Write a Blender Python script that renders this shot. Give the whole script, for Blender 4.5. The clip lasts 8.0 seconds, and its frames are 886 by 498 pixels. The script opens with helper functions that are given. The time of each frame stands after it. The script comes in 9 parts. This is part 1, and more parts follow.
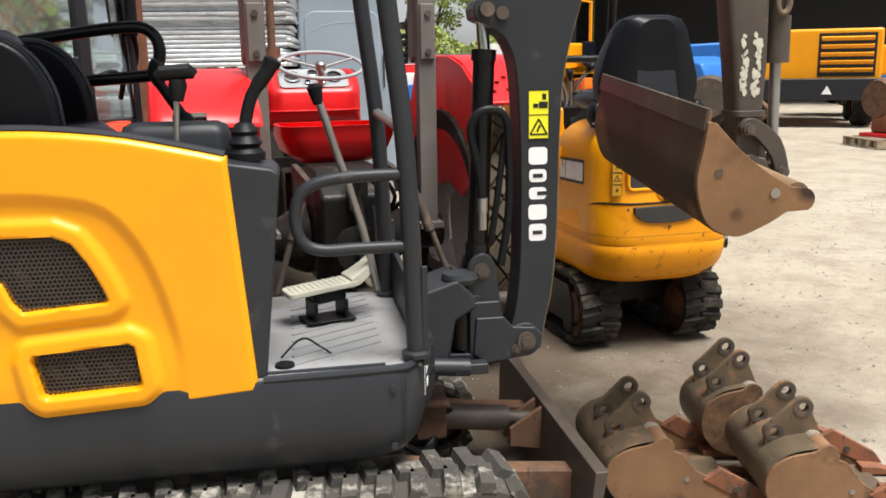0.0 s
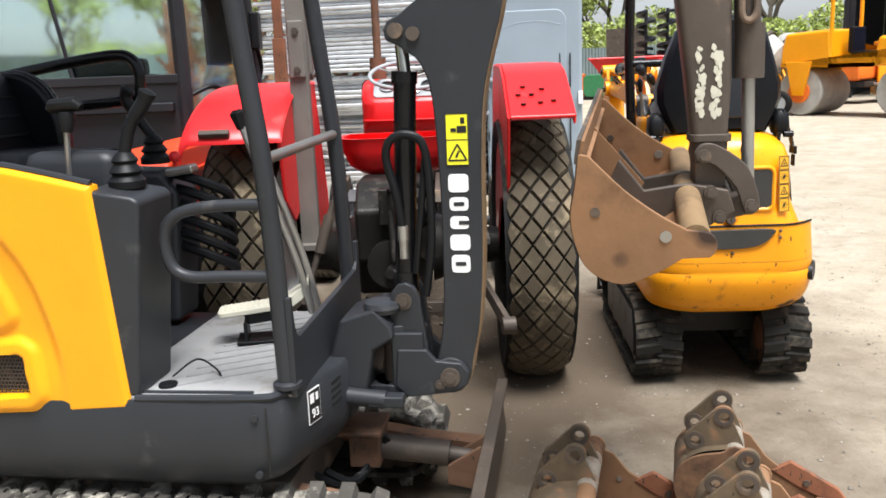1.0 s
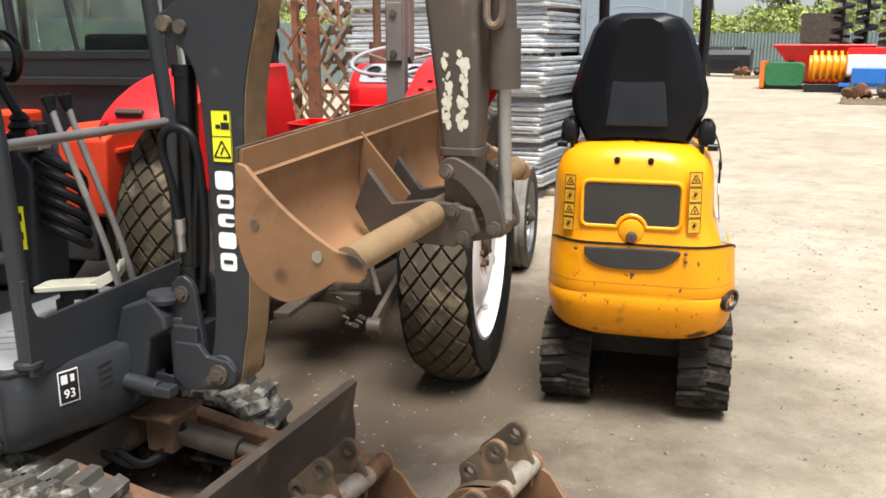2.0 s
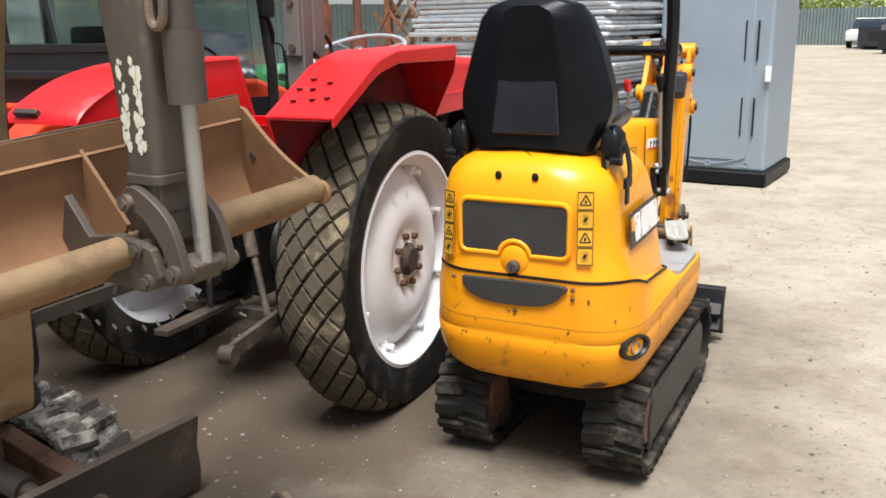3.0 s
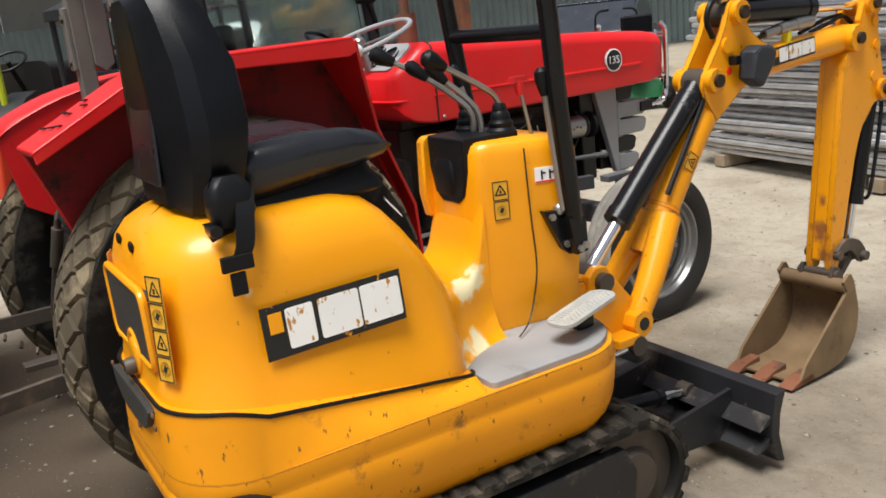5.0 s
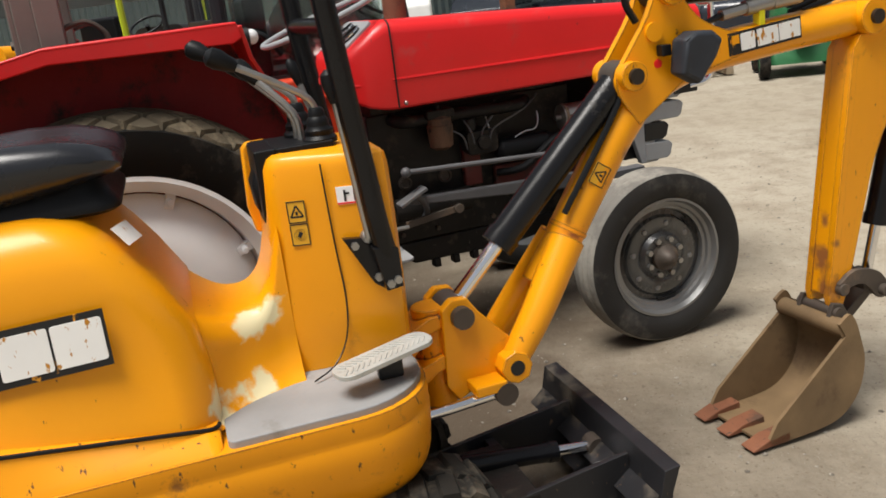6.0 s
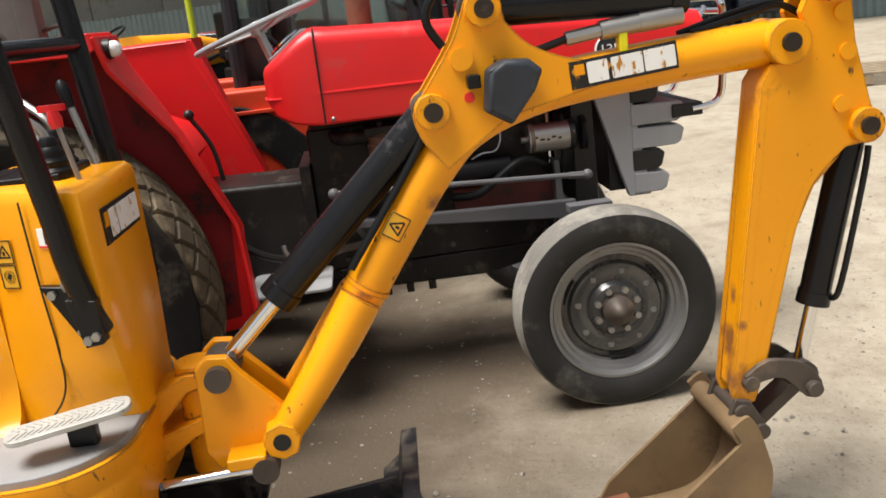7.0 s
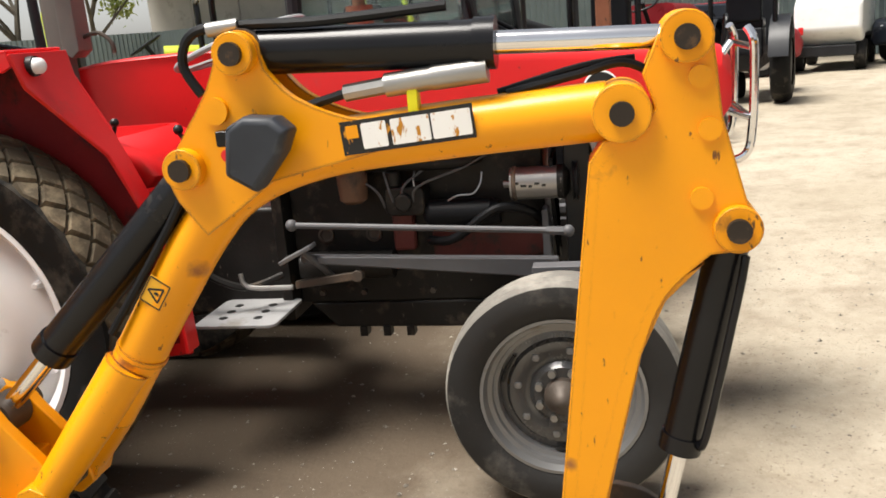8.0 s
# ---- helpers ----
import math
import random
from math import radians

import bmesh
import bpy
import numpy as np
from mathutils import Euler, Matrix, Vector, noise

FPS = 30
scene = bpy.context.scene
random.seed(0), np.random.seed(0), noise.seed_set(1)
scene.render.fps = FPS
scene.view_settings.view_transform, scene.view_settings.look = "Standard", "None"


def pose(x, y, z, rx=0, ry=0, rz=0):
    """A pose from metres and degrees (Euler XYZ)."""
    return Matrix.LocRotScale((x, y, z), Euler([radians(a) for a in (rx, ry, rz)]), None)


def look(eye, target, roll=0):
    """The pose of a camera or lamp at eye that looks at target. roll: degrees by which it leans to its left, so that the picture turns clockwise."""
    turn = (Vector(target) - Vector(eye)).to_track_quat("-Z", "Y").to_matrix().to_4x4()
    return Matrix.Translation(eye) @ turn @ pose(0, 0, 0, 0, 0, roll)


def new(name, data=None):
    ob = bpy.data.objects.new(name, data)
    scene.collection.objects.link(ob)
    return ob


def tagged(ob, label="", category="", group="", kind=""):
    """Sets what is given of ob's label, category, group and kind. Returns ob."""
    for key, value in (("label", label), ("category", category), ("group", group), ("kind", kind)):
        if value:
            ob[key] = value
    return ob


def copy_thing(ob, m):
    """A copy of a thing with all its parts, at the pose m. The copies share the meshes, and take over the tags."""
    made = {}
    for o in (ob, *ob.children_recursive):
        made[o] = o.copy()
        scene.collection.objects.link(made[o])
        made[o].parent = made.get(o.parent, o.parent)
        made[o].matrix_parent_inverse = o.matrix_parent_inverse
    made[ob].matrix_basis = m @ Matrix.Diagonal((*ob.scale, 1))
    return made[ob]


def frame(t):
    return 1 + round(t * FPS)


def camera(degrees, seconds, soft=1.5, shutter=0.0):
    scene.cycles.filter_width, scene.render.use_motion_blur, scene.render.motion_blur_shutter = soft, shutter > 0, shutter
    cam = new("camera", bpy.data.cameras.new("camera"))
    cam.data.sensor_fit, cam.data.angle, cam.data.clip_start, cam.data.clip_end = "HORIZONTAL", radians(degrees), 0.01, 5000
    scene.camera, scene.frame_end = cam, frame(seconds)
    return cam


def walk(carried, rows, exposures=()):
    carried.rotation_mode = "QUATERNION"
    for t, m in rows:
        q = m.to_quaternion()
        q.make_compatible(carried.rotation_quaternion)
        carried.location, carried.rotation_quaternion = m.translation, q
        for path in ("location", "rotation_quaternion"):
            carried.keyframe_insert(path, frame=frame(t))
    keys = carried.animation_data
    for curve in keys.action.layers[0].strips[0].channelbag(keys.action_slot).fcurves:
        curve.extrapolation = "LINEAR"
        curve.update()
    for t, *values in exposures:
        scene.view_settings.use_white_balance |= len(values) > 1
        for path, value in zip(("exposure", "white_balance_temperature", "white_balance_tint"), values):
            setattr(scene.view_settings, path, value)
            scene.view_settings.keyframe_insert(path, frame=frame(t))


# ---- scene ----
cam = camera(53.6, 8.0, soft=1.7)
PATH = [
    (0, (0.576, -0.088, 1.412), (0.362, 1.857, 1.0), -0.9),
    (0.5, (1.092, 0.069, 1.447), (0.565, 1.952, 1.026), -2.6),
    (1, (1.597, 0.319, 1.474), (0.78, 2.096, 1.06), -2.3),
    (1.5, (2.102, 0.67, 1.498), (1.058, 2.322, 1.07), -1.1),
    (2, (2.6, 1.049, 1.515), (1.422, 2.598, 1.057), -0.1),
    (2.2, (2.734, 1.239, 1.496), (1.517, 2.759, 1.034), -0.0),
    (3.3, (3.156, 2.46, 1.566), (1.606, 3.622, 1.069), -1.3),
    (3.5, (3.201, 2.679, 1.561), (1.586, 3.753, 1.074), -1.3),
    (4, (3.274, 3.268, 1.579), (1.527, 4.102, 1.074), -1.4),
    (4.2, (3.274, 3.533, 1.585), (1.483, 4.253, 1.061), -1.8),
    (5.3, (3.137, 4.901, 1.47), (1.209, 5.04, 0.959), -7.4),
    (5.5, (3.067, 5.109, 1.463), (1.137, 5.15, 0.942), -7.5),
    (6, (2.884, 5.605, 1.474), (0.974, 5.415, 0.912), -7.3),
    (6.5, (2.634, 6.148, 1.433), (0.764, 5.705, 0.878), -7.8),
    (7, (2.334, 6.572, 1.418), (0.519, 5.922, 0.886), -6.9),
    (7.5, (1.988, 7.036, 1.43), (0.288, 6.111, 0.922), -6.4),
    (8, (1.569, 7.307, 1.416), (0.002, 6.163, 0.928), -5.0),
]
walk(cam, [(t, look(eye, target, roll)) for t, eye, target, roll in PATH],
     exposures=[(0.0, 1.24, 6350, 10), (0.5, 1.40, 6150, 10), (1.0, 1.52, 6100, 10), (2.2, 1.44, 6300, 10), (3.5, 1.19, 5950, 10), (4.0, 1.1, 5950, 10), (5.3, 0.78, 6400, 10), (6.0, 0.73, 6500, 10), (7.5, 1.38, 6450, 10), (8.0, 1.42, 6600, 10)])

# ---- light: bright overcast day ----
world = bpy.data.worlds.new("overcast_sky")
scene.world = world
world.use_nodes = True
_wn = world.node_tree.nodes
_sky = _wn.new("ShaderNodeTexSky")
_sky.sky_type = "NISHITA"
_sky.sun_disc = False
_sky.sun_elevation = radians(69)
_sky.sun_rotation = radians(130)
_sky.air_density, _sky.dust_density, _sky.ozone_density = 1.0, 1.5, 1.0
_hsv = _wn.new("ShaderNodeHueSaturation")
_hsv.inputs["Saturation"].default_value = 0.25
world.node_tree.links.new(_sky.outputs[0], _hsv.inputs["Color"])
world.node_tree.links.new(_hsv.outputs[0], _wn["Background"].inputs["Color"])
_wn["Background"].inputs["Strength"].default_value = 0.055
_sun = new("sun", bpy.data.lights.new("sun", "SUN"))
_sun.data.energy, _sun.data.angle, _sun.data.color = 3.0, radians(30), (1.0, 0.96, 0.9)
_sun.matrix_basis = look((5.0, 0.5, 16), (0.5, 4.5, 0))

# ---- materials ----
MATS = {}


def mat(name, color, rough=0.5, metal=0.0, var=0.12, scale=6.0, bump=0.1, bscale=60.0, dirt=None, amount=0.0,
        dscale=4.0, drough=0.85, coat=0.0, spec=0.4, chips=0.0, chip=(0.05, 0.035, 0.025), patches=(), bare=(0.62, 0.56, 0.38), worn=None, soft=1.9, pscale=19.0):
    """A painted, rubber, metal or plastic surface: colour drift, fine relief, and dirt or rust in patches."""
    m = bpy.data.materials.new(name)
    m.use_nodes = True
    n, l = m.node_tree.nodes, m.node_tree.links
    b = n["Principled BSDF"]
    tc = n.new("ShaderNodeTexCoord")
    oi = n.new("ShaderNodeObjectInfo")
    sh = n.new("ShaderNodeVectorMath")
    sh.operation = "MULTIPLY_ADD"
    sh.inputs[1].default_value = (1, 1, 1)
    l.new(tc.outputs["Object"], sh.inputs[0])
    mul = n.new("ShaderNodeMath")
    mul.operation = "MULTIPLY"
    mul.inputs[1].default_value = 13.0
    l.new(oi.outputs["Random"], mul.inputs[0])
    l.new(mul.outputs[0], sh.inputs[2])
    n1 = n.new("ShaderNodeTexNoise")
    n1.inputs["Scale"].default_value, n1.inputs["Detail"].default_value = scale, 6
    l.new(sh.outputs[0], n1.inputs["Vector"])
    ramp = n.new("ShaderNodeMapRange")
    ramp.inputs["From Min"].default_value, ramp.inputs["From Max"].default_value = 0.25, 0.75
    ramp.inputs["To Min"].default_value, ramp.inputs["To Max"].default_value = 1 - var, 1 + var
    l.new(n1.outputs["Fac"], ramp.inputs["Value"])
    mx = n.new("ShaderNodeVectorMath")
    mx.operation = "SCALE"
    mx.inputs[0].default_value = color[:3]
    l.new(ramp.outputs[0], mx.inputs["Scale"])
    col = mx.outputs[0]
    rsock = None
    n2 = n.new("ShaderNodeTexNoise")
    n2.inputs["Scale"].default_value, n2.inputs["Detail"].default_value = bscale, 4
    l.new(sh.outputs[0], n2.inputs["Vector"])
    if dirt is not None:
        n3 = n.new("ShaderNodeTexNoise")
        n3.inputs["Scale"].default_value, n3.inputs["Detail"].default_value = dscale, 9
        n3.inputs["Roughness"].default_value = 0.68
        l.new(sh.outputs[0], n3.inputs["Vector"])
        r3 = n.new("ShaderNodeMapRange")
        edge = 0.72 - 0.44 * amount
        r3.inputs["From Min"].default_value, r3.inputs["From Max"].default_value = edge, edge + 0.12
        l.new(n3.outputs["Fac"], r3.inputs["Value"])
        mix = n.new("ShaderNodeMix")
        mix.data_type = "RGBA"
        l.new(r3.outputs[0], mix.inputs["Factor"])
        l.new(col, mix.inputs["A"])
        mix.inputs["B"].default_value = (*dirt[:3], 1)
        col = mix.outputs["Result"]
        rr = n.new("ShaderNodeMapRange")
        rr.inputs["To Min"].default_value, rr.inputs["To Max"].default_value = rough, drough
        l.new(r3.outputs[0], rr.inputs["Value"])
        rsock = rr.outputs[0]
        if metal > 0:
            rm = n.new("ShaderNodeMapRange")
            rm.inputs["To Min"].default_value, rm.inputs["To Max"].default_value = metal, 0.05
            l.new(r3.outputs[0], rm.inputs["Value"])
            l.new(rm.outputs[0], b.inputs["Metallic"])
    def over(mask, colour):
        mix = n.new("ShaderNodeMix")
        mix.data_type = "RGBA"
        l.new(mask, mix.inputs["Factor"])
        l.new(col, mix.inputs["A"])
        mix.inputs["B"].default_value = (*colour, 1)
        return mix.outputs["Result"]
    if chips:
        st = n.new("ShaderNodeMapping")
        st.inputs["Scale"].default_value = (1, 1, 0.45)
        l.new(sh.outputs[0], st.inputs["Vector"])
        n4 = n.new("ShaderNodeTexNoise")
        n4.inputs["Scale"].default_value, n4.inputs["Detail"].default_value, n4.inputs["Roughness"].default_value = 48, 8, 0.62
        l.new(st.outputs[0], n4.inputs["Vector"])
        r4 = n.new("ShaderNodeMapRange")
        r4.inputs["From Min"].default_value, r4.inputs["From Max"].default_value = 0.74 - 0.15 * chips, 0.77 - 0.15 * chips
        l.new(n4.outputs["Fac"], r4.inputs["Value"])
        col = over(r4.outputs[0], chip)
    for where, size in patches:
        ds = n.new("ShaderNodeVectorMath")
        ds.operation = "DISTANCE"
        ds.inputs[1].default_value = where
        l.new(tc.outputs["Object"], ds.inputs[0])
        n5 = n.new("ShaderNodeTexNoise")
        n5.inputs["Scale"].default_value, n5.inputs["Detail"].default_value = pscale, 8
        l.new(tc.outputs["Object"], n5.inputs["Vector"])
        ad = n.new("ShaderNodeMath")
        ad.operation = "MULTIPLY_ADD"
        ad.inputs[1].default_value = size * 2.4
        l.new(n5.outputs["Fac"], ad.inputs[0])
        l.new(ds.outputs["Value"], ad.inputs[2])
        r5 = n.new("ShaderNodeMapRange")
        r5.inputs["From Min"].default_value, r5.inputs["From Max"].default_value = size * 2.25, size * soft
        l.new(ad.outputs[0], r5.inputs["Value"])
        col = over(r5.outputs[0], bare)
    if worn:
        # paint knocked off along the edges
        bv, ge, dt = n.new("ShaderNodeBevel"), n.new("ShaderNodeNewGeometry"), n.new("ShaderNodeVectorMath")
        bv.samples = 4
        bv.inputs["Radius"].default_value = 0.012
        dt.operation = "DOT_PRODUCT"
        l.new(bv.outputs[0], dt.inputs[0])
        l.new(ge.outputs["Normal"], dt.inputs[1])
        nw = n.new("ShaderNodeTexNoise")
        nw.inputs["Scale"].default_value, nw.inputs["Detail"].default_value, nw.inputs["Roughness"].default_value = 16, 8, 0.7
        l.new(sh.outputs[0], nw.inputs["Vector"])
        sm = n.new("ShaderNodeMath")
        sm.operation = "MULTIPLY_ADD"
        sm.inputs[1].default_value = -0.35
        l.new(nw.outputs["Fac"], sm.inputs[0])
        l.new(dt.outputs["Value"], sm.inputs[2])
        rw = n.new("ShaderNodeMapRange")
        rw.inputs["From Min"].default_value, rw.inputs["From Max"].default_value = 0.72, 0.60
        l.new(sm.outputs[0], rw.inputs["Value"])
        col = over(rw.outputs[0], worn)
    l.new(col, b.inputs["Base Color"])
    if rsock is None:
        rr = n.new("ShaderNodeMapRange")
        rr.inputs["To Min"].default_value, rr.inputs["To Max"].default_value = max(rough - 0.09, 0.03), min(rough + 0.09, 1)
        l.new(n1.outputs["Fac"], rr.inputs["Value"])
        rsock = rr.outputs[0]
    l.new(rsock, b.inputs["Roughness"])
    if not (dirt is not None and metal > 0):
        b.inputs["Metallic"].default_value = metal
    b.inputs["Specular IOR Level"].default_value = spec
    b.inputs["Coat Weight"].default_value = coat
    b.inputs["Coat Roughness"].default_value = 0.12
    if bump:
        bp = n.new("ShaderNodeBump")
        bp.inputs["Strength"].default_value, bp.inputs["Distance"].default_value = bump, 0.004
        l.new(n2.outputs["Fac"], bp.inputs["Height"])
        l.new(bp.outputs[0], b.inputs["Normal"])
    MATS[name] = m
    return m


GRIME = (0.10, 0.075, 0.05)
M_YEL = mat("yellow_paint", (0.82, 0.325, 0.003), 0.32, var=0.06, scale=3, bump=0.03, bscale=25, dirt=(0.42, 0.17, 0.02), amount=0.2, dscale=5, coat=0.15, spec=0.3, chips=0.35,
            patches=(((0.13, 0.13, 0.775), 0.045), ((0.145, 0.19, 0.80), 0.045), ((0.27, 0.05, 0.65), 0.052), ((0.19, 0.13, 0.635), 0.045), ((0.315, -0.475, 1.03), 0.012), ((0.315, -0.50, 0.975), 0.016), ((0.315, -0.585, 0.95), 0.014), ((0.30, -0.06, 0.78), 0.012)), bare=(0.74, 0.66, 0.40), soft=1.9)
M_YARM = mat("streaked_yellow_paint", (0.82, 0.325, 0.003), 0.32, var=0.06, scale=3, bump=0.03, bscale=25, dirt=(0.40, 0.16, 0.02), amount=0.2, dscale=6, coat=0.12, spec=0.3, chips=0.55, chip=(0.16, 0.06, 0.02),
             patches=(((0.0, 1.925, 0.52), 0.045), ((0.0, 1.94, 0.64), 0.03), ((0.05, 1.93, 0.57), 0.018), ((0.03, 1.92, 0.42), 0.05), ((0.05, 1.02, 0.80), 0.025), ((0.05, 1.22, 0.98), 0.03), ((0.05, 0.86, 0.58), 0.03)), bare=(0.30, 0.11, 0.03), worn=(0.15, 0.055, 0.016), soft=1.6)
M_YELW = mat("worn_yellow_paint", (0.79, 0.30, 0.003), 0.4, var=0.09, scale=4, bump=0.06, bscale=40, dirt=(0.30, 0.12, 0.02), amount=0.27, dscale=9, spec=0.3, chips=0.68, chip=(0.12, 0.055, 0.02),
             patches=(((0.15, -0.71, 0.375), 0.035), ((-0.12, -0.70, 0.375), 0.03), ((0.28, -0.66, 0.385), 0.035), ((0.02, -0.70, 0.66), 0.012), ((0.22, -0.67, 0.60), 0.014), ((0.40, -0.3, 0.40), 0.02), ((-0.25, -0.66, 0.62), 0.012)), bare=(0.10, 0.05, 0.02), worn=(0.15, 0.06, 0.02))
M_VYEL = mat("golden_yellow_paint", (0.83, 0.345, 0.003), 0.32, var=0.05, scale=2.5, bump=0.03, bscale=25, dirt=(0.55, 0.25, 0.02), amount=0.1, coat=0.15, spec=0.3)
M_VGREY = mat("charcoal_paint", (0.022, 0.024, 0.028), 0.45, spec=0.35, var=0.14, scale=4, bump=0.05, bscale=30, dirt=(0.055, 0.055, 0.055), amount=0.3, dscale=7, drough=0.7, chips=0.15, chip=(0.12, 0.11, 0.10))
M_DECK = mat("dusty_grey_floor", (0.27, 0.27, 0.27), 0.6, var=0.15, scale=6, bump=0.2, dirt=(0.20, 0.19, 0.17), amount=0.4, dscale=5)
M_BLACK = mat("black_plastic", (0.007, 0.0075, 0.0085), 0.45, var=0.2, spec=0.2, bump=0.08, bscale=120)
M_SEAT = mat("black_vinyl", (0.004, 0.0045, 0.0065), 0.36, spec=0.22, var=0.2, bump=0.1, bscale=180)
M_BTUBE = mat("black_enamel", (0.006, 0.006, 0.007), 0.26, spec=0.28, var=0.3, bump=0.04, dirt=(0.07, 0.06, 0.05), amount=0.15)
M_RUB = mat("track_rubber", (0.021, 0.0195, 0.017), 0.75, var=0.3, spec=0.15, bump=0.3, dirt=(0.095, 0.08, 0.06), amount=0.5, dscale=6)
M_RUBM = mat("muddy_track_rubber", (0.06, 0.055, 0.047), 0.85, var=0.3, bump=0.4, dirt=(0.36, 0.335, 0.285), amount=0.5, dscale=8)
M_TYRE = mat("tyre_rubber", (0.010, 0.0098, 0.0096), 0.62, var=0.2, spec=0.15, bump=0.15, dirt=(0.065, 0.057, 0.046), amount=0.42, dscale=4)
M_TREAD = mat("dusty_tread_rubber", (0.092, 0.074, 0.05), 0.8, var=0.25, spec=0.2, bump=0.3, dirt=(0.25, 0.20, 0.13), amount=0.45, dscale=5)
M_FSIDE = mat("dusty_sidewall_rubber", (0.022, 0.021, 0.02), 0.6, var=0.3, spec=0.3, bump=0.15, dirt=(0.085, 0.078, 0.068), amount=0.45, dscale=5)
M_BLADE = mat("dusty_black_steel", (0.014, 0.014, 0.016), 0.45, var=0.3, bump=0.2, bscale=30, dirt=(0.10, 0.083, 0.062), amount=0.46, dscale=5, chips=0.5, chip=(0.12, 0.07, 0.04))
M_FTYRE = mat("grey_worn_tread", (0.16, 0.15, 0.132), 0.8, var=0.12, bump=0.2, dirt=(0.27, 0.255, 0.22), amount=0.5)
M_RED = mat("red_paint", (0.70, 0.012, 0.014), 0.36, var=0.08, scale=3, bump=0.04, dirt=(0.56, 0.05, 0.045), amount=0.28, dscale=5, drough=0.6, spec=0.5, chips=0.3)
# darker copy of the red: deep mudguard shade painted in along with grime
M_REDD = mat("shaded_grimy_red_paint", (0.20, 0.010, 0.012), 0.6, var=0.25, scale=4, bump=0.15, dirt=(0.035, 0.02, 0.018), amount=0.45, dscale=5, spec=0.25)
M_ORED = mat("orange_red_paint", (0.66, 0.05, 0.012), 0.5, var=0.1, scale=3, bump=0.05, dirt=(0.3, 0.05, 0.03), amount=0.2)
M_WHITE = mat("white_wheel_paint", (0.90, 0.90, 0.90), 0.4, var=0.04, bump=0.04, dirt=(0.4, 0.37, 0.33), amount=0.18, coat=0.1)
M_SILV = mat("silver_wheel_paint", (0.25, 0.25, 0.25), 0.34, metal=0.6, var=0.1, bump=0.08, dirt=(0.20, 0.17, 0.13), amount=0.3, dscale=9)
M_DISC = mat("dark_wheel_steel", (0.115, 0.115, 0.115), 0.24, metal=0.6, var=0.15, bump=0.1, dirt=(0.09, 0.075, 0.06), amount=0.4, dscale=9)
M_STEEL = mat("bare_steel", (0.36, 0.35, 0.33), 0.4, metal=0.85, var=0.15, bump=0.1, dirt=(0.2, 0.16, 0.12), amount=0.25)
M_CHROME = mat("polished_rod", (0.75, 0.75, 0.76), 0.12, metal=1.0, var=0.04, bump=0.0)
M_RUST = mat("rusty_steel", (0.14, 0.074, 0.042), 0.75, metal=0.1, var=0.3, scale=9, bump=0.35, bscale=50, dirt=(0.06, 0.042, 0.032), amount=0.45, dscale=6, chips=0.8)
M_RUSTL = mat("light_rusty_steel", (0.225, 0.122, 0.062), 0.7, metal=0.1, var=0.3, scale=5, bump=0.2, dirt=(0.085, 0.045, 0.026), amount=0.46, dscale=3.2, chips=0.5)
M_MUDST = mat("mud_brown_steel", (0.20, 0.13, 0.065), 0.75, var=0.25, scale=7, bump=0.3, dirt=(0.12, 0.075, 0.04), amount=0.4, dscale=5)
M_BROWN = mat("dark_worn_steel", (0.085, 0.068, 0.055), 0.55, metal=0.3, var=0.25, bump=0.2, dirt=(0.19, 0.13, 0.085), amount=0.35, dscale=6)
M_SLEEVE = mat("dusty_bare_steel", (0.33, 0.295, 0.245), 0.5, metal=0.35, var=0.25, scale=20, bump=0.2, dirt=(0.22, 0.13, 0.075), amount=0.45, dscale=14)
M_GBUCK = mat("weathered_bucket_steel", (0.155, 0.116, 0.075), 0.48, metal=0.35, var=0.3, scale=9, bump=0.3, dirt=(0.24, 0.12, 0.06), amount=0.48, dscale=9, chips=0.75, chip=(0.035, 0.025, 0.02))
M_TIP = mat("orange_rust_steel", (0.22, 0.085, 0.042), 0.8, var=0.3, bump=0.3, dirt=(0.11, 0.06, 0.038), amount=0.45, dscale=9, chips=0.8)
M_ENG = mat("oily_engine_grey", (0.02, 0.0185, 0.017), 0.42, metal=0.2, spec=0.22, var=0.3, bump=0.3, dirt=(0.075, 0.06, 0.045), amount=0.36, dscale=8, chips=0.4, chip=(0.15, 0.13, 0.11))
M_ENGR = mat("oily_red_iron", (0.13, 0.03, 0.025), 0.6, var=0.3, bump=0.3, dirt=(0.05, 0.04, 0.035), amount=0.5, dscale=8)
M_GREYP = mat("grey_axle_paint", (0.10, 0.10, 0.105), 0.5, var=0.15, bump=0.1, dirt=(0.17, 0.15, 0.12), amount=0.3)
M_GRILL = mat("grey_grille_paint", (0.30, 0.31, 0.32), 0.45, var=0.1, bump=0.05, dirt=(0.2, 0.18, 0.15), amount=0.2)
M_LOO = mat("grey_blue_plastic", (0.26, 0.31, 0.355), 0.5, var=0.06, scale=2, bump=0.08, bscale=20)
M_GALV = mat("galvanised_steel", (0.62, 0.63, 0.64), 0.38, metal=0.75, var=0.18, scale=9, bump=0.05, dirt=(0.35, 0.35, 0.34), amount=0.3)
M_ROPS = mat("brown_grey_paint", (0.15, 0.135, 0.12), 0.6, var=0.15, bump=0.1, dirt=(0.12, 0.055, 0.03), amount=0.22, dscale=9)
M_STICKY = mat("lime_yellow_sticker", (0.85, 0.80, 0.02), 0.4, var=0.03, bump=0.0)
M_STICKO = mat("faded_yellow_sticker", (0.70, 0.36, 0.02), 0.45, var=0.05, bump=0.0)
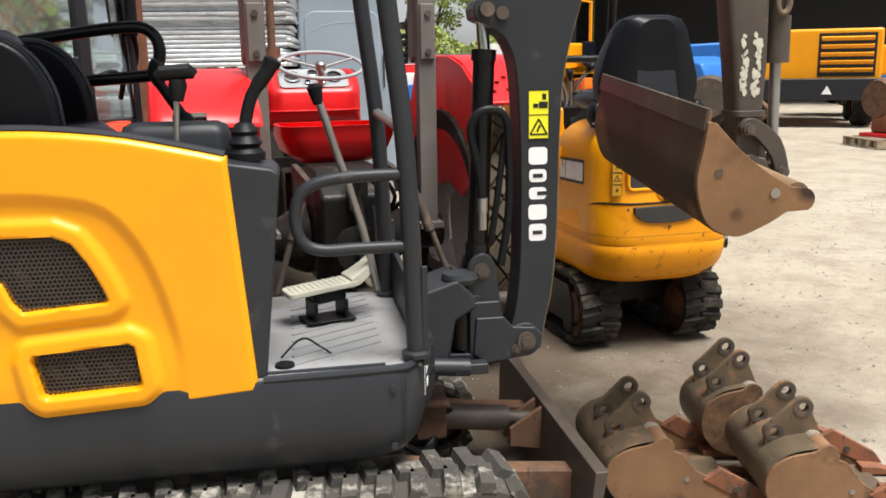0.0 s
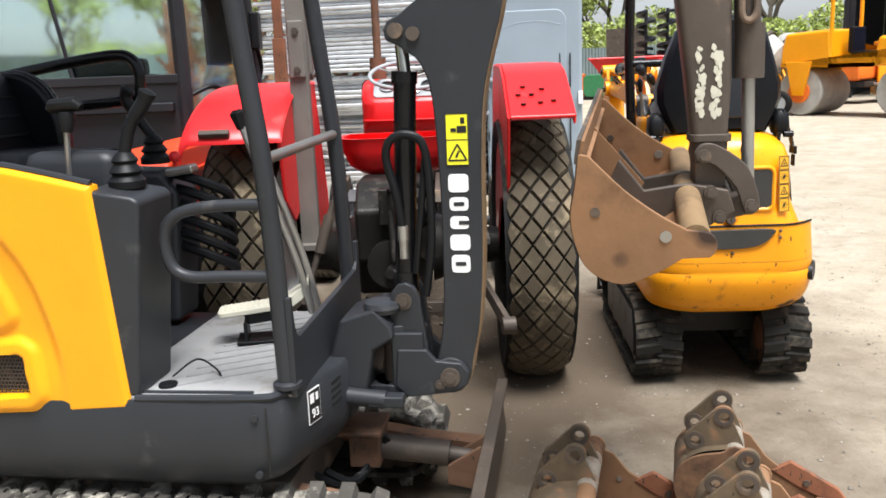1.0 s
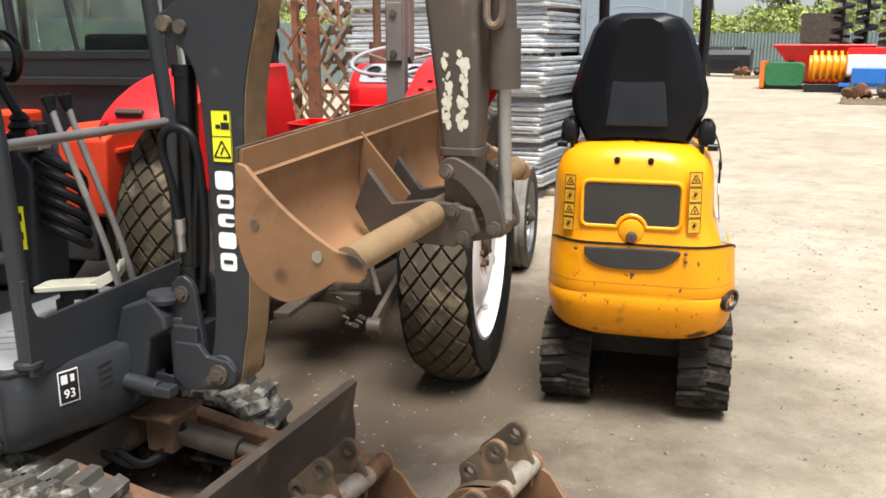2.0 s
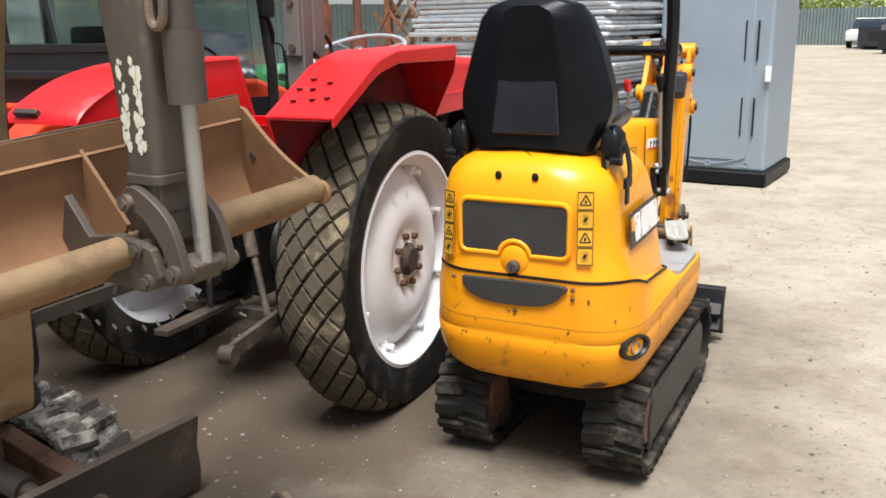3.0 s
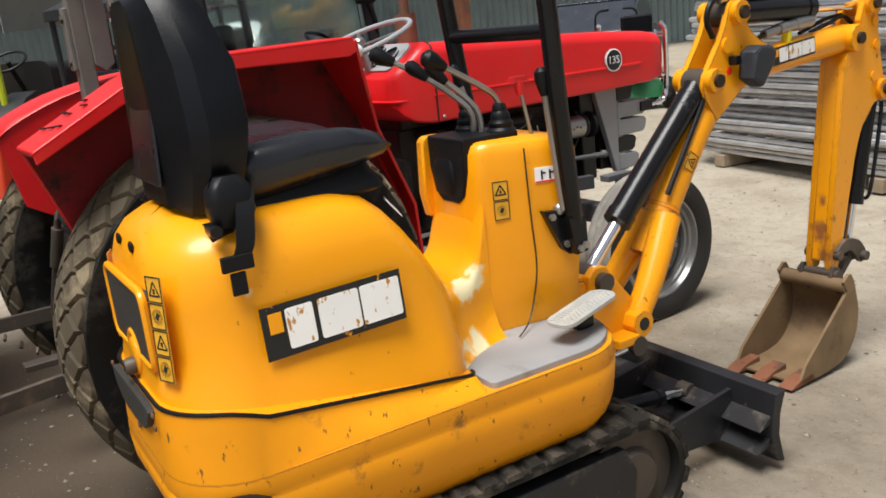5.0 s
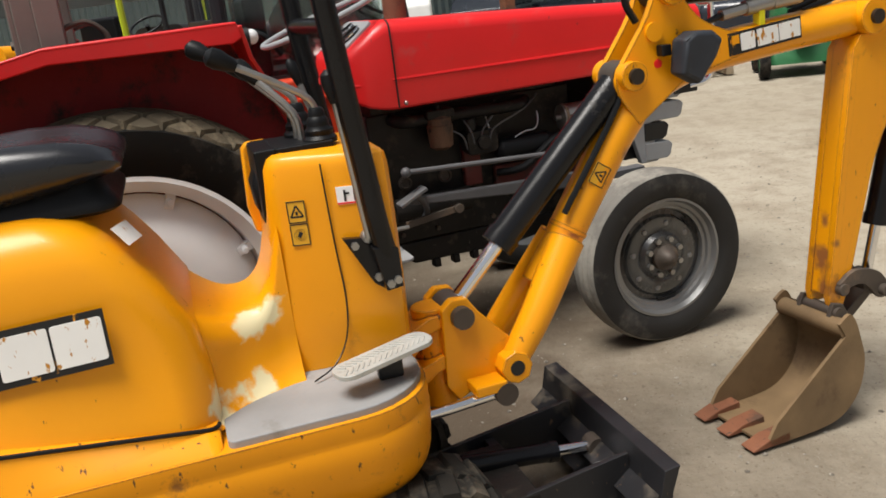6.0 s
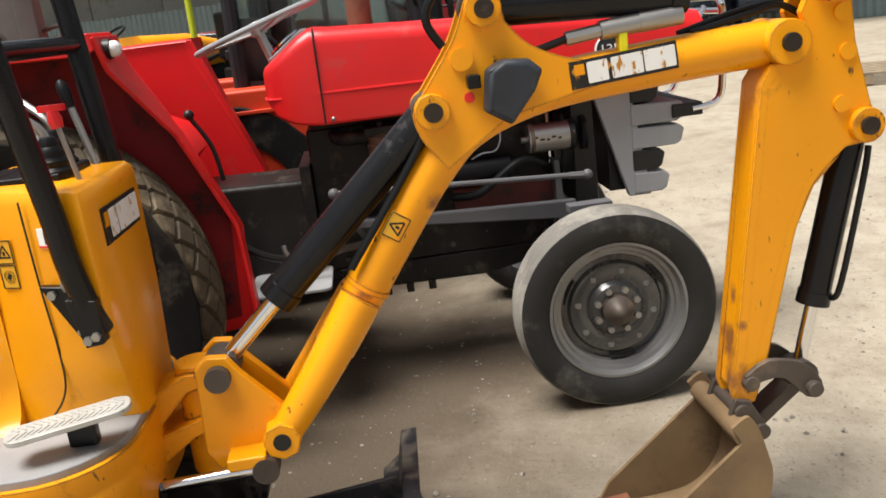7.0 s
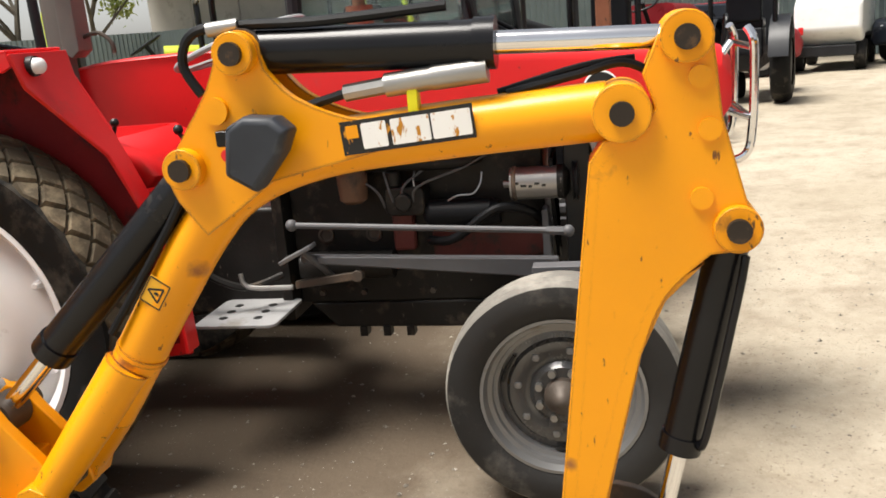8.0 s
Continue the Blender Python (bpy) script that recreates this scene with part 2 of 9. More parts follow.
# lighter copy of the black vinyl; its base colour includes the seat's sheen
M_SEATG = mat("sheen_lightened_vinyl", (0.012, 0.013, 0.0165), 0.28, spec=0.5, var=0.2, bump=0.1, bscale=180)
M_LAMP = mat("dusty_lamp_plastic", (0.022, 0.026, 0.034), 0.55, var=0.25, scale=12, bump=0.15, dirt=(0.07, 0.075, 0.08), amount=0.3, dscale=14)
M_DITCH = mat("stained_bucket_steel", (0.235, 0.125, 0.06), 0.68, metal=0.1, var=0.25, scale=5, bump=0.2, dirt=(0.16, 0.085, 0.042), amount=0.4, dscale=2.5, chips=0.15, soft=1.75, pscale=5.0,
              patches=(((0.51, 1.12, 1.05), 0.055), ((0.51, 0.90, 0.97), 0.03)), bare=(0.045, 0.026, 0.018))
M_DITCHB = mat("dark_mottled_bucket_back", (0.062, 0.036, 0.024), 0.6, metal=0.15, var=0.35, scale=6, bump=0.25, dirt=(0.10, 0.055, 0.03), amount=0.4, dscale=3, soft=1.7, pscale=6.0,
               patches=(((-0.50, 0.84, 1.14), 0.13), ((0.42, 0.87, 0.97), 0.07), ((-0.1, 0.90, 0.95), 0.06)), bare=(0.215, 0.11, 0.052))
M_INK = mat("black_print", (0.012, 0.012, 0.012), 0.45, var=0.05, bump=0.0)
M_PRINT = mat("white_print", (0.80, 0.80, 0.80), 0.45, var=0.04, bump=0.0)
M_WORNW = mat("worn_white_print", (0.80, 0.79, 0.76), 0.45, var=0.05, bump=0.0, chips=1.0, chip=(0.45, 0.19, 0.01))
M_WORNB = mat("worn_black_print", (0.012, 0.012, 0.012), 0.4, var=0.1, bump=0.0, chips=0.8, chip=(0.6, 0.25, 0.01))
M_PIN = mat("dark_greasy_steel", (0.03, 0.022, 0.016), 0.5, metal=0.3, var=0.3, bump=0.2, dirt=(0.09, 0.05, 0.025), amount=0.4, dscale=30)
M_GRAF = mat("dark_mesh_panel", (0.035, 0.033, 0.030), 0.6, var=0.2, bump=0.5, bscale=260)
M_PEDAL = mat("worn_pedal_metal", (0.46, 0.46, 0.43), 0.45, metal=0.25, var=0.15, scale=14, bump=0.1, dirt=(0.30, 0.28, 0.24), amount=0.35, dscale=20)
M_CREAM = mat("cream_pedal_rubber", (0.55, 0.53, 0.43), 0.6, var=0.12, bump=0.1)
M_GLASS = bpy.data.materials.new("tinted_glass")
M_GLASS.use_nodes = True
_b = M_GLASS.node_tree.nodes["Principled BSDF"]
_b.inputs["Base Color"].default_value = (0.86, 0.95, 0.93, 1)
_b.inputs["Roughness"].default_value = 0.04
_b.inputs["Transmission Weight"].default_value = 1.0
_b.inputs["IOR"].default_value = 1.45


# ---- mesh helpers ----
class Geo:
    """Collects the faces of one mesh."""

    def __init__(self):
        self.v, self.f = [], []

    def add(self, verts, faces):
        k = len(self.v)
        self.v.extend(tuple(p) for p in verts)
        self.f.extend(tuple(k + i for i in q) for q in faces)
        return self

    def box(self, c, s, rot=None):
        x, y, z = (0.5 * a for a in s)
        p = [Vector(q) for q in ((-x, -y, -z), (x, -y, -z), (x, y, -z), (-x, y, -z), (-x, -y, z), (x, -y, z), (x, y, z), (-x, y, z))]
        r = Euler([radians(a) for a in rot]).to_matrix() if rot else Matrix.Identity(3)
        return self.add([r @ q + Vector(c) for q in p], [(0, 3, 2, 1), (4, 5, 6, 7), (0, 1, 5, 4), (1, 2, 6, 5), (2, 3, 7, 6), (3, 0, 4, 7)])

    def prism(self, poly, a, b, axis="x"):
        """A flat outline drawn out from a to b along an axis: (y, z) along x, (x, z) along y, (x, y) along z."""
        n = len(poly)
        put = {"x": lambda p, t: (t, p[0], p[1]), "y": lambda p, t: (p[0], t, p[1]), "z": lambda p, t: (p[0], p[1], t)}[axis]
        v = [put(p, a) for p in poly] + [put(p, b) for p in poly]
        return self.add(v, [tuple(range(n)), tuple(range(2 * n - 1, n - 1, -1))] + [(i, n + i, n + (i + 1) % n, (i + 1) % n) for i in range(n)])

    def loft(self, rings, closed=True, cap=True):
        n = len(rings[0])
        v = [p for r in rings for p in r]
        f = []
        for k in range(len(rings) - 1):
            for i in range(n if closed else n - 1):
                j = (i + 1) % n
                f.append((k * n + i, k * n + j, (k + 1) * n + j, (k + 1) * n + i))
        if cap:
            f += [tuple(range(n)), tuple(range(len(v) - n, len(v)))]
        return self.add(v, f)

    def cyl(self, p, q, r, r2=None, n=20):
        p, q = Vector(p), Vector(q)
        r2 = r if r2 is None else r2
        m = (q - p).to_track_quat("Z", "Y").to_matrix()
        rings = [[c + m @ Vector((s * math.cos(2 * math.pi * i / n), s * math.sin(2 * math.pi * i / n), 0)) for i in range(n)] for c, s in ((p, r), (q, r2))]
        return self.loft(rings)

    def tube(self, pts, r, n=10):
        pts = [Vector(p) for p in pts]
        rs = r if isinstance(r, (list, tuple)) else [r] * len(pts)
        rings, up = [], None
        for i, p in enumerate(pts):
            d = (pts[min(i + 1, len(pts) - 1)] - pts[max(i - 1, 0)]).normalized()
            if up is None:
                up = d.orthogonal().normalized()
            up = (up - d * up.dot(d)).normalized()
            w = d.cross(up)
            rings.append([p + rs[i] * (math.cos(a) * up + math.sin(a) * w) for a in (2 * math.pi * k / n for k in range(n))])
        return self.loft(rings)

    def lathe(self, prof, c, axis="x", n=40, cap=True):
        """Profile of (radius, height along axis) turned about an axis through c."""
        rings = []
        for r, h in prof:
            ring = []
            for i in range(n):
                a = 2 * math.pi * i / n
                u, w = r * math.cos(a), r * math.sin(a)
                ring.append({"x": (c[0] + h, c[1] + u, c[2] + w), "y": (c[0] + u, c[1] + h, c[2] + w), "z": (c[0] + u, c[1] + w, c[2] + h)}[axis])
            rings.append(ring)
        return self.loft(rings, cap=cap)

    def ball(self, c, r, s=(1, 1, 1), n=14):
        rings = []
        for k in range(1, n // 2):
            a = math.pi * k / (n // 2)
            rings.append([(c[0] + s[0] * r * math.sin(a) * math.cos(2 * math.pi * i / n), c[1] + s[1] * r * math.sin(a) * math.sin(2 * math.pi * i / n), c[2] + s[2] * r * math.cos(a)) for i in range(n)])
        return self.loft(rings)

    def turn(self, m):
        self.v = [tuple(m @ Vector(p)) for p in self.v]
        return self


def curve(pts, n=6):
    """A smooth line through the points."""
    p = [Vector(q) for q in pts]
    out = []
    for i in range(len(p) - 1):
        a, b, c, d = p[max(i - 1, 0)], p[i], p[i + 1], p[min(i + 2, len(p) - 1)]
        for k in range(n):
            t = k / n
            out.append(0.5 * (2 * b + (c - a) * t + (2 * a - 5 * b + 4 * c - d) * t * t + (3 * b - a - 3 * c + d) * t ** 3))
    return out + [p[-1]]


def flat_curve(pts, n=5):
    return [(q[0], q[1]) for q in curve([(a, b, 0) for a, b in pts], n)]


def arc(cx, cy, r, a0, a1, n=8):
    return [(cx + r * math.cos(radians(a0 + (a1 - a0) * i / n)), cy + r * math.sin(radians(a0 + (a1 - a0) * i / n))) for i in range(n + 1)]


def round_rect(x0, x1, y0, y1, r, n=6):
    """Outline of a rectangle with rounded corners; r: one radius or four (from x1, y1 round to x1, y0)."""
    r = [r] * 4 if not isinstance(r, (list, tuple)) else r
    out = []
    for (cx, cy, a), q in zip(((x1, y1, 0), (x0, y1, 90), (x0, y0, 180), (x1, y0, 270)), r):
        sx, sy = (-1 if cx == x1 else 1), (-1 if cy == y1 else 1)
        out += arc(cx + sx * q, cy + sy * q, q, a, a + 90, n)
    return out


def part(name, geo, material, parent=None, label="", bevel=0.0, angle=35, segments=2):
    """One mesh object, under a thing or a part where parent is given."""
    me = bpy.data.meshes.new(name)
    me.from_pydata(geo.v, [], geo.f)
    bm = bmesh.new()
    bm.from_mesh(me)
    bmesh.ops.recalc_face_normals(bm, faces=bm.faces[:])
    bm.to_mesh(me)
    bm.free()
    me.materials.append(material)
    me.shade_smooth()
    me.set_sharp_from_angle(angle=radians(angle))
    ob = new(name, me)
    ob.parent = parent
    if bevel:
        mod = ob.modifiers.new("edge", "BEVEL")
        mod.width, mod.segments, mod.limit_method, mod.angle_limit, mod.harden_normals = bevel, segments, "ANGLE", radians(40), True
    if label:
        tagged(ob, label)
    return ob


def thing(name, m, label, category, group="", kind=""):
    ob = new(name)
    ob.empty_display_size = 0.1
    ob.matrix_basis = m
    return tagged(ob, label, category, group, kind)


def solid(name, geo, material, m, label, category, group="", kind="", bevel=0.0):
    """A thing of one mesh."""
    ob = part(name, geo, material, None, "", bevel)
    ob.matrix_basis = m
    return tagged(ob, label, category, group, kind)


def words(name, body, size, material, parent, m, align="CENTER"):
    cu = bpy.data.curves.new(name, "FONT")
    cu.body, cu.size, cu.extrude, cu.align_x, cu.align_y = body, size, 0.0008, align, "CENTER"
    tmp = new(name + "_outline", cu)
    me = bpy.data.meshes.new_from_object(tmp)
    bpy.data.objects.remove(tmp)
    me.materials.clear()
    me.materials.append(material)
    ob = new(name, me)
    ob.parent, ob.matrix_basis = parent, m
    return ob


# ---- ground ----
def ground_height(x, y):
    near = max(0.0, 1 - math.hypot(x - 1, y - 4) / 30)
    return near * (0.012 * noise.noise(Vector((x * 0.9, y * 0.9, 0))) + 0.006 * noise.noise(Vector((x * 3.1, y * 3.1, 4)))) - 0.012


def make_ground():
    axis = [-900, -300, -120, -60, -35, -22, -14] + [-9 + 0.14 * i for i in range(143)] + [14, 18, 24, 34, 50, 80, 150, 400, 900]
    ay = [a + 3.0 for a in axis]
    n = len(axis)
    v = [(x, y, ground_height(x, y)) for y in ay for x in axis]
    f = [(j * n + i, j * n + i + 1, (j + 1) * n + i + 1, (j + 1) * n + i) for j in range(n - 1) for i in range(n - 1)]
    g = Geo().add(v, f)
    m = bpy.data.materials.new("packed_earth")
    m.use_nodes = True
    nd, l = m.node_tree.nodes, m.node_tree.links
    b = nd["Principled BSDF"]
    b.inputs["Roughness"].default_value = 0.92
    b.inputs["Specular IOR Level"].default_value = 0.12
    tc = nd.new("ShaderNodeTexCoord")

    def nz(scale, detail=6, rough=0.6):
        t = nd.new("ShaderNodeTexNoise")
        t.inputs["Scale"].default_value, t.inputs["Detail"].default_value, t.inputs["Roughness"].default_value = scale, detail, rough
        l.new(tc.outputs["Object"], t.inputs["Vector"])
        return t.outputs["Fac"]

    def mix(fac, a, c, lo, hi):
        r = nd.new("ShaderNodeMapRange")
        r.inputs["From Min"].default_value, r.inputs["From Max"].default_value = lo, hi
        l.new(fac, r.inputs["Value"])
        x = nd.new("ShaderNodeMix")
        x.data_type = "RGBA"
        l.new(r.outputs[0], x.inputs["Factor"])
        for s, val in (("A", a), ("B", c)):
            if isinstance(val, tuple):
                x.inputs[s].default_value = (*val, 1)
            else:
                l.new(val, x.inputs[s])
        return x.outputs["Result"]

    c = mix(nz(0.35, 5), (0.335, 0.29, 0.22), (0.415, 0.37, 0.295), 0.35, 0.65)
    c = mix(nz(2.2, 8, 0.7), c, (0.265, 0.22, 0.165), 0.46, 0.72)
    c = mix(nz(9, 8, 0.75), c, (0.245, 0.205, 0.15), 0.52, 0.76)
    c = mix(nz(28, 6, 0.75), c, (0.43, 0.39, 0.32), 0.58, 0.78)
    c = mix(nz(60, 3), c, (0.14, 0.11, 0.08), 0.60, 0.76)
    # damp, oily earth and the machines' soft shade, both painted into the colour
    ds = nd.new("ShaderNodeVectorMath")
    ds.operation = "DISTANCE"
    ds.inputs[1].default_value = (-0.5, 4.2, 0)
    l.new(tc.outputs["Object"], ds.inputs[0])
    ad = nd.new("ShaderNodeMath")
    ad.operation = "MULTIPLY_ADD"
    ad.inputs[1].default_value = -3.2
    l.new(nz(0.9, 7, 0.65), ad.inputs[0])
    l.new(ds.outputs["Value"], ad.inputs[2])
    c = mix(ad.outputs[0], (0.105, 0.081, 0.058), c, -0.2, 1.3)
    c = mix(nz(75, 4, 0.7), c, (0.42, 0.38, 0.31), 0.66, 0.76)
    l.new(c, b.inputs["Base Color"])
    bp = nd.new("ShaderNodeBump")
    bp.inputs["Strength"].default_value, bp.inputs["Distance"].default_value = 0.6, 0.012
    l.new(nz(38, 8, 0.7), bp.inputs["Height"])
    bp2 = nd.new("ShaderNodeBump")
    bp2.inputs["Strength"].default_value, bp2.inputs["Distance"].default_value = 0.5, 0.05
    l.new(nz(4, 6), bp2.inputs["Height"])
    l.new(bp.outputs[0], bp2.inputs["Normal"])
    l.new(bp2.outputs[0], b.inputs["Normal"])
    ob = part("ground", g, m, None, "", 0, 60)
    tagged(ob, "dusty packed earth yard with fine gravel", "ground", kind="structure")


make_ground()


def make_gravel():
    rnd = random.Random(5)
    g = Geo()
    for _ in range(15000):
        x, y = rnd.uniform(-4.5, 4.5), rnd.uniform(0.3, 10)
        r = 0.0025 + 0.010 * rnd.random() ** 5
        z = ground_height(x, y) + r * 0.2
        a = rnd.random() * 6
        ring = [(x + r * rnd.uniform(0.7, 1.2) * math.cos(a + k * 1.257), y + r * rnd.uniform(0.7, 1.2) * math.sin(a + k * 1.257), z) for k in range(5)]
        g.add(ring + [(x, y, z + r * rnd.uniform(0.4, 0.8))], [(k, (k + 1) % 5, 5) for k in range(5)])
    m = mat("pale_stone", (0.36, 0.33, 0.28), 0.85, var=0.4, scale=2.5, bump=0.1)
    nd, l = m.node_tree.nodes, m.node_tree.links
    gi, cr = nd.new("ShaderNodeNewGeometry"), nd.new("ShaderNodeValToRGB")
    cr.color_ramp.elements[0].color, cr.color_ramp.elements[1].color = (0.08, 0.065, 0.05, 1), (0.33, 0.30, 0.25, 1)
    l.new(gi.outputs["Random Per Island"], cr.inputs["Fac"])
    l.new(cr.outputs["Color"], nd["Principled BSDF"].inputs["Base Color"])
    ob = part("gravel", g, m)
    tagged(ob, "loose pale stones scattered over the earth", "gravel", kind="stuff")


make_gravel()


# ---- yellow micro excavator ----
J = pose(0.9145, 4.770, 0, 0, 0, 21.4)


def rubber_track(parent, cx, width, y0, y1, h, lug_mat, belt_mat, pitch=0.052, lug_h=0.018, sprocket_front=True):
    """One crawler: rubber belt with lugs, side frame, rollers, idler and sprocket."""
    r = h / 2 - lug_h
    zc = h / 2
    path = []
    n = 12
    for k in range(n + 1):
        a = radians(90 + 180 * k / n)
        path.append((y0 + h / 2 + r * math.cos(a), zc + r * math.sin(a)))
    for k in range(n + 1):
        a = radians(-90 + 180 * k / n)
        path.append((y1 - h / 2 + r * math.cos(a), zc + r * math.sin(a)))
    x0, x1 = cx - width / 2, cx + width / 2
    t = 0.02

    def inner(p, d):
        cy = min(max(p[0], y0 + h / 2), y1 - h / 2)
        v = Vector((p[0] - cy, p[1] - zc))
        v = v.normalized() * (v.length - d)
        return (cy + v[0], zc + v[1])

    rings = [[(x0, *p), (x1, *p), (x1, *inner(p, t)), (x0, *inner(p, t))] for p in path + [path[0]]]
    broad = 0.36 if lug_h < 0.02 else 0.31
    track = part("crawler_track", Geo().loft(rings, cap=False), belt_mat, parent)
    seg = [(Vector(path[i]), Vector(path[(i + 1) % len(path)])) for i in range(len(path))]
    total = sum((b - a).length for a, b in seg)
    count = int(total / pitch)
    g = Geo()
    for k in range(count):
        for side in (-1, 1):
            s = total * ((k + 0.25 * (1 + side)) % count) / count
            for a, b in seg:
                d = (b - a).length
                if s <= d and d > 1e-6:
                    break
                s -= d
            p = a + (b - a) * (s / d)
            tan = (b - a).normalized()
            nor = Vector((tan[1], -tan[0]))
            cy = min(max(p[0], y0 + h / 2), y1 - h / 2)
            out = Vector((p[0] - cy, p[1] - zc))
            if nor.dot(out) < 0:
                nor = -nor
            sk = 0.016 * side
            xa, xb = (x0 - 0.004, cx + 0.010) if side < 0 else (cx - 0.010, x1 + 0.004)
            vs = []
            for hh, w in ((-0.002, pitch * broad), (lug_h, pitch * (broad - 0.09))):
                for xx, e in ((xa, 0), (xb, sk)):
                    for q in (-w, w):
                        c = p + nor * hh + tan * (q + e)
                        vs.append((xx, c[0], c[1]))
            g.add(vs, [(0, 1, 3, 2), (4, 6, 7, 5), (0, 4, 5, 1), (2, 3, 7, 6), (0, 2, 6, 4), (1, 5, 7, 3)])
    tagged(part("tread", g, lug_mat, track), kind="stuff")
    g = Geo()
    fx0, fx1 = cx - width * 0.3, cx + width * 0.46
    if cx < 0:
        fx0, fx1 = cx - width * 0.46, cx + width * 0.3
    g.prism([(y0 + h * 0.45, zc - h * 0.25), (y1 - h * 0.55, zc - h * 0.25), (y1 - h * 0.5, zc + h * 0.1), (y1 - h * 0.6, zc + h * 0.3), (y0 + h * 0.6, zc + h * 0.3), (y0 + h * 0.45, zc + h * 0.05)], fx0, fx1)
    part("track_frame", g, M_BLADE, track, bevel=0.006)
    for k in range(3):
        yy = y0 + h * 0.75 + (y1 - y0 - 1.5 * h) * k / 2
        part("track_roller", Geo().cyl((cx - width * 0.35, yy, zc - h * 0.28), (cx + width * 0.35, yy, zc - h * 0.28), h * 0.14), M_BROWN, track)
    for yy, nm in ((y0 + h / 2, "sprocket"), (y1 - h / 2, "idler")):
        rr = r - t
        part(nm, Geo().lathe([(0.02, -width * .4), (rr * .5, -width * .4), (rr * .55, -width * .3), (rr, -width * .3), (rr, width * .3), (rr * .6, width * .3), (rr * .5, width * .42), (0.02, width * .42)], (cx, yy, zc), n=24), M_RUST if nm == "sprocket" else M_BROWN, track)
    return track


def warning_label(parent, m, w, h, rows, ground=M_STICKO):
    """A sticker with a framed column of small warning signs; its face looks along -y of m."""
    g = Geo().box((0, 0, 0), (w, 0.002, h))
    st = part("warning_sticker", g.turn(m), ground, parent)
    g = Geo()
    ch = h / rows
    for k in range(rows):
        zc = h / 2 - ch * (k + 0.5)
        a, b, e = w * 0.46, ch * 0.46, 0.0022
        for c, s in (((0, -0.0016, zc + b), (2 * a, 0.0016, e)), ((0, -0.0016, zc - b), (2 * a, 0.0016, e)), ((-a, -0.0016, zc), (e, 0.0016, 2 * b)), ((a, -0.0016, zc), (e, 0.0016, 2 * b))):
            g.box(c, s)
        q = min(a, b) * 0.72
        if k % 2 == 0:
            tri = [Vector((0, 0, q)), Vector((-q, 0, -q * 0.8)), Vector((q, 0, -q * 0.8))]
            for i in range(3):
                p, o = tri[i], tri[(i + 1) % 3]
                d = (o - p).normalized()
                wv = Vector((-d[2], 0, d[0])) * 0.0022
                off = Vector((0, -0.0016, zc))
                g.add([p + wv + off, o + wv + off, o - wv + off, p - wv + off], [(0, 1, 2, 3)])
            g.box((0, -0.0016, zc - q * 0.2), (q * 0.35, 0.0014, q * 0.6))
        else:
            g.lathe([(q * 0.95, -0.0022), (q * 0.95, -0.0008), (q * 0.7, -0.0008), (q * 0.7, -0.0022)], (0, 0, zc), "y", 18, cap=False)
            g.box((0, -0.0016, zc), (q * 0.6, 0.0014, q * 0.9), (0, 30, 0))
    part("sticker_print", g.turn(m), M_INK, st)
    return st


def brand_plate(parent, m, w, h, slant=0.0):
    """Black name plate with plain white blocks and a small amber square; face along -y of m."""
    def shear(g):
        g.v = [(x, y, z + slant * x) for x, y, z in g.v]
        return g.turn(m)
    pl = part("name_plate", shear(Geo().box((0, 0, 0), (w, 0.003, h))), M_WORNB, parent)
    a = h * 0.38
    for x, bw in ((-0.245, 0.19), (0.03, 0.29), (0.335, 0.29)):
        g = Geo().prism(round_rect(w * (x - bw / 2), w * (x + bw / 2), -a, a, h * 0.05, 3), -0.0035, -0.0014, "y")
        part("white_block", shear(g), M_WORNW, pl)
    part("amber_square", shear(Geo().box((-w * 0.41, -0.003, a * 0.45), (w * 0.09, 0.002, a * 1.0))), M_YEL, pl)
    return pl


def lever(parent, foot, top, knob=0.02, material=M_STEEL, bend=None):
    pts = [foot] + ([bend] if bend else []) + [top]
    lv = part("control_lever", Geo().tube(curve(pts, 4), 0.0088, 8), material, parent)
    d = (Vector(top) - Vector(pts[-2])).normalized()
    t = Vector(top)
    part("knob", Geo().tube([t - d * 0.02, t, t + d * 0.025, t + d * 0.045, t + d * 0.055], [knob * .55, knob * .8, knob * 1.05, knob * .95, knob * .4], 12), M_BLACK, lv)
    return lv


def gaiter(parent, c, r, h, rings=4):
    prof = []
    for k in range(rings):
        rr = r * (1 - 0.17 * k)
        z = h * k / rings
        prof += [(rr, z), (rr, z + h * 0.12), (rr * 0.8, z + h / rings * 0.9)]
    prof.append((r * 0.3, h))
    return part("lever_gaiter", Geo().lathe(prof, c, "z", 20), M_BLACK, parent)


def ram(parent, p, q, r, cut, rod=0.55, label=""):
    """A hydraulic cylinder: barrel from p, rod to q; cut: the barrel's share of the length."""
    p, q = Vector(p), Vector(q)
    e = p + (q - p) * cut
    d = (q - p).normalized()
    c = part("hydraulic_cylinder", Geo().cyl(p + d * r * 0.6, e, r, n=24).cyl(e - d * r * 0.7, e + d * r * 0.2, r * 1.1, n=24), M_BTUBE, parent, label)
    part("piston_rod", Geo().cyl(e, q, r * rod, n=18), M_CHROME, c)
    side = Vector((1, 0, 0))
    for w in (p, q):
        part("rod_eye", Geo().cyl(w - side * r * 0.9, w + side * r * 0.9, r * 1.05, n=20), M_BROWN, c)
    return c


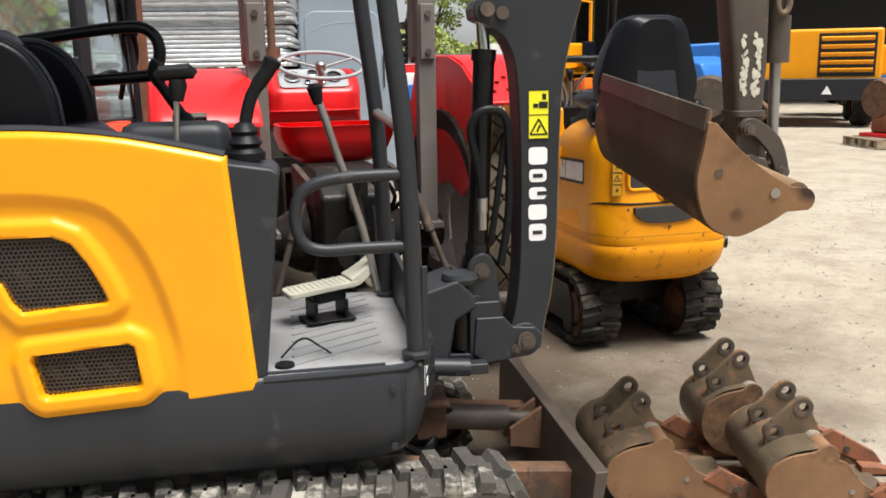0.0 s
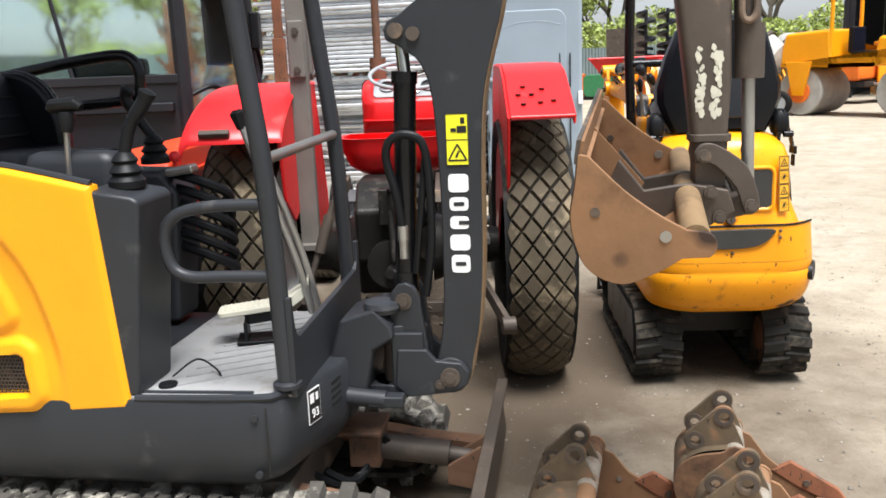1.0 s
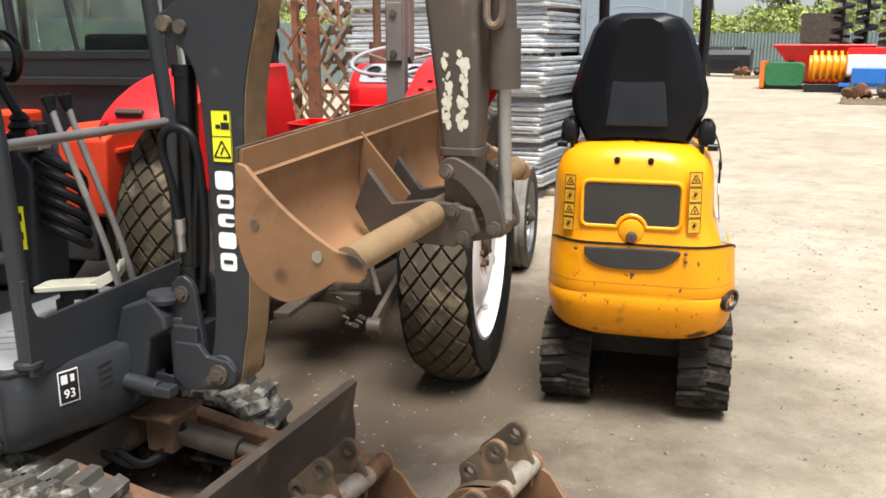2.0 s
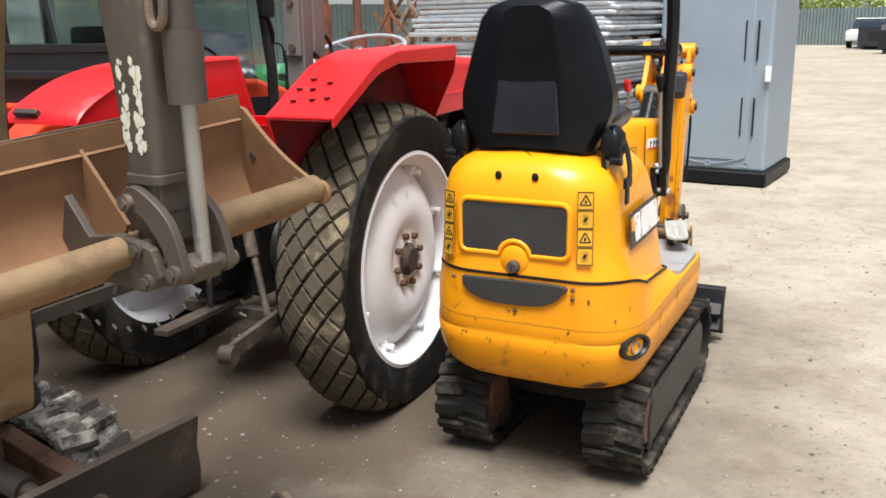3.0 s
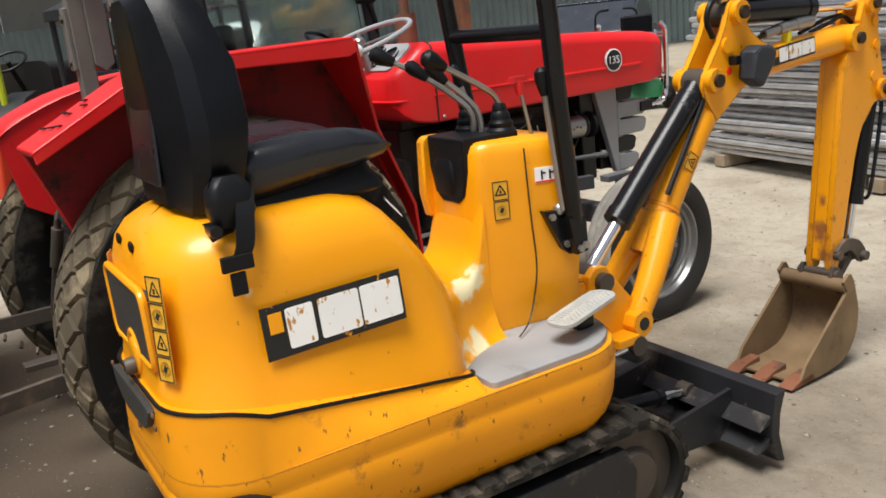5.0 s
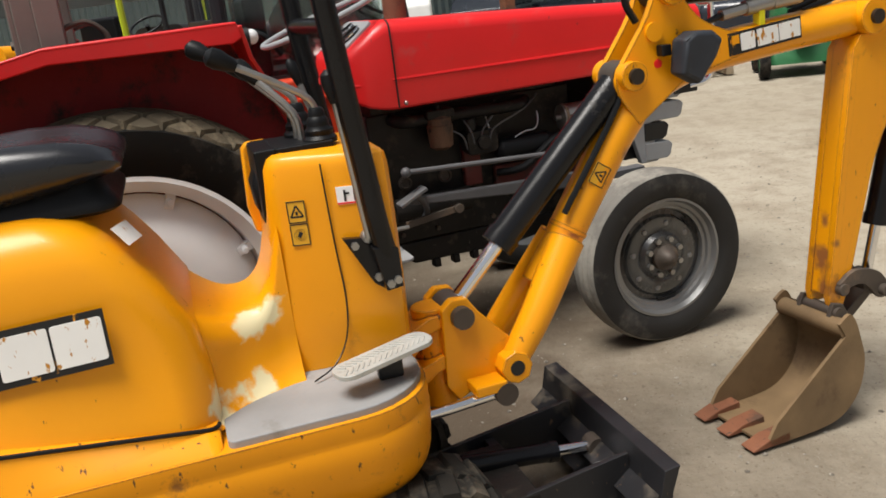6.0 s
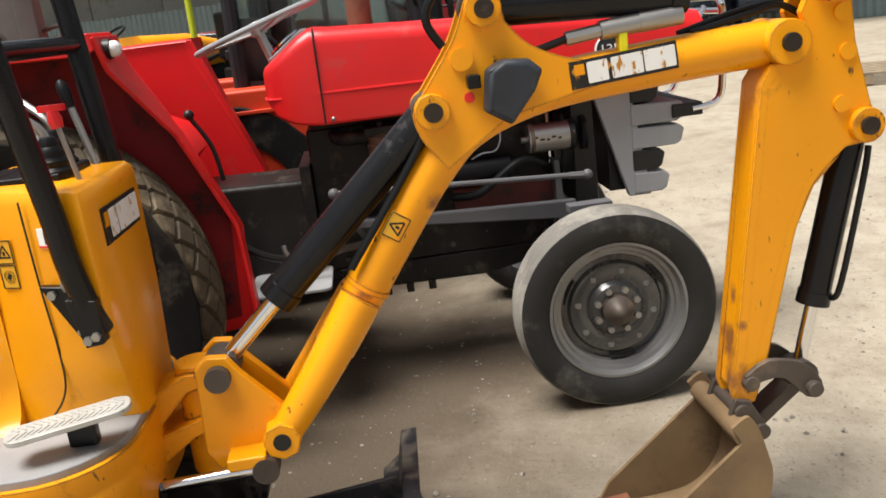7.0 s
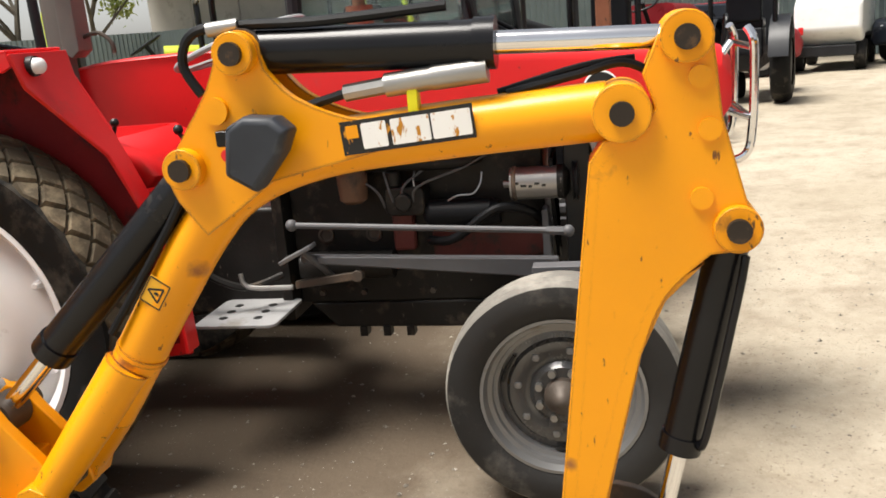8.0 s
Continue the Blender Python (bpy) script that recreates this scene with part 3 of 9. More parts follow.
def micro_excavator():
    ex = thing("micro_excavator", J, "worn yellow micro excavator with black seat and narrow rubber tracks", "excavator")
    # undercarriage
    for cx in (-0.25, 0.315):
        rubber_track(ex, cx, 0.20, -0.595, 0.655, 0.375, M_RUB, M_RUB, 0.072, 0.013)
    part("undercarriage", Geo().box((0.035, 0, 0.24), (0.42, 0.62, 0.14)).cyl((0.05, 0, 0.28), (0.05, 0, 0.385), 0.2, n=28).box((0.1, 0.62, 0.16), (0.3, 0.3, 0.07)), M_ENG, ex, bevel=0.006)
    # dozer blade
    bl = part("dozer_blade", Geo().prism([(1.05, 0.03), (1.085, 0.02), (1.06, 0.12), (1.065, 0.19), (1.09, 0.265), (1.045, 0.26), (1.03, 0.19), (1.025, 0.12)], -0.33, 0.41), M_BLADE, ex, "scuffed black dozer blade", bevel=0.003)
    for rib in ([(0.98, 0.15), (1.03, 0.19), (1.03, 0.165)], [(0.97, 0.075), (1.03, 0.115), (1.03, 0.09)]):
        part("blade_rib", Geo().prism(rib, -0.32, 0.40), M_BLADE, bl)
    for xx in (-0.12, 0.24):
        part("push_arm", Geo().prism([(0.55, 0.17), (1.03, 0.235), (1.03, 0.04), (0.98, 0.07), (0.6, 0.1)], xx - 0.008, xx + 0.008), M_BLADE, bl, "dusty black steel arm", bevel=0.002)
    part("arm_tie", Geo().box((0.06, 0.76, 0.13), (0.36, 0.03, 0.1)), M_BLADE, bl, bevel=0.002)
    ram(bl, (0.06, 0.6, 0.22), (0.06, 1.02, 0.17), 0.028, 0.7)
    # lower yellow band
    x0, x1, y0, y1 = -0.333, 0.410, -0.733, 0.512

    def band(z, d, yy=0.0):
        return [(x, y, z) for x, y in round_rect(x0 + d, x1 - d, y0 + d + yy, y1 - d * 0.5, 0.19, 8)]

    def seam_z(y):
        """The seam drops from the back towards the footplate."""
        k = flat_curve([(-0.74, 0.756), (-0.66, 0.756), (-0.60, 0.749), (-0.50, 0.714), (-0.40, 0.686), (-0.30, 0.666), (-0.20, 0.653), (-0.08, 0.645), (0.0, 0.636), (0.06, 0.626)], 3)
        for (ya, za), (yb, zb) in zip(k, k[1:]):
            if y <= yb:
                return za + (zb - za) * max(0.0, (y - ya) / (yb - ya))
        return k[-1][1]

    body = part("lower_bodywork", Geo().loft([band(0.345, 0.10, 0.06), band(0.356, 0.072, 0.045), band(0.376, 0.046, 0.03), band(0.405, 0.026, 0.016), band(0.445, 0.012, 0.008), band(0.50, 0.004), band(0.548, 0.0), band(0.556, 0.004), band(0.564, 0.001), band(0.604, 0.004)]), M_YELW, ex, "scratched yellow lower bodywork", angle=50)
    # seam line and upper cover
    cover_h = ((0.61, -0.002), (0.668, -0.001), (0.74, 0.003), (0.85, 0.008), (0.95, 0.010), (1.02, 0.016), (1.07, 0.032), (1.105, 0.06), (1.13, 0.10), (1.142, 0.15))
    front = {0.61: 0.03, 0.668: 0.03, 0.74: 0.03, 0.85: 0.015, 0.95: -0.04, 1.02: -0.085, 1.07: -0.12, 1.105: -0.15, 1.13: -0.185, 1.142: -0.22}

    def waist(x, y, z):
        """The skirt of the cover draws in towards the saddle."""
        q = min(max((y + 0.36) / 0.36, 0.0), 1.0)
        return x - (0.065 if x > 0.1 else -0.03 if x < -0.1 else 0) * q * q * (3 - 2 * q) * max(0.0, 1 - (z - 0.61) / 0.22)

    rings = []
    for z, d in cover_h:
        xr = 0.402 - 0.085 * min(1, (z - 0.61) / 0.22)
        rings.append([(waist(x, y, z), y, z) for x, y in round_rect(-0.328 + d, xr - d, (-0.70 - 0.022 * max(0.0, min(1.0, (0.80 - z) / 0.10))) + d * 0.8, front[z] - d * 0.2, [0.09, 0.09, 0.18, 0.18], 8)])
    cover = part("engine_cover", Geo().loft(rings), M_YEL, ex, "glossy yellow engine cover with worn spots", angle=60)
    plan = round_rect(x0 + 0.004, x1 - 0.004, y0 + 0.003, 0.02, [0.03, 0.03, 0.19, 0.19], 12)
    lip = [(waist(0.04 + (x - 0.04) * (1 - 0.16 * (seam_z(y) - 0.60)), y, 0.63), y + 0.06 * (seam_z(y) - 0.60) * (y < -0.5), seam_z(y)) for x, y in plan]
    part("rear_shell", Geo().loft([[(x, y, 0.60) for x, y in plan], lip]), M_YELW, body, angle=50)
    line = [(0.04 + (p[0] - 0.04) * 0.997, p[1], p[2] + 0.002) for p in lip if p[1] < 0.0 or p[0] > 0.3]
    k = max(range(len(line)), key=lambda i: (Vector(line[i]) - Vector(line[i - 1])).length)
    part("seam_strip", Geo().tube(line[k:] + line[:k], 0.005, 8), M_BLACK, cover)
    # rear grilles; the upper one is notched round the latch
    notch = arc(0.006, 0.812, 0.056, 170, 10, 8)
    hole = round_rect(-0.186, 0.19, 0.822, 0.998, [0.028, 0.028, 0.026, 0.026], 5)
    k = max(i for i, p in enumerate(hole) if p[0] < 0.0 and p[1] < 0.85) + 1
    hole = hole[:k] + [(-0.075, 0.822)] + notch + [(0.087, 0.822)] + hole[k:]
    rear = part("rear_grille", Geo().prism(hole, -0.7035, -0.66, "y"), M_GRAF, cover, "dark fine-mesh rear grille")
    part("grille_rim", Geo().tube([(x, -0.699, z) for x, z in hole + hole[:2]], 0.0095, 8), M_YEL, rear)
    part("latch_bump", Geo().lathe([(0.050, 0.0), (0.047, -0.010), (0.040, -0.014), (0.001, -0.014)], (0.006, -0.697, 0.806), "y", 28), M_YEL, cover)
    knob = part("latch_knob", Geo().lathe([(0.021, 0.0), (0.021, -0.016), (0.017, -0.024), (0.002, -0.024)], (0.010, -0.712, 0.787), "y", 18), M_BROWN, cover)
    part("key_slot", Geo().box((0.010, -0.737, 0.787), (0.004, 0.002, 0.016)), M_INK, knob)
    part("lower_grille", Geo().prism(flat_curve([(-0.168, 0.742), (0.0, 0.744), (0.185, 0.742), (0.178, 0.712), (0.15, 0.686), (0.10, 0.668), (0.0, 0.662), (-0.09, 0.668), (-0.14, 0.688), (-0.165, 0.712)], 4), -0.7375, -0.68, "y"), M_GRAF, body, "dark crescent grille", bevel=0.003)
    for xx in (-0.06, 0.066):
        part("plug", Geo().ball((xx, -0.678, 1.076), 0.012, (1, 0.5, 1.2)), M_BLACK, cover)
    for xx, zz in ((-0.2, 0.735), (0.215, 0.735), (0.215, 0.705), (0.02, 0.643)):
        part("rivet", Geo().ball((xx, -0.731, zz), 0.008, (1, 0.5, 1)), M_RUST, body)
    warning_label(cover, pose(0.236, -0.684, 0.925, -3, 0, 22), 0.052, 0.235, 4)
    warning_label(cover, pose(-0.236, -0.684, 0.905, -3, 0, -22), 0.048, 0.22, 4)
    brand_plate(cover, pose(0.33, -0.325, 0.885, 0, 0, 89) @ pose(0, 0, 0, -6, 0, 0), 0.34, 0.118, 0.03)
    brand_plate(cover, pose(-0.3225, -0.325, 0.885, 0, 0, -90), 0.34, 0.118, 0.03)
    port = pose(0.389, -0.618, 0.535, 0, 0, -24) @ Matrix.Diagonal((1, 1.55, 0.95, 1))
    ex_pipe = part("exhaust_recess", Geo().lathe([(0.044, -0.01), (0.044, 0.010), (0.036, 0.012), (0.031, 0.004), (0.028, -0.03), (0.002, -0.03)], (0, 0, 0), "x", 24).turn(port), M_INK, body, "dark oval exhaust opening")
    part("exhaust_outlet", Geo().lathe([(0.022, -0.02), (0.022, 0.008), (0.018, 0.008), (0.016, -0.02)], (0, 0, 0), "x", 18).turn(pose(0.389, -0.618, 0.533, 0, 0, -24)), M_SLEEVE, ex_pipe)
    # deck and step
    part("foot_deck", Geo().prism(round_rect(-0.312, 0.392, 0.03, 0.502, [0.19, 0.19, 0.02, 0.02], 7), 0.598, 0.622, "z"), M_DECK, ex, "scuffed bare-metal footplate", bevel=0.004)
    # saddle and control console
    spine = curve([(-0.21, 0.305, 1.00), (-0.12, 0.295, 0.965), (-0.04, 0.265, 0.895), (0.03, 0.215, 0.835), (0.09, 0.165, 0.808), (0.15, 0.135, 0.815), (0.19, 0.118, 0.86), (0.213, 0.112, 0.93), (0.235, 0.108, 1.02)], 4)
    rings = []
    for y, w, zt in spine:
        wl, r = w + 0.045, 0.062
        flare = [(0.085, 0.612), (0.05, 0.625), (0.025, 0.65), (0.008, 0.69), (0.0, 0.735)]
        right = [(min(w + a, 0.385), z) for a, z in flare] + arc(w - r, zt - r, r, 0, 90, 5)
        left = [(-min(wl + a, 0.305), z) for a, z in flare] + [(-wl + r - (a - (w - r)), z) for a, z in arc(w - r, zt - r, r, 0, 90, 5)]
        rings.append([(a, y, z) for a, z in right] + [(a, y, z) for a, z in left[::-1]])
    part("saddle", Geo().loft(rings), M_YEL, ex, "worn yellow saddle flowing up into the console", angle=70)

    def plan_ring(z, k, back):
        q = 0.0 if z > 0.8 else (0.8 - z) * 0.35
        pts = [(0.075, back), (0.095, back + 0.012), (0.108, back + 0.035), (0.198 - q, 0.475), (0.198 - q, 0.492), (0.18 - q, 0.505), (-0.16 + q, 0.505), (-0.185 + q, 0.492), (-0.188 + q, 0.475), (-0.155, back + 0.035), (-0.145, back + 0.012), (-0.125, back)]
        return [(-0.02 + (x + 0.02) * k, 0.35 + (y - 0.35) * k, z + (0.03 * (0.30 - y) if z > 1.05 else 0)) for x, y in pts]

    console = part("control_console", Geo().loft([plan_ring(0.62, 1.05, 0.20), plan_ring(0.70, 1.02, 0.205), plan_ring(0.85, 1.0, 0.21), plan_ring(1.05, 1.0, 0.225), plan_ring(1.12, 0.995, 0.23), plan_ring(1.145, 0.97, 0.24), plan_ring(1.153, 0.92, 0.25)]), M_YEL, ex, "yellow upright control console", angle=40)
    part("console_top", Geo().prism([(-0.15, 0.225), (0.055, 0.225), (0.055, 0.41), (-0.15, 0.41)], 1.145, 1.166, "z"), M_BLACK, console, bevel=0.005)
    part("console_recess", Geo().prism([(-0.125, 1.168), (0.062, 1.168), (0.062, 1.08), (0.045, 1.01), (0.015, 0.985), (-0.07, 0.985), (-0.105, 1.01), (-0.125, 1.08)], 0.216, 0.27, "y"), M_BLACK, console, "black recess in the console", bevel=0.006)
    part("console_cheek", Geo().prism([(0.205, 0.93), (0.193, 1.0), (0.202, 1.15), (0.215, 1.166), (0.27, 1.166), (0.27, 0.93)], -0.168, -0.132), M_YEL, console, bevel=0.008)
    part("armrest_pad", Geo().loft([[(-0.045 + x, y, z) for x, y in round_rect(-0.055 + d, 0.055 - d, 0.203 + d, 0.24, 0.015, 4)] for z, d in ((0.99, 0.02), (1.02, 0.005), (1.08, 0.0), (1.11, 0.012))]), M_BLACK, console, angle=50)
    for q in (0,):
        part("worn_white_sticker", Geo().box((0, 0, 0), (0.075, 0.002, 0.05)).turn(pose(0.20 - 0.02 * q, -0.085 + 0.052 * q, 1.065 - 0.085 * q, -38, 0, 160)), M_WORNW, cover)
    warning_label(console, pose(0.1235, 0.285, 0.995, 0, 0, 70), 0.045, 0.11, 2)
    warning_label(console, pose(-0.165, 0.216, 1.07, 3, 0, 0), 0.026, 0.11, 2)
    pl = part("operating_plate", Geo().box((0, 0, 0), (0.003, 0.085, 0.042)).turn(pose(0.1745, 0.418, 1.05, 0, 0, -20.5)), M_PRINT, console, "white operating plate with red edge")
    g = Geo()
    for yy in (0.392, 0.415, 0.436):
        g.box((0.002, yy - 0.415, 0), (0.002, 0.005, 0.026)).box((0.002, yy - 0.41, 0.005), (0.002, 0.012, 0.005))
    part("plate_print", g.turn(pose(0.1745, 0.418, 1.05, 0, 0, -20.5)), M_INK, pl)
    part("red_edge", Geo().box((0.002, 0, -0.018), (0.002, 0.084, 0.004)).turn(pose(0.1745, 0.418, 1.05, 0, 0, -20.5)), M_RED, pl)
    brand_plate(console, pose(0.01, 0.507, 1.05, 0, 0, 180), 0.25, 0.08)
    part("front_cover_seam", Geo().tube(curve([(0.155, 0.352, 1.13), (0.157, 0.356, 0.95), (0.1575, 0.362, 0.80), (0.148, 0.35, 0.70), (0.168, 0.31, 0.645), (0.205, 0.25, 0.63)], 6), 0.0022, 6), M_INK, console)
    for yy, zz in ((0.375, 0.86), (0.405, 0.83), (0.385, 0.95)):
        part("screw", Geo().ball((0.104 + 0.40 * (yy - 0.25), yy, zz), 0.007, (0.6, 1, 1)), M_STEEL, console)
    gaiter(console, (-0.11, 0.355, 1.163), 0.042, 0.085)
    gaiter(console, (0.01, 0.385, 1.158), 0.042, 0.085)
    lever(ex, (-0.11, 0.355, 1.24), (-0.21, 0.165, 1.39), 0.024, bend=(-0.118, 0.33, 1.285))
    lever(ex, (0.01, 0.385, 1.235), (0.013, 0.20, 1.372), 0.024, bend=(0.011, 0.355, 1.28))
    lever(ex, (-0.065, 0.34, 1.16), (-0.145, 0.235, 1.34), 0.02, bend=(-0.07, 0.33, 1.235))
    lever(ex, (-0.03, 0.345, 1.16), (-0.075, 0.255, 1.33), 0.02, bend=(-0.035, 0.335, 1.235))
    lever(ex, (0.205, 0.43, 0.95), (0.20, 0.40, 1.285), 0.02)
    part("lever_pivot", Geo().ball((0.19, 0.43, 0.95), 0.018), M_STEEL, console)
    lever(ex, (-0.16, 0.42, 1.14), (-0.18, 0.38, 1.30), 0.014)
    red = part("control_lever", Geo().cyl((0.06, 0.455, 1.13), (0.055, 0.43, 1.27), 0.006, n=8), M_STEEL, ex)
    part("red_grip", Geo().tube([(0.055, 0.431, 1.262), (0.055, 0.428, 1.28), (0.055, 0.425, 1.30)], [0.012, 0.016, 0.011], 10).box((0.055, 0.425, 1.305), (0.018, 0.055, 0.014)), M_RED, red)
    # roll bar
    for s in (-1, 1):
        x = 0.218 * s
        k = x - 0.012 * s
        pts = curve([(k - 0.02 * s, 0.475, 0.845), (k, 0.465, 0.90), (x, 0.45, 1.0), (x, 0.441, 1.1), (x + 0.01 * s, 0.42, 1.29), (x + 0.02 * s, 0.40, 1.5), (x + 0.02 * s, 0.385, 1.65), (x + 0.02 * s, 0.35, 2.0)], 5)
        b = part("roll_bar_post", Geo().tube(pts, 0.026, 14), M_BTUBE, ex)
        part("roll_bar_bracket", Geo().prism([(0.37, 0.955), (0.45, 0.945), (0.485, 0.90), (0.49, 0.825), (0.455, 0.815), (0.43, 0.835)], 0.175 * s, 0.198 * s).prism([(0.43, 0.93), (0.49, 0.92), (0.49, 0.825), (0.45, 0.82)], 0.198 * s, 0.232 * s), M_BTUBE, b, "black triangular bracket plate", bevel=0.003)
        for q in ((0.46, 0.838), (0.478, 0.845), (0.395, 0.935), (0.44, 0.85)):
            part("bolt", Geo().cyl((0.19 * s, q[0], q[1]), (0.242 * s if q[0] > 0.455 else 0.208 * s, q[0], q[1]), 0.010, n=6), M_STEEL, b)
    for yy, zz in ((0.405, 1.43), (0.352, 1.99)):
        part("roll_bar_cross", Geo().cyl((-0.235, yy, zz), (0.235, yy, zz), 0.021, n=14), M_BTUBE, ex)
    # seat
    rings = []
    for y, zt, zb, k in ((-0.47, 1.255, 1.15, 0.86), (-0.455, 1.262, 1.145, 0.95), (-0.40, 1.272, 1.15, 1.0), (-0.28, 1.278, 1.165, 1.0), (-0.18, 1.272, 1.178, 0.99), (-0.12, 1.258, 1.188, 0.96), (-0.085, 1.243, 1.193, 0.91), (-0.068, 1.226, 1.20, 0.86)):
        zm = zb + (zt - zb) * 0.6
        half = [(0.0, zt - 0.02), (0.09, zt - 0.016), (0.15, zt - 0.002), (0.19, zt), (0.222, zt - 0.016), (0.233, zm), (0.225, zb + (zm - zb) * 0.4), (0.20, zb)]
        rings.append([(x * k, y, z) for x, z in half] + [(-x * k, y, z) for x, z in half[:0:-1]])
    seat = part("seat_cushion", Geo().loft(rings), M_SEATG, ex, "black vinyl seat cushion with raised sides", angle=55)
    part("seat_pan", Geo().loft([[(x, y, z) for x, y in round_rect(-0.205 + d, 0.205 - d, -0.46 + d, -0.085 - d, 0.05, 5)] for z, d in ((1.112, 0.012), (1.12, 0.0), (1.135, 0.0), (1.16, 0.02), (1.19, 0.03))]), M_BLACK, seat, angle=50)
    outline = [(-0.20, 1.135), (-0.235, 1.20), (-0.262, 1.27), (-0.262, 1.33), (-0.225, 1.46), (-0.185, 1.565), (-0.15, 1.605), (-0.08, 1.625), (0.08, 1.625), (0.15, 1.605), (0.185, 1.565), (0.225, 1.46), (0.262, 1.33), (0.262, 1.27), (0.235, 1.20), (0.20, 1.135)]

    def back(y, d, sx=1.0, wing=0.0):
        """One outline of the moulded back: drawn in by d, with wings that sweep forward."""
        return [(x * sx * (1 - d), y + wing * (x / 0.26) ** 2 * (0.55 + 0.45 * math.exp(-((z - 1.44) / 0.11) ** 2)) - 0.04 * max(0.0, z - 1.5), 1.37 + (z - 1.37) * (1 - d)) for x, z in outline]

    rest = part("backrest", Geo().loft([back(-0.588, 0.16, 0.50), back(-0.590, 0.09, 0.56), back(-0.566, 0.02, 0.93, 0.02), back(-0.54, 0.0, 1.0, 0.035), back(-0.495, 0.0, 1.0, 0.06), back(-0.478, 0.03, 1.0, 0.07), back(-0.47, 0.10, 1.0, 0.07)]), M_SEAT, ex, "tall black moulded seat back", angle=28)
    # the pad's glossy highlight is put into its lighter vinyl colour
    part("back_panel", Geo().prism([(-0.118, 1.20), (0.118, 1.20), (0.098, 1.385), (-0.098, 1.385)], -0.010, 0.0, "y").turn(Matrix.Translation((0, -0.594, 1.20)) @ Matrix.Rotation(radians(-5), 4, "X") @ Matrix.Translation((0, 0, -1.20))), M_SEATG, rest, bevel=0.005)
    for s in (-1, 1):
        belt = part("belt_reel", Geo().loft([[(0.265 * s + x, -0.50 + y, z) for x, y in round_rect(-0.035 + d, 0.035 - d, -0.05 + d, 0.05 - d, 0.02, 4)] for z, d in ((1.12, 0.01), (1.15, 0.0), (1.20, 0.004), (1.225, 0.02))]), M_BLACK, ex, angle=50)
        part("reel_bracket", Geo().prism([(-0.56, 1.13), (-0.48, 1.13), (-0.50, 1.10), (-0.535, 1.04)], 0.25 * s - 0.008, 0.25 * s + 0.008).cyl((0.27 * s, -0.55, 1.12), (0.31 * s, -0.55, 1.12), 0.014, n=12), M_BTUBE, belt, bevel=0.002)
    strap = part("seat_belt", Geo().loft([[(x - 0.003, y - 0.02, z), (x + 0.003, y - 0.02, z), (x + 0.003, y + 0.02, z), (x - 0.003, y + 0.02, z)] for x, y, z in curve([(0.285, -0.47, 1.19), (0.308, -0.485, 1.14), (0.322, -0.50, 1.08), (0.318, -0.52, 1.05)], 4)]), M_BLACK, ex)
    part("belt_tongue", Geo().box((0.322, -0.522, 1.05), (0.012, 0.07, 0.034)).box((0.322, -0.525, 1.005), (0.008, 0.034, 0.05)), M_BLACK, strap, bevel=0.003)
    # foot pedal
    at = pose(0.29, 0.405, 0.69, 0, -4, 106)
    pedal = part("foot_pedal", Geo().prism(round_rect(-0.125, 0.125, -0.044, 0.044, 0.035, 6), -0.006, 0.006, "z").turn(at), M_PEDAL, ex, "worn pale chequered foot pedal", bevel=0.002)
    g = Geo()
    for k in range(15):
        for v in (-1, 1):
            g.box((-0.105 + 0.0148 * k, 0.017 * v, 0.0065), (0.004, 0.030, 0.0025), (0, 0, 38 * v))
    tagged(part("pedal_tread", g.turn(at), M_PEDAL, pedal), kind="stuff")
    part("pedal_arm", Geo().box((0.27, 0.42, 0.655), (0.03, 0.06, 0.06)), M_BTUBE, pedal, bevel=0.006)
    # swing post, boom and dipper stand slewed a little from the body's line
    upper = set(ex.children)
    post = part("swing_bracket", Geo().prism([(0.44, 0.60), (0.58, 0.665), (0.64, 0.665), (0.64, 0.635), (0.58, 0.62), (0.46, 0.5)], -0.06, 0.06).prism([(0.42, 0.50), (0.60, 0.555), (0.64, 0.555), (0.64, 0.53), (0.58, 0.51), (0.42, 0.40)], -0.07, 0.07).cyl((0, 0.6, 0.40), (0, 0.6, 0.68), 0.05), M_YELW, ex, bevel=0.005)
    part("king_post", Geo().prism([(0.61, 0.68), (0.64, 0.705), (0.685, 0.70), (0.71, 0.66), (0.81, 0.545), (0.82, 0.46), (0.78, 0.43), (0.70, 0.45), (0.63, 0.42), (0.60, 0.47)], 0.045, 0.075).prism([(0.61, 0.68), (0.64, 0.705), (0.685, 0.70), (0.71, 0.66), (0.81, 0.545), (0.82, 0.46), (0.78, 0.43), (0.70, 0.45), (0.63, 0.42), (0.60, 0.47)], -0.075, -0.045).box((0.0, 0.70, 0.50), (0.13, 0.05, 0.12)).box((0.1, 0.70, 0.46), (0.09, 0.09, 0.03)), M_YEL, post, bevel=0.005)
    for yy, zz, r in ((0.661, 0.655, 0.03), (0.785, 0.492, 0.026)):
        part("pivot_pin", Geo().cyl((-0.10, yy, zz), (0.10, yy, zz), r, n=18), M_BROWN, post)
    for s in (-1, 1):
        part("boom_boss", Geo().cyl((0.055 * s, 0.785, 0.492), (0.125 * s, 0.785, 0.492), 0.046, n=8), M_YARM, post, bevel=0.004)
        part("boss_bore", Geo().cyl((0.12 * s, 0.785, 0.492), (0.1275 * s, 0.785, 0.492), 0.021, n=18), M_INK, post)
    ram(ex, (0.12, 0.36, 0.42), (0.12, 0.74, 0.435), 0.03, 0.35, 0.5)
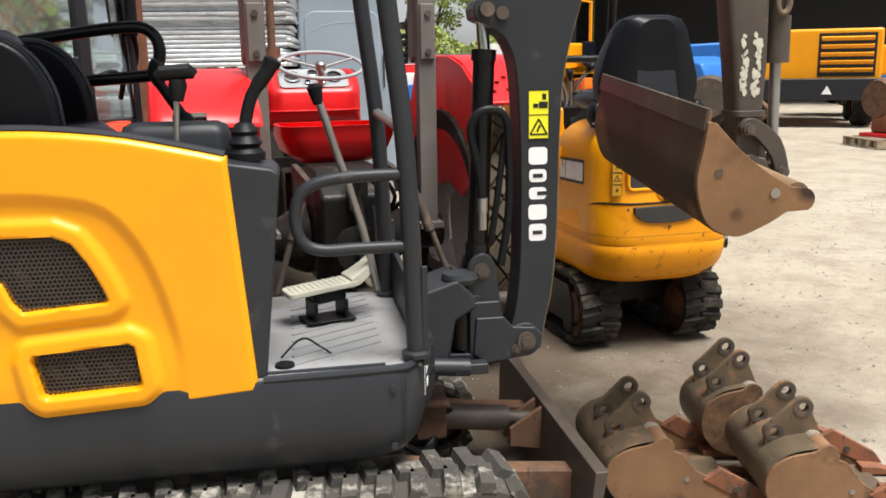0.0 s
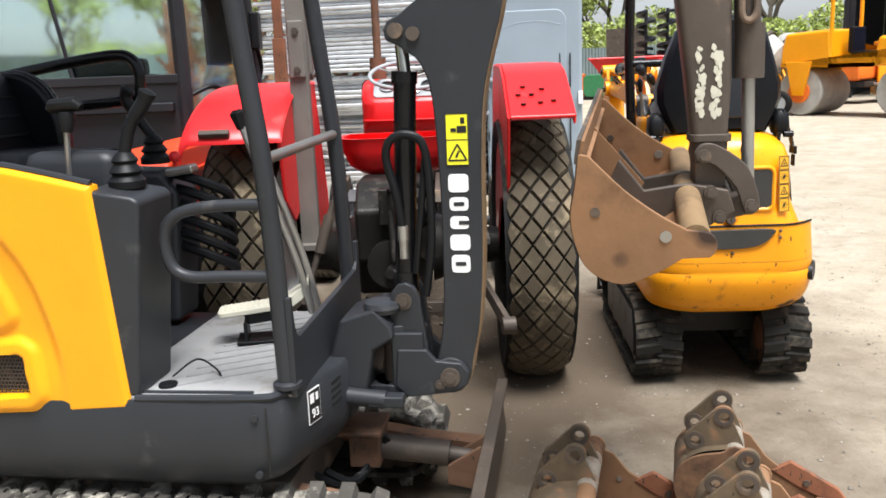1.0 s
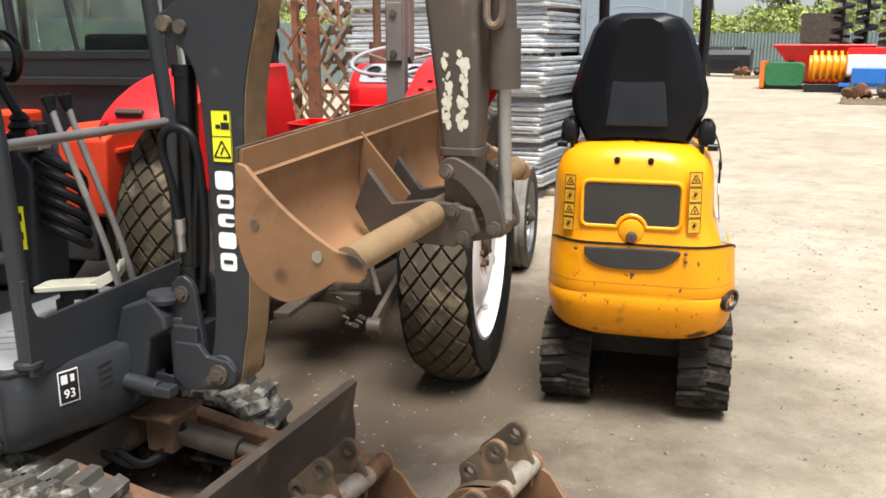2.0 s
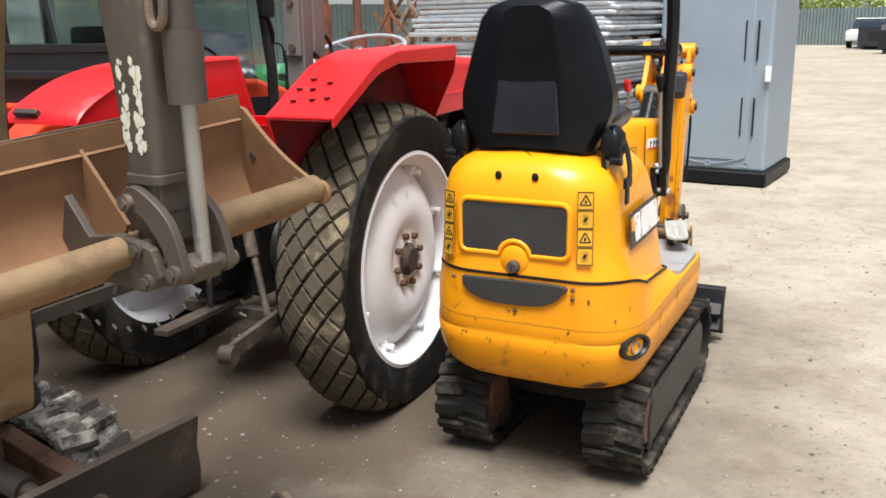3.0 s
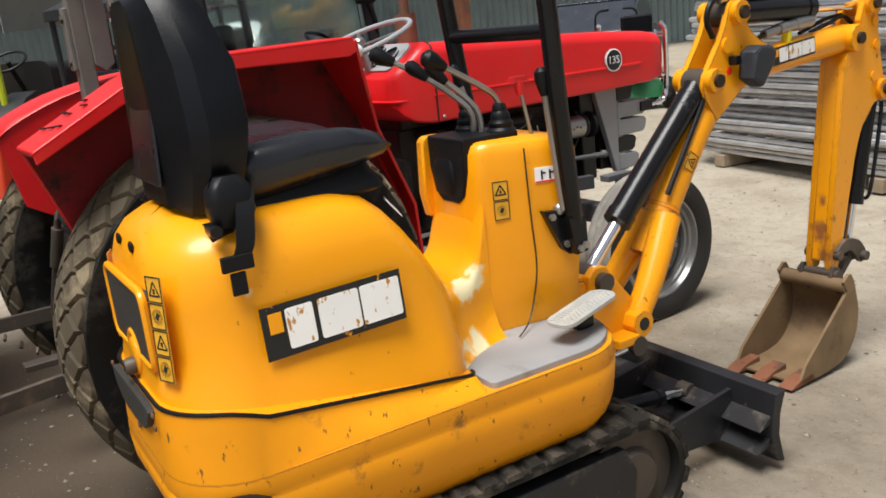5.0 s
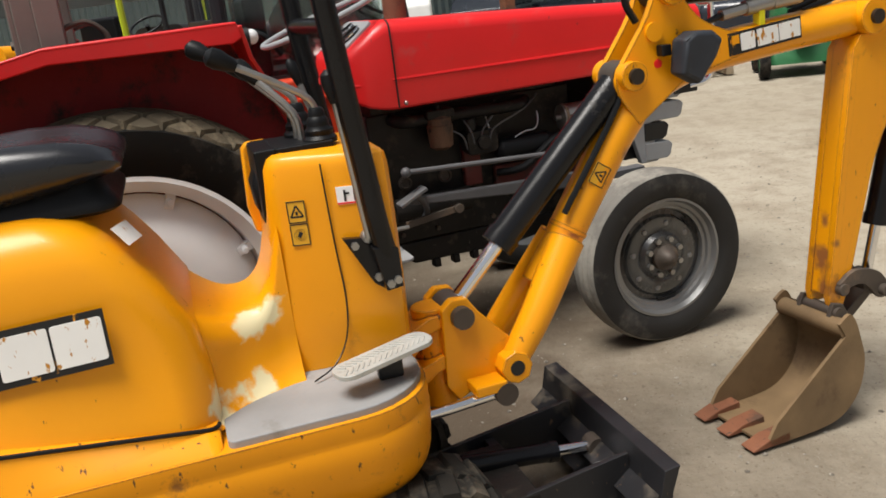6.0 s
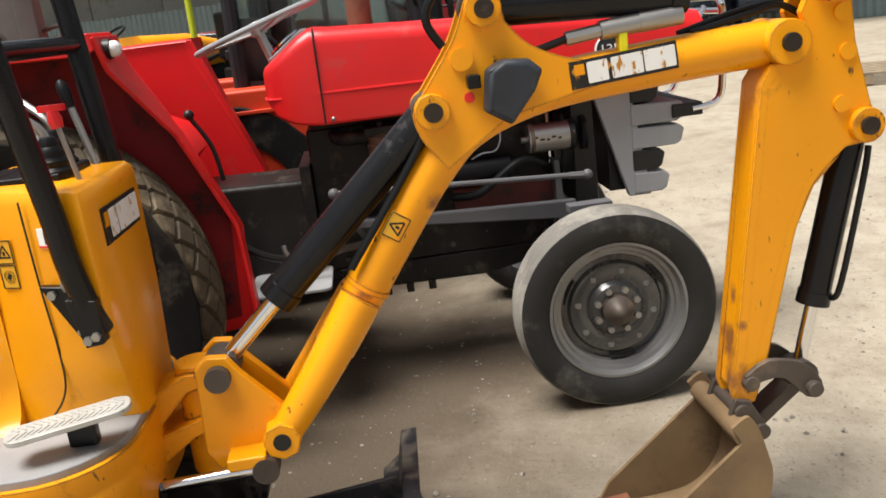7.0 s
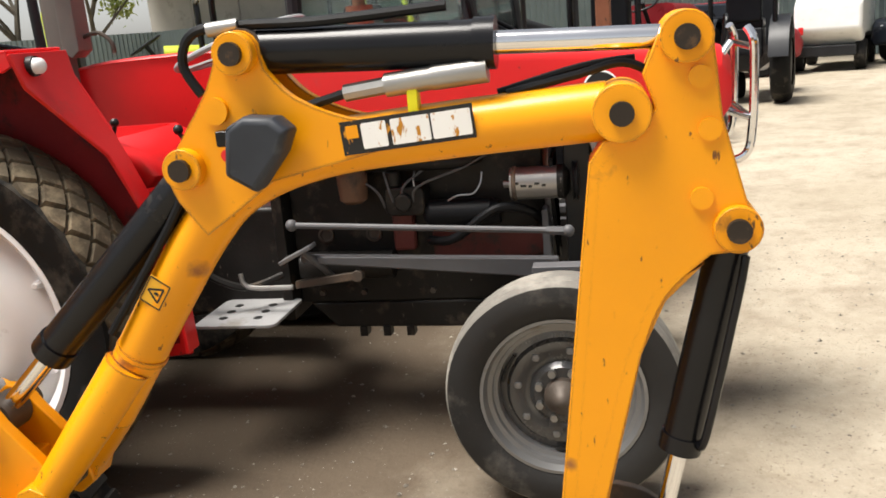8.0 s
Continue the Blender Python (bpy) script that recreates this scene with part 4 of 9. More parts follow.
    # boom
    cl = curve([(0.0, 0.80, 0.505), (0.0, 0.93, 0.66), (0.0, 1.10, 0.90), (0.0, 1.22, 1.06), (0.0, 1.32, 1.15), (0.0, 1.48, 1.205), (0.0, 1.70, 1.228), (0.0, 2.03, 1.247)], 6)
    boom = part("boom", Geo().tube(cl[6:], 0.054, 18).tube(curve([(0.085, 0.79, 0.495), (0.068, 0.89, 0.62), (0.028, 1.01, 0.78)], 5), [0.038 + 0.0014 * q for q in range(11)], 14).tube(curve([(-0.085, 0.79, 0.495), (-0.068, 0.89, 0.62), (-0.028, 1.01, 0.78)], 5), [0.038 + 0.0014 * q for q in range(11)], 14), M_YARM, ex, "yellow tubular boom with chipped paint", angle=60)
    part("weld_collar", Geo().tube(curve([(0, 1.028, 0.795), (0, 1.036, 0.807)], 2), 0.0565, 18), M_YELW, boom)
    plate = flat_curve([(1.20, 1.13), (1.185, 1.19), (1.225, 1.25), (1.29, 1.34), (1.325, 1.42)], 3) + arc(1.362, 1.402, 0.042, 160, 20, 6) + flat_curve([(1.41, 1.37), (1.46, 1.315), (1.56, 1.27), (1.68, 1.255)], 4) + [(1.68, 1.22), (1.40, 1.16), (1.25, 1.06)]
    part("boom_cheek", Geo().prism(plate, 0.032, 0.055).prism(plate, -0.055, -0.032), M_YARM, boom, bevel=0.004)
    for q in ((1.228, 1.195), (1.362, 1.402)):
        part("cheek_boss", Geo().cyl((-0.08, *q), (0.08, *q), 0.04, n=20), M_YARM, boom, bevel=0.003)
        part("pivot_pin", Geo().cyl((-0.092, *q), (0.092, *q), 0.0215, n=18), M_PIN, boom)
    part("cheek_button", Geo().cyl((0.05, 1.305, 1.30), (0.064, 1.305, 1.30), 0.026, n=18), M_YEL, boom)
    part("red_plug", Geo().cyl((0.05, 1.315, 1.215), (0.058, 1.315, 1.215), 0.012, n=12), M_RED, boom)
    part("boom_end_boss", Geo().cyl((-0.075, 2.053, 1.248), (0.075, 2.053, 1.248), 0.052, n=24), M_YARM, boom, bevel=0.003)
    part("pivot_pin", Geo().cyl((-0.088, 2.053, 1.248), (0.088, 2.053, 1.248), 0.0215, n=18), M_PIN, boom)
    hood = [(1.35, 1.274), (1.387, 1.292), (1.443, 1.287), (1.471, 1.262), (1.451, 1.219), (1.394, 1.151), (1.338, 1.185)]
    lamp = part("work_lamp", Geo().loft([[(xx, 1.405 + (y - 1.405) * k, 1.235 + (z - 1.235) * k) for y, z in hood] for xx, k in ((0.066, 0.86), (0.074, 0.97), (0.085, 1.0), (0.118, 1.0), (0.130, 0.95), (0.136, 0.84))]), M_LAMP, boom, "hooded grey-black plastic work lamp", bevel=0.006)
    part("lamp_bracket", Geo().box((0.072, 1.325, 1.25), (0.03, 0.03, 0.03)), M_BTUBE, lamp, bevel=0.004)
    brand_plate(boom, pose(0.056, 1.67, 1.242, 0, 0, 90) @ pose(0, 0, 0, 0, -4.5, 0), 0.25, 0.062)
    warning_label(boom, pose(0.052, 1.115, 0.945, 0, 0, 90) @ pose(0, 0, 0, 0, -55, 0), 0.062, 0.05, 1)
    hose = part("hydraulic_hose", Geo().tube(curve([(0.03, 1.27, 1.16), (0.05, 1.22, 1.22), (0.04, 1.19, 1.12), (0.05, 1.0, 0.86)], 6), 0.009, 8).tube(curve([(0.03, 1.36, 1.255), (0.03, 1.44, 1.285), (0.02, 1.56, 1.315)], 5), 0.009, 8).tube(curve([(0.03, 1.27, 1.33), (0.03, 1.24, 1.39), (0.03, 1.27, 1.445), (0.02, 1.36, 1.452), (0.02, 1.52, 1.447), (0.0, 1.75, 1.455)], 6), 0.010, 8).tube(curve([(0.0, 1.85, 1.29), (0, 1.98, 1.315), (0, 2.06, 1.33), (0, 2.12, 1.30)], 5), 0.008, 8).tube(curve([(-0.03, 1.83, 1.29), (-0.03, 1.98, 1.325), (-0.02, 2.08, 1.335)], 5), 0.008, 8), M_BLACK, boom)
    part("quick_coupling", Geo().cyl((0.02, 1.55, 1.313), (0.02, 1.63, 1.322), 0.016, n=8).cyl((0.02, 1.63, 1.322), (0.02, 1.72, 1.33), 0.022, n=12).cyl((0.02, 1.72, 1.33), (0.02, 1.82, 1.337), 0.024, n=14), M_STEEL, hose)
    part("coupling_clamp", Geo().box((0.02, 1.68, 1.305), (0.03, 0.02, 0.07)), M_STICKY, hose, bevel=0.003)
    part("hose_ferrule", Geo().cyl((0.03, 1.30, 1.448), (0.025, 1.36, 1.452), 0.014, n=12), M_STEEL, hose)
    part("hose_ferrule", Geo().cyl((0.0, 1.24, 1.19), (0.04, 1.215, 1.215), 0.013), M_STEEL, hose)
    ram(ex, (0, 1.228, 1.19), (0, 0.661, 0.655), 0.043, 0.72, 0.5)
    ram(ex, (0, 1.362, 1.402), (0, 2.165, 1.368), 0.043, 0.58, 0.5)
    # dipper arm
    side = arc(2.163, 1.368, 0.045, 165, 10, 7) + [(2.222, 1.23), (2.262, 1.08), (2.285, 1.035)] + arc(2.245, 1.03, 0.04, 5, -80, 5) + flat_curve([(2.20, 0.985), (2.12, 0.91), (2.075, 0.80), (2.04, 0.66), (1.975, 0.40)], 4) + [(1.96, 0.36), (1.91, 0.36), (1.90, 0.40), (1.992, 1.16), (2.02, 1.20), (2.07, 1.20), (2.11, 1.25), (2.09, 1.31)]
    arm = part("dipper_arm", Geo().prism(side, 0.028, 0.052).prism(side, -0.052, -0.028).prism([(1.992, 1.16), (2.02, 1.20), (2.04, 1.18), (2.01, 1.15), (1.93, 0.42), (1.905, 0.40)], -0.05, 0.05).prism([(2.19, 0.97), (2.12, 0.90), (2.075, 0.80), (1.985, 0.42), (1.95, 0.42), (2.05, 0.8), (2.1, 0.92)], -0.05, 0.05), M_YARM, ex, "yellow dipper arm streaked with rust", bevel=0.003)
    for q, r in (((2.163, 1.368), 0.045), ((2.245, 1.033), 0.042)):
        part("arm_boss", Geo().cyl((-0.072, *q), (0.072, *q), r, n=20), M_YELW, arm, bevel=0.003)
        part("pivot_pin", Geo().cyl((-0.084, *q), (0.084, *q), 0.0215, n=18), M_PIN, arm)
    for q in ((2.185, 1.30), (2.20, 1.21), (2.185, 1.09)):
        part("arm_button", Geo().cyl((0.05, *q), (0.06, *q), 0.02, n=16), M_YEL, arm)
    ram(ex, (0, 2.245, 1.033), (0, 2.10, 0.40), 0.038, 0.70, 0.45)
    part("feed_pipe", Geo().tube(curve([(0.045, 2.26, 0.98), (0.05, 2.245, 0.9), (0.048, 2.19, 0.64), (0.03, 2.175, 0.6)], 5), 0.008, 8), M_BTUBE, arm)
    link = Geo()
    for s in (-1, 1):
        link.prism(flat_curve([(1.93, 0.44), (1.99, 0.475), (2.08, 0.455), (2.13, 0.40), (2.125, 0.365), (2.09, 0.36), (2.03, 0.42), (1.97, 0.42), (1.93, 0.405)], 3), 0.06 * s - 0.009, 0.06 * s + 0.009)
    link.cyl((-0.09, 2.105, 0.385), (0.09, 2.105, 0.385), 0.02).cyl((-0.075, 1.945, 0.42), (0.075, 1.945, 0.42), 0.02)
    part("tipping_link", link, M_BROWN, ex, bevel=0.003)
    part("bucket_link", Geo().prism([(2.085, 0.40), (2.125, 0.39), (1.985, 0.275), (1.96, 0.30)], -0.035, 0.035), M_BROWN, ex, bevel=0.004)
    # bucket
    px, pz = 1.91, 0.335
    sidep = [(1.885, 0.30)] + flat_curve([(1.86, 0.345), (1.90, 0.37), (1.925, 0.34), (1.945, 0.28), (1.962, 0.20), (1.94, 0.10), (1.87, 0.03), (1.76, 0.010), (1.60, 0.010)], 4) + [(1.59, 0.03), (1.62, 0.08)]
    bk = Geo().prism(sidep, 0.128, 0.14).prism(sidep, -0.155, -0.143)
    shell = flat_curve([(1.925, 0.335), (1.945, 0.28), (1.962, 0.20), (1.94, 0.10), (1.87, 0.03), (1.76, 0.010), (1.58, 0.010)], 4)
    inner = [(a - (0.010 if i < 20 else 0), b + 0.008) for i, (a, b) in enumerate(shell)]
    bk.prism(shell + inner[::-1], -0.15, 0.135)
    bucket = part("digging_bucket", bk, M_MUDST, ex, "mud-brown narrow digging bucket resting on the ground", bevel=0.0)
    part("bucket_tube", Geo().cyl((-0.15, 1.895, 0.318), (0.135, 1.895, 0.318), 0.028), M_MUDST, bucket)
    for s in (-1, 1):
        part("bucket_ear", Geo().prism([(1.87, 0.31), (1.90, 0.385), (1.94, 0.375), (1.985, 0.295), (1.96, 0.25)], 0.065 * s - 0.008, 0.065 * s + 0.008), M_BROWN, bucket, bevel=0.003)
    for yy, zz in ((1.915, 0.35), (1.965, 0.29)):
        part("bucket_pin", Geo().cyl((-0.085, yy, zz), (0.085, yy, zz), 0.02), M_BROWN, bucket)
    for xx in (-0.13, -0.01, 0.11):
        part("bucket_tooth", Geo().prism([(1.67, 0.006), (1.67, 0.04), (1.59, 0.032), (1.525, 0.01), (1.53, 0.004)], xx - 0.03, xx + 0.03), M_TIP, bucket, bevel=0.004)
    slew = Matrix.Translation((0, 0.62, 0)) @ Matrix.Rotation(radians(3.1), 4, "Z") @ Matrix.Translation((0, -0.62, 0))
    for ob in ex.children:
        if ob not in upper:
            ob.matrix_basis = slew
    return ex


micro_excavator()


# ---- red vintage tractor ----
T = pose(-0.313, 4.097, 0, 0, 0, 24.0) @ pose(-0.07, 0, 0)


def tyre_block(cx, prof, th, x, dth, dx, h, c):
    """A raised tread lozenge that follows the tyre's crown."""
    def at(t, xx, hh):
        r = prof(xx) + hh
        return (cx + xx, c[0] + r * math.cos(t), c[1] + r * math.sin(t))
    edge = 0.146
    base = [(th - dth, x), (th, max(x - dx, -edge)), (th + dth, x), (th, min(x + dx, edge))]
    lo = [at(a, b, -0.004) for a, b in base]
    hi = [at(th + 0.82 * (a - th), x + 0.82 * (b - x), h) for a, b in base]
    return lo + hi, [(4, 5, 6, 7), (0, 1, 5, 4), (1, 2, 6, 5), (2, 3, 7, 6), (3, 0, 4, 7)]


def rear_wheel(parent, cx, side):
    yc, zc, r, w = 0.0, 0.595, 0.655, 0.155
    crown = lambda x: r - 0.022 - 0.055 * (abs(x) / w) ** 2.4
    prof = [(0.43, -w * 0.62), (0.47, -w * 0.8), (0.54, -w * 0.98), (0.585, -w)] + [(crown(-w + 2 * w * k / 12) if 0 < k < 12 else 0.595, -w + 2 * w * k / 12) for k in range(13)] + [(0.585, w), (0.54, w * 0.99), (0.47, w * 0.9), (0.43, w * 0.72)]
    wh = thing_part("rear_wheel", parent)
    tyre = part("tyre", Geo().lathe(prof, (cx, yc, zc), "x", 64, cap=False), M_TYRE, wh, "dusty black turf tyre", angle=50)
    g = Geo()
    n = 34
    for k in range(n):
        for j in range(-3, 4):
            th = 2 * math.pi * (k + 0.5 * (j % 2)) / n
            x = j * 0.0435
            v, f = tyre_block(cx, crown, th, x, math.pi / n * 0.94, 0.0425, 0.02 if abs(j) < 3 else 0.017, (yc, zc))
            g.add(v, f)
    tagged(part("tread", g, M_TREAD, tyre, "brown diamond-pattern tread blocks"), kind="stuff")
    s = side
    rim = part("rim", Geo().lathe([(0.445, s * w * .74), (0.455, s * w * .86), (0.44, s * w * .88), (0.425, s * w * .74), (0.40, s * w * .6), (0.385, s * 0.0), (0.40, -s * w * .5), (0.43, -s * w * .62)], (cx, yc, zc), "x", 56, cap=False), M_WHITE, wh, "white painted steel rim")
    disc = part("wheel_disc", Geo().lathe([(0.385, s * 0.03), (0.37, s * 0.045), (0.34, s * 0.07), (0.28, s * 0.10), (0.2, s * 0.12), (0.14, s * 0.10), (0.12, s * 0.095), (0.1, s * 0.10), (0.01, s * 0.10)], (cx, yc, zc), "x", 48), M_WHITE, wh, "white dished wheel centre")
    for k in range(8):
        a = 2 * math.pi * (k + 0.3) / 8
        part("wheel_nut", Geo().cyl((cx + s * 0.09, yc + 0.105 * math.cos(a), zc + 0.105 * math.sin(a)), (cx + s * 0.12, yc + 0.105 * math.cos(a), zc + 0.105 * math.sin(a)), 0.014, n=6), M_RUST, disc)
        a = 2 * math.pi * (k + 0.5) / 8
        c, e = math.cos(a), math.sin(a)
        part("rim_lug", Geo().box((0, 0, 0), (0.05, 0.05, 0.03)).cyl((s * 0.02, 0.0, 0.0), (s * 0.055, 0, 0), 0.013, n=6).turn(Matrix.Translation((cx + s * 0.045, yc + 0.372 * c, zc + 0.372 * e)) @ Matrix.Rotation(a, 4, "X")), M_WHITE, rim, bevel=0.004)
    part("axle_hub", Geo().lathe([(0.07, 0), (0.07, s * 0.03), (0.05, s * 0.05), (0.01, s * 0.05)], (cx + s * 0.078, yc, zc), "x", 20), M_BROWN, disc)


def thing_part(name, parent):
    ob = new(name)
    ob.empty_display_size = 0.05
    ob.parent = parent
    return ob


def front_wheel(parent, cx, s):
    yc, zc, r, w = 1.972, 0.340, 0.356, 0.088
    wh = thing_part("front_wheel", parent)
    prof = [(0.235, -w * .7), (0.26, -w * .95), (0.31, -w * 1.0), (0.342, -w * .9)]
    for k in range(13):
        x = -w * .82 + 2 * w * .82 * k / 12
        prof.append((r - 0.012 * (abs(x) / w) ** 2 - (0.008 if k in (3, 6, 9) else 0), x))
    prof += [(0.342, w * .9), (0.31, w), (0.26, w * .95), (0.235, w * .7)]
    tyre = part("tyre", Geo().lathe(prof[:4] + prof[-4:], (cx, yc, zc), "x", 56, cap=False), M_FSIDE, wh, "worn dusty black front tyre", angle=50)
    part("tread", Geo().lathe(prof[3:-3], (cx, yc, zc), "x", 56, cap=False), M_FTYRE, tyre, "grey dusty ribbed tread", angle=40)
    rim = part("rim", Geo().lathe([(0.238, s * w * .75), (0.245, s * w * .85), (0.235, s * w * .86), (0.225, s * w * .6), (0.212, s * w * .55), (0.208, s * w * .42), (0.196, s * w * .38), (0.19, s * w * .1), (0.20, -s * w * .4), (0.238, -s * w * .75)], (cx, yc, zc), "x", 48, cap=False), M_SILV, wh, "silver painted front rim")
    disc = part("wheel_disc", Geo().lathe([(0.192, s * 0.012), (0.17, s * 0.016), (0.16, s * 0.03), (0.12, s * 0.036), (0.10, s * 0.028), (0.085, s * 0.045), (0.05, s * 0.045), (0.01, s * 0.045)], (cx, yc, zc), "x", 40), M_DISC, wh, "dark grey wheel centre")
    part("hub_cap", Geo().lathe([(0.056, s * 0.04), (0.054, s * 0.07), (0.034, s * 0.085), (0.026, s * 0.1), (0.012, s * 0.112), (0.003, s * 0.114)], (cx, yc, zc), "x", 20), M_BROWN, disc)
    for k in range(8):
        a = 2 * math.pi * (k + 0.5) / 8
        part("wheel_nut", Geo().cyl((cx + s * 0.035, yc + 0.075 * math.cos(a), zc + 0.075 * math.sin(a)), (cx + s * 0.065, yc + 0.075 * math.cos(a), zc + 0.075 * math.sin(a)), 0.012, n=6), M_STEEL, disc)
        part("rim_bolt", Geo().ball((cx + s * 0.032, yc + 0.135 * math.cos(a + 0.2), zc + 0.135 * math.sin(a + 0.2)), 0.014, (0.7, 1, 1), 8), M_SILV, disc)
    for k in range(3):
        a = 2 * math.pi * k / 3 + 0.6
        pts = [(cx + s * 0.03, yc + 0.183 * math.cos(a + q), zc + 0.183 * math.sin(a + q)) for q in (-0.25, -0.12, 0, 0.12, 0.25)]
        part("rim_slot", Geo().tube(pts, 0.006, 6), M_INK, disc)


def fender(parent, s):
    """Angular red mudguard: top shell, sloped back with bolt holes, inner wall and front face."""
    xo, xi, dz = 0.80, 0.53, 0.0
    rim = [(-0.618, 1.25), (-0.31, 1.41), (-0.26, 1.428), (-0.12, 1.455), (0.44, 1.46)]
    g = Geo()
    outer = rim + [(0.45, 1.41), (0.42, 1.395), (-0.11, 1.405), (-0.26, 1.378), (-0.31, 1.36), (-0.612, 1.21)]
    g.prism([(p[0], p[1]) for p in outer], s * (xo - 0.012), s * xo)
    top = rim
    under = [(a, b - 0.012) for a, b in rim]
    g.prism(top + under[::-1], s * xi, s * (xo + 0.001))
    f = part("mudguard", g, M_RED, parent, "faded red steel mudguard", bevel=0.012, segments=3)
    wall = [(-0.615, 1.245), (-0.31, 1.405), (-0.12, 1.45), (0.42, 1.455), (0.56, 1.20), (0.74, 0.78), (0.72, 0.42), (0.55, 0.40), (0.30, 0.62), (0.1, 0.80), (-0.1, 0.85), (-0.3, 0.80), (-0.5, 0.92)]
    part("inner_wall", Geo().prism(wall, s * (xi - 0.012), s * xi), M_RED, f, bevel=0.004)
    # thin dark sheets under the guard carry its shade as colour, with grime
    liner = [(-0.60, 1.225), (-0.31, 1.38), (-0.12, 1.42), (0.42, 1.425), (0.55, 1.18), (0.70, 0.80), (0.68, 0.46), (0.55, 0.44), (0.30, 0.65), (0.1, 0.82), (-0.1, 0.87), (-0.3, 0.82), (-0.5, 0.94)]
    lin = part("grimy_liner", Geo().prism(liner, s * xi, s * (xi + 0.003)), M_REDD, f, "mudguard underside darkened with painted shade and grime")
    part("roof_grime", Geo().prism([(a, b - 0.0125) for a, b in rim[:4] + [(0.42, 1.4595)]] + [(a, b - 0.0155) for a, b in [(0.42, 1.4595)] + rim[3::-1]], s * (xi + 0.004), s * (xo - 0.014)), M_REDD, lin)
    g = Geo()
    fr = [(0.455, 1.45), (0.475, 1.35), (0.60, 1.12), (0.735, 0.80), (0.75, 0.45)]
    rings = []
    for (a, b), xx in zip(fr, (xo, xo - 0.02, 0.62, 0.60, 0.60)):
        rings.append([(s * (xi - 0.005), a, b), (s * xx, a, b), (s * xx, a - 0.014, b - 0.006), (s * (xi - 0.005), a - 0.014, b - 0.006)])
    part("front_panel", g.loft(rings), M_RED, f, bevel=0.004)
    for yy, xx in () if s < 0 else ((-0.50, 0.52), (-0.50, 0.59), (-0.46, 0.65), (-0.57, 0.54), (-0.56, 0.63), (-0.55, 0.70), (-0.44, 0.55)):
        yy += 0.03
        xx = xx * 0.8 + 0.16
        z = 1.25 + (yy + 0.618) * 0.5195
        part("bolt_hole", Geo().lathe([(0.012, 0.004), (0.012, 0.008), (0.001, 0.008)], (s * xx, yy, z), "z", 10), M_INK, f)
    f.location.z = dz
    lamp = part("side_lamp", Geo().ball((s * 0.725, 0.485, 1.408), 0.026), M_PRINT, f, "white glass side lamp")
    part("lamp_base", Geo().cyl((s * 0.725, 0.455, 1.408), (s * 0.725, 0.48, 1.408), 0.03), M_INK, lamp)


def round_fender(parent):
    """Left mudguard: smooth shell rolled over at its outer edge, with a lamp recess at the back."""
    path = flat_curve([(-0.575, 1.19), (-0.54, 1.23), (-0.45, 1.282), (-0.28, 1.347), (-0.05, 1.392), (0.2, 1.406), (0.50, 1.408)], 3)
    rings = []
    for y, z in path:
        top = [(-0.43, z), (-0.77, z)] + arc(-0.80, z - 0.055, 0.055, 90, 180, 5) + [(-0.857, z - 0.075)]
        low = [(a + 0.012, b - 0.012) for a, b in top[::-1]]
        rings.append([(a, y, b) for a, b in top + low])
    f = part("mudguard", Geo().loft(rings), M_RED, parent, "smooth faded red mudguard", angle=50)
    wall = [(-0.555, 1.195), (-0.45, 1.276), (-0.28, 1.342), (-0.05, 1.387), (0.2, 1.401), (0.52, 1.403), (0.60, 1.18), (0.74, 0.78), (0.72, 0.42), (0.55, 0.40), (0.30, 0.62), (0.1, 0.80), (-0.1, 0.85), (-0.3, 0.80), (-0.5, 0.92)]
    part("inner_wall", Geo().prism(wall, -0.442, -0.428), M_RED, f, bevel=0.004)
    fr = [(0.495, 1.403), (0.515, 1.32), (0.62, 1.08), (0.735, 0.80), (0.75, 0.45)]
    g = Geo().loft([[(-0.425, a, b), (xx, a, b), (xx, a - 0.014, b - 0.006), (-0.425, a - 0.014, b - 0.006)] for (a, b), xx in zip(fr, (-0.80, -0.78, -0.60, -0.57, -0.57))])
    part("front_panel", g, M_RED, f, bevel=0.004)
    part("lamp_recess", Geo().box((-0.70, -0.562, 1.222), (0.13, 0.03, 0.03), (40, 0, 0)), M_BROWN, f, "empty rusty lamp recess", bevel=0.006)


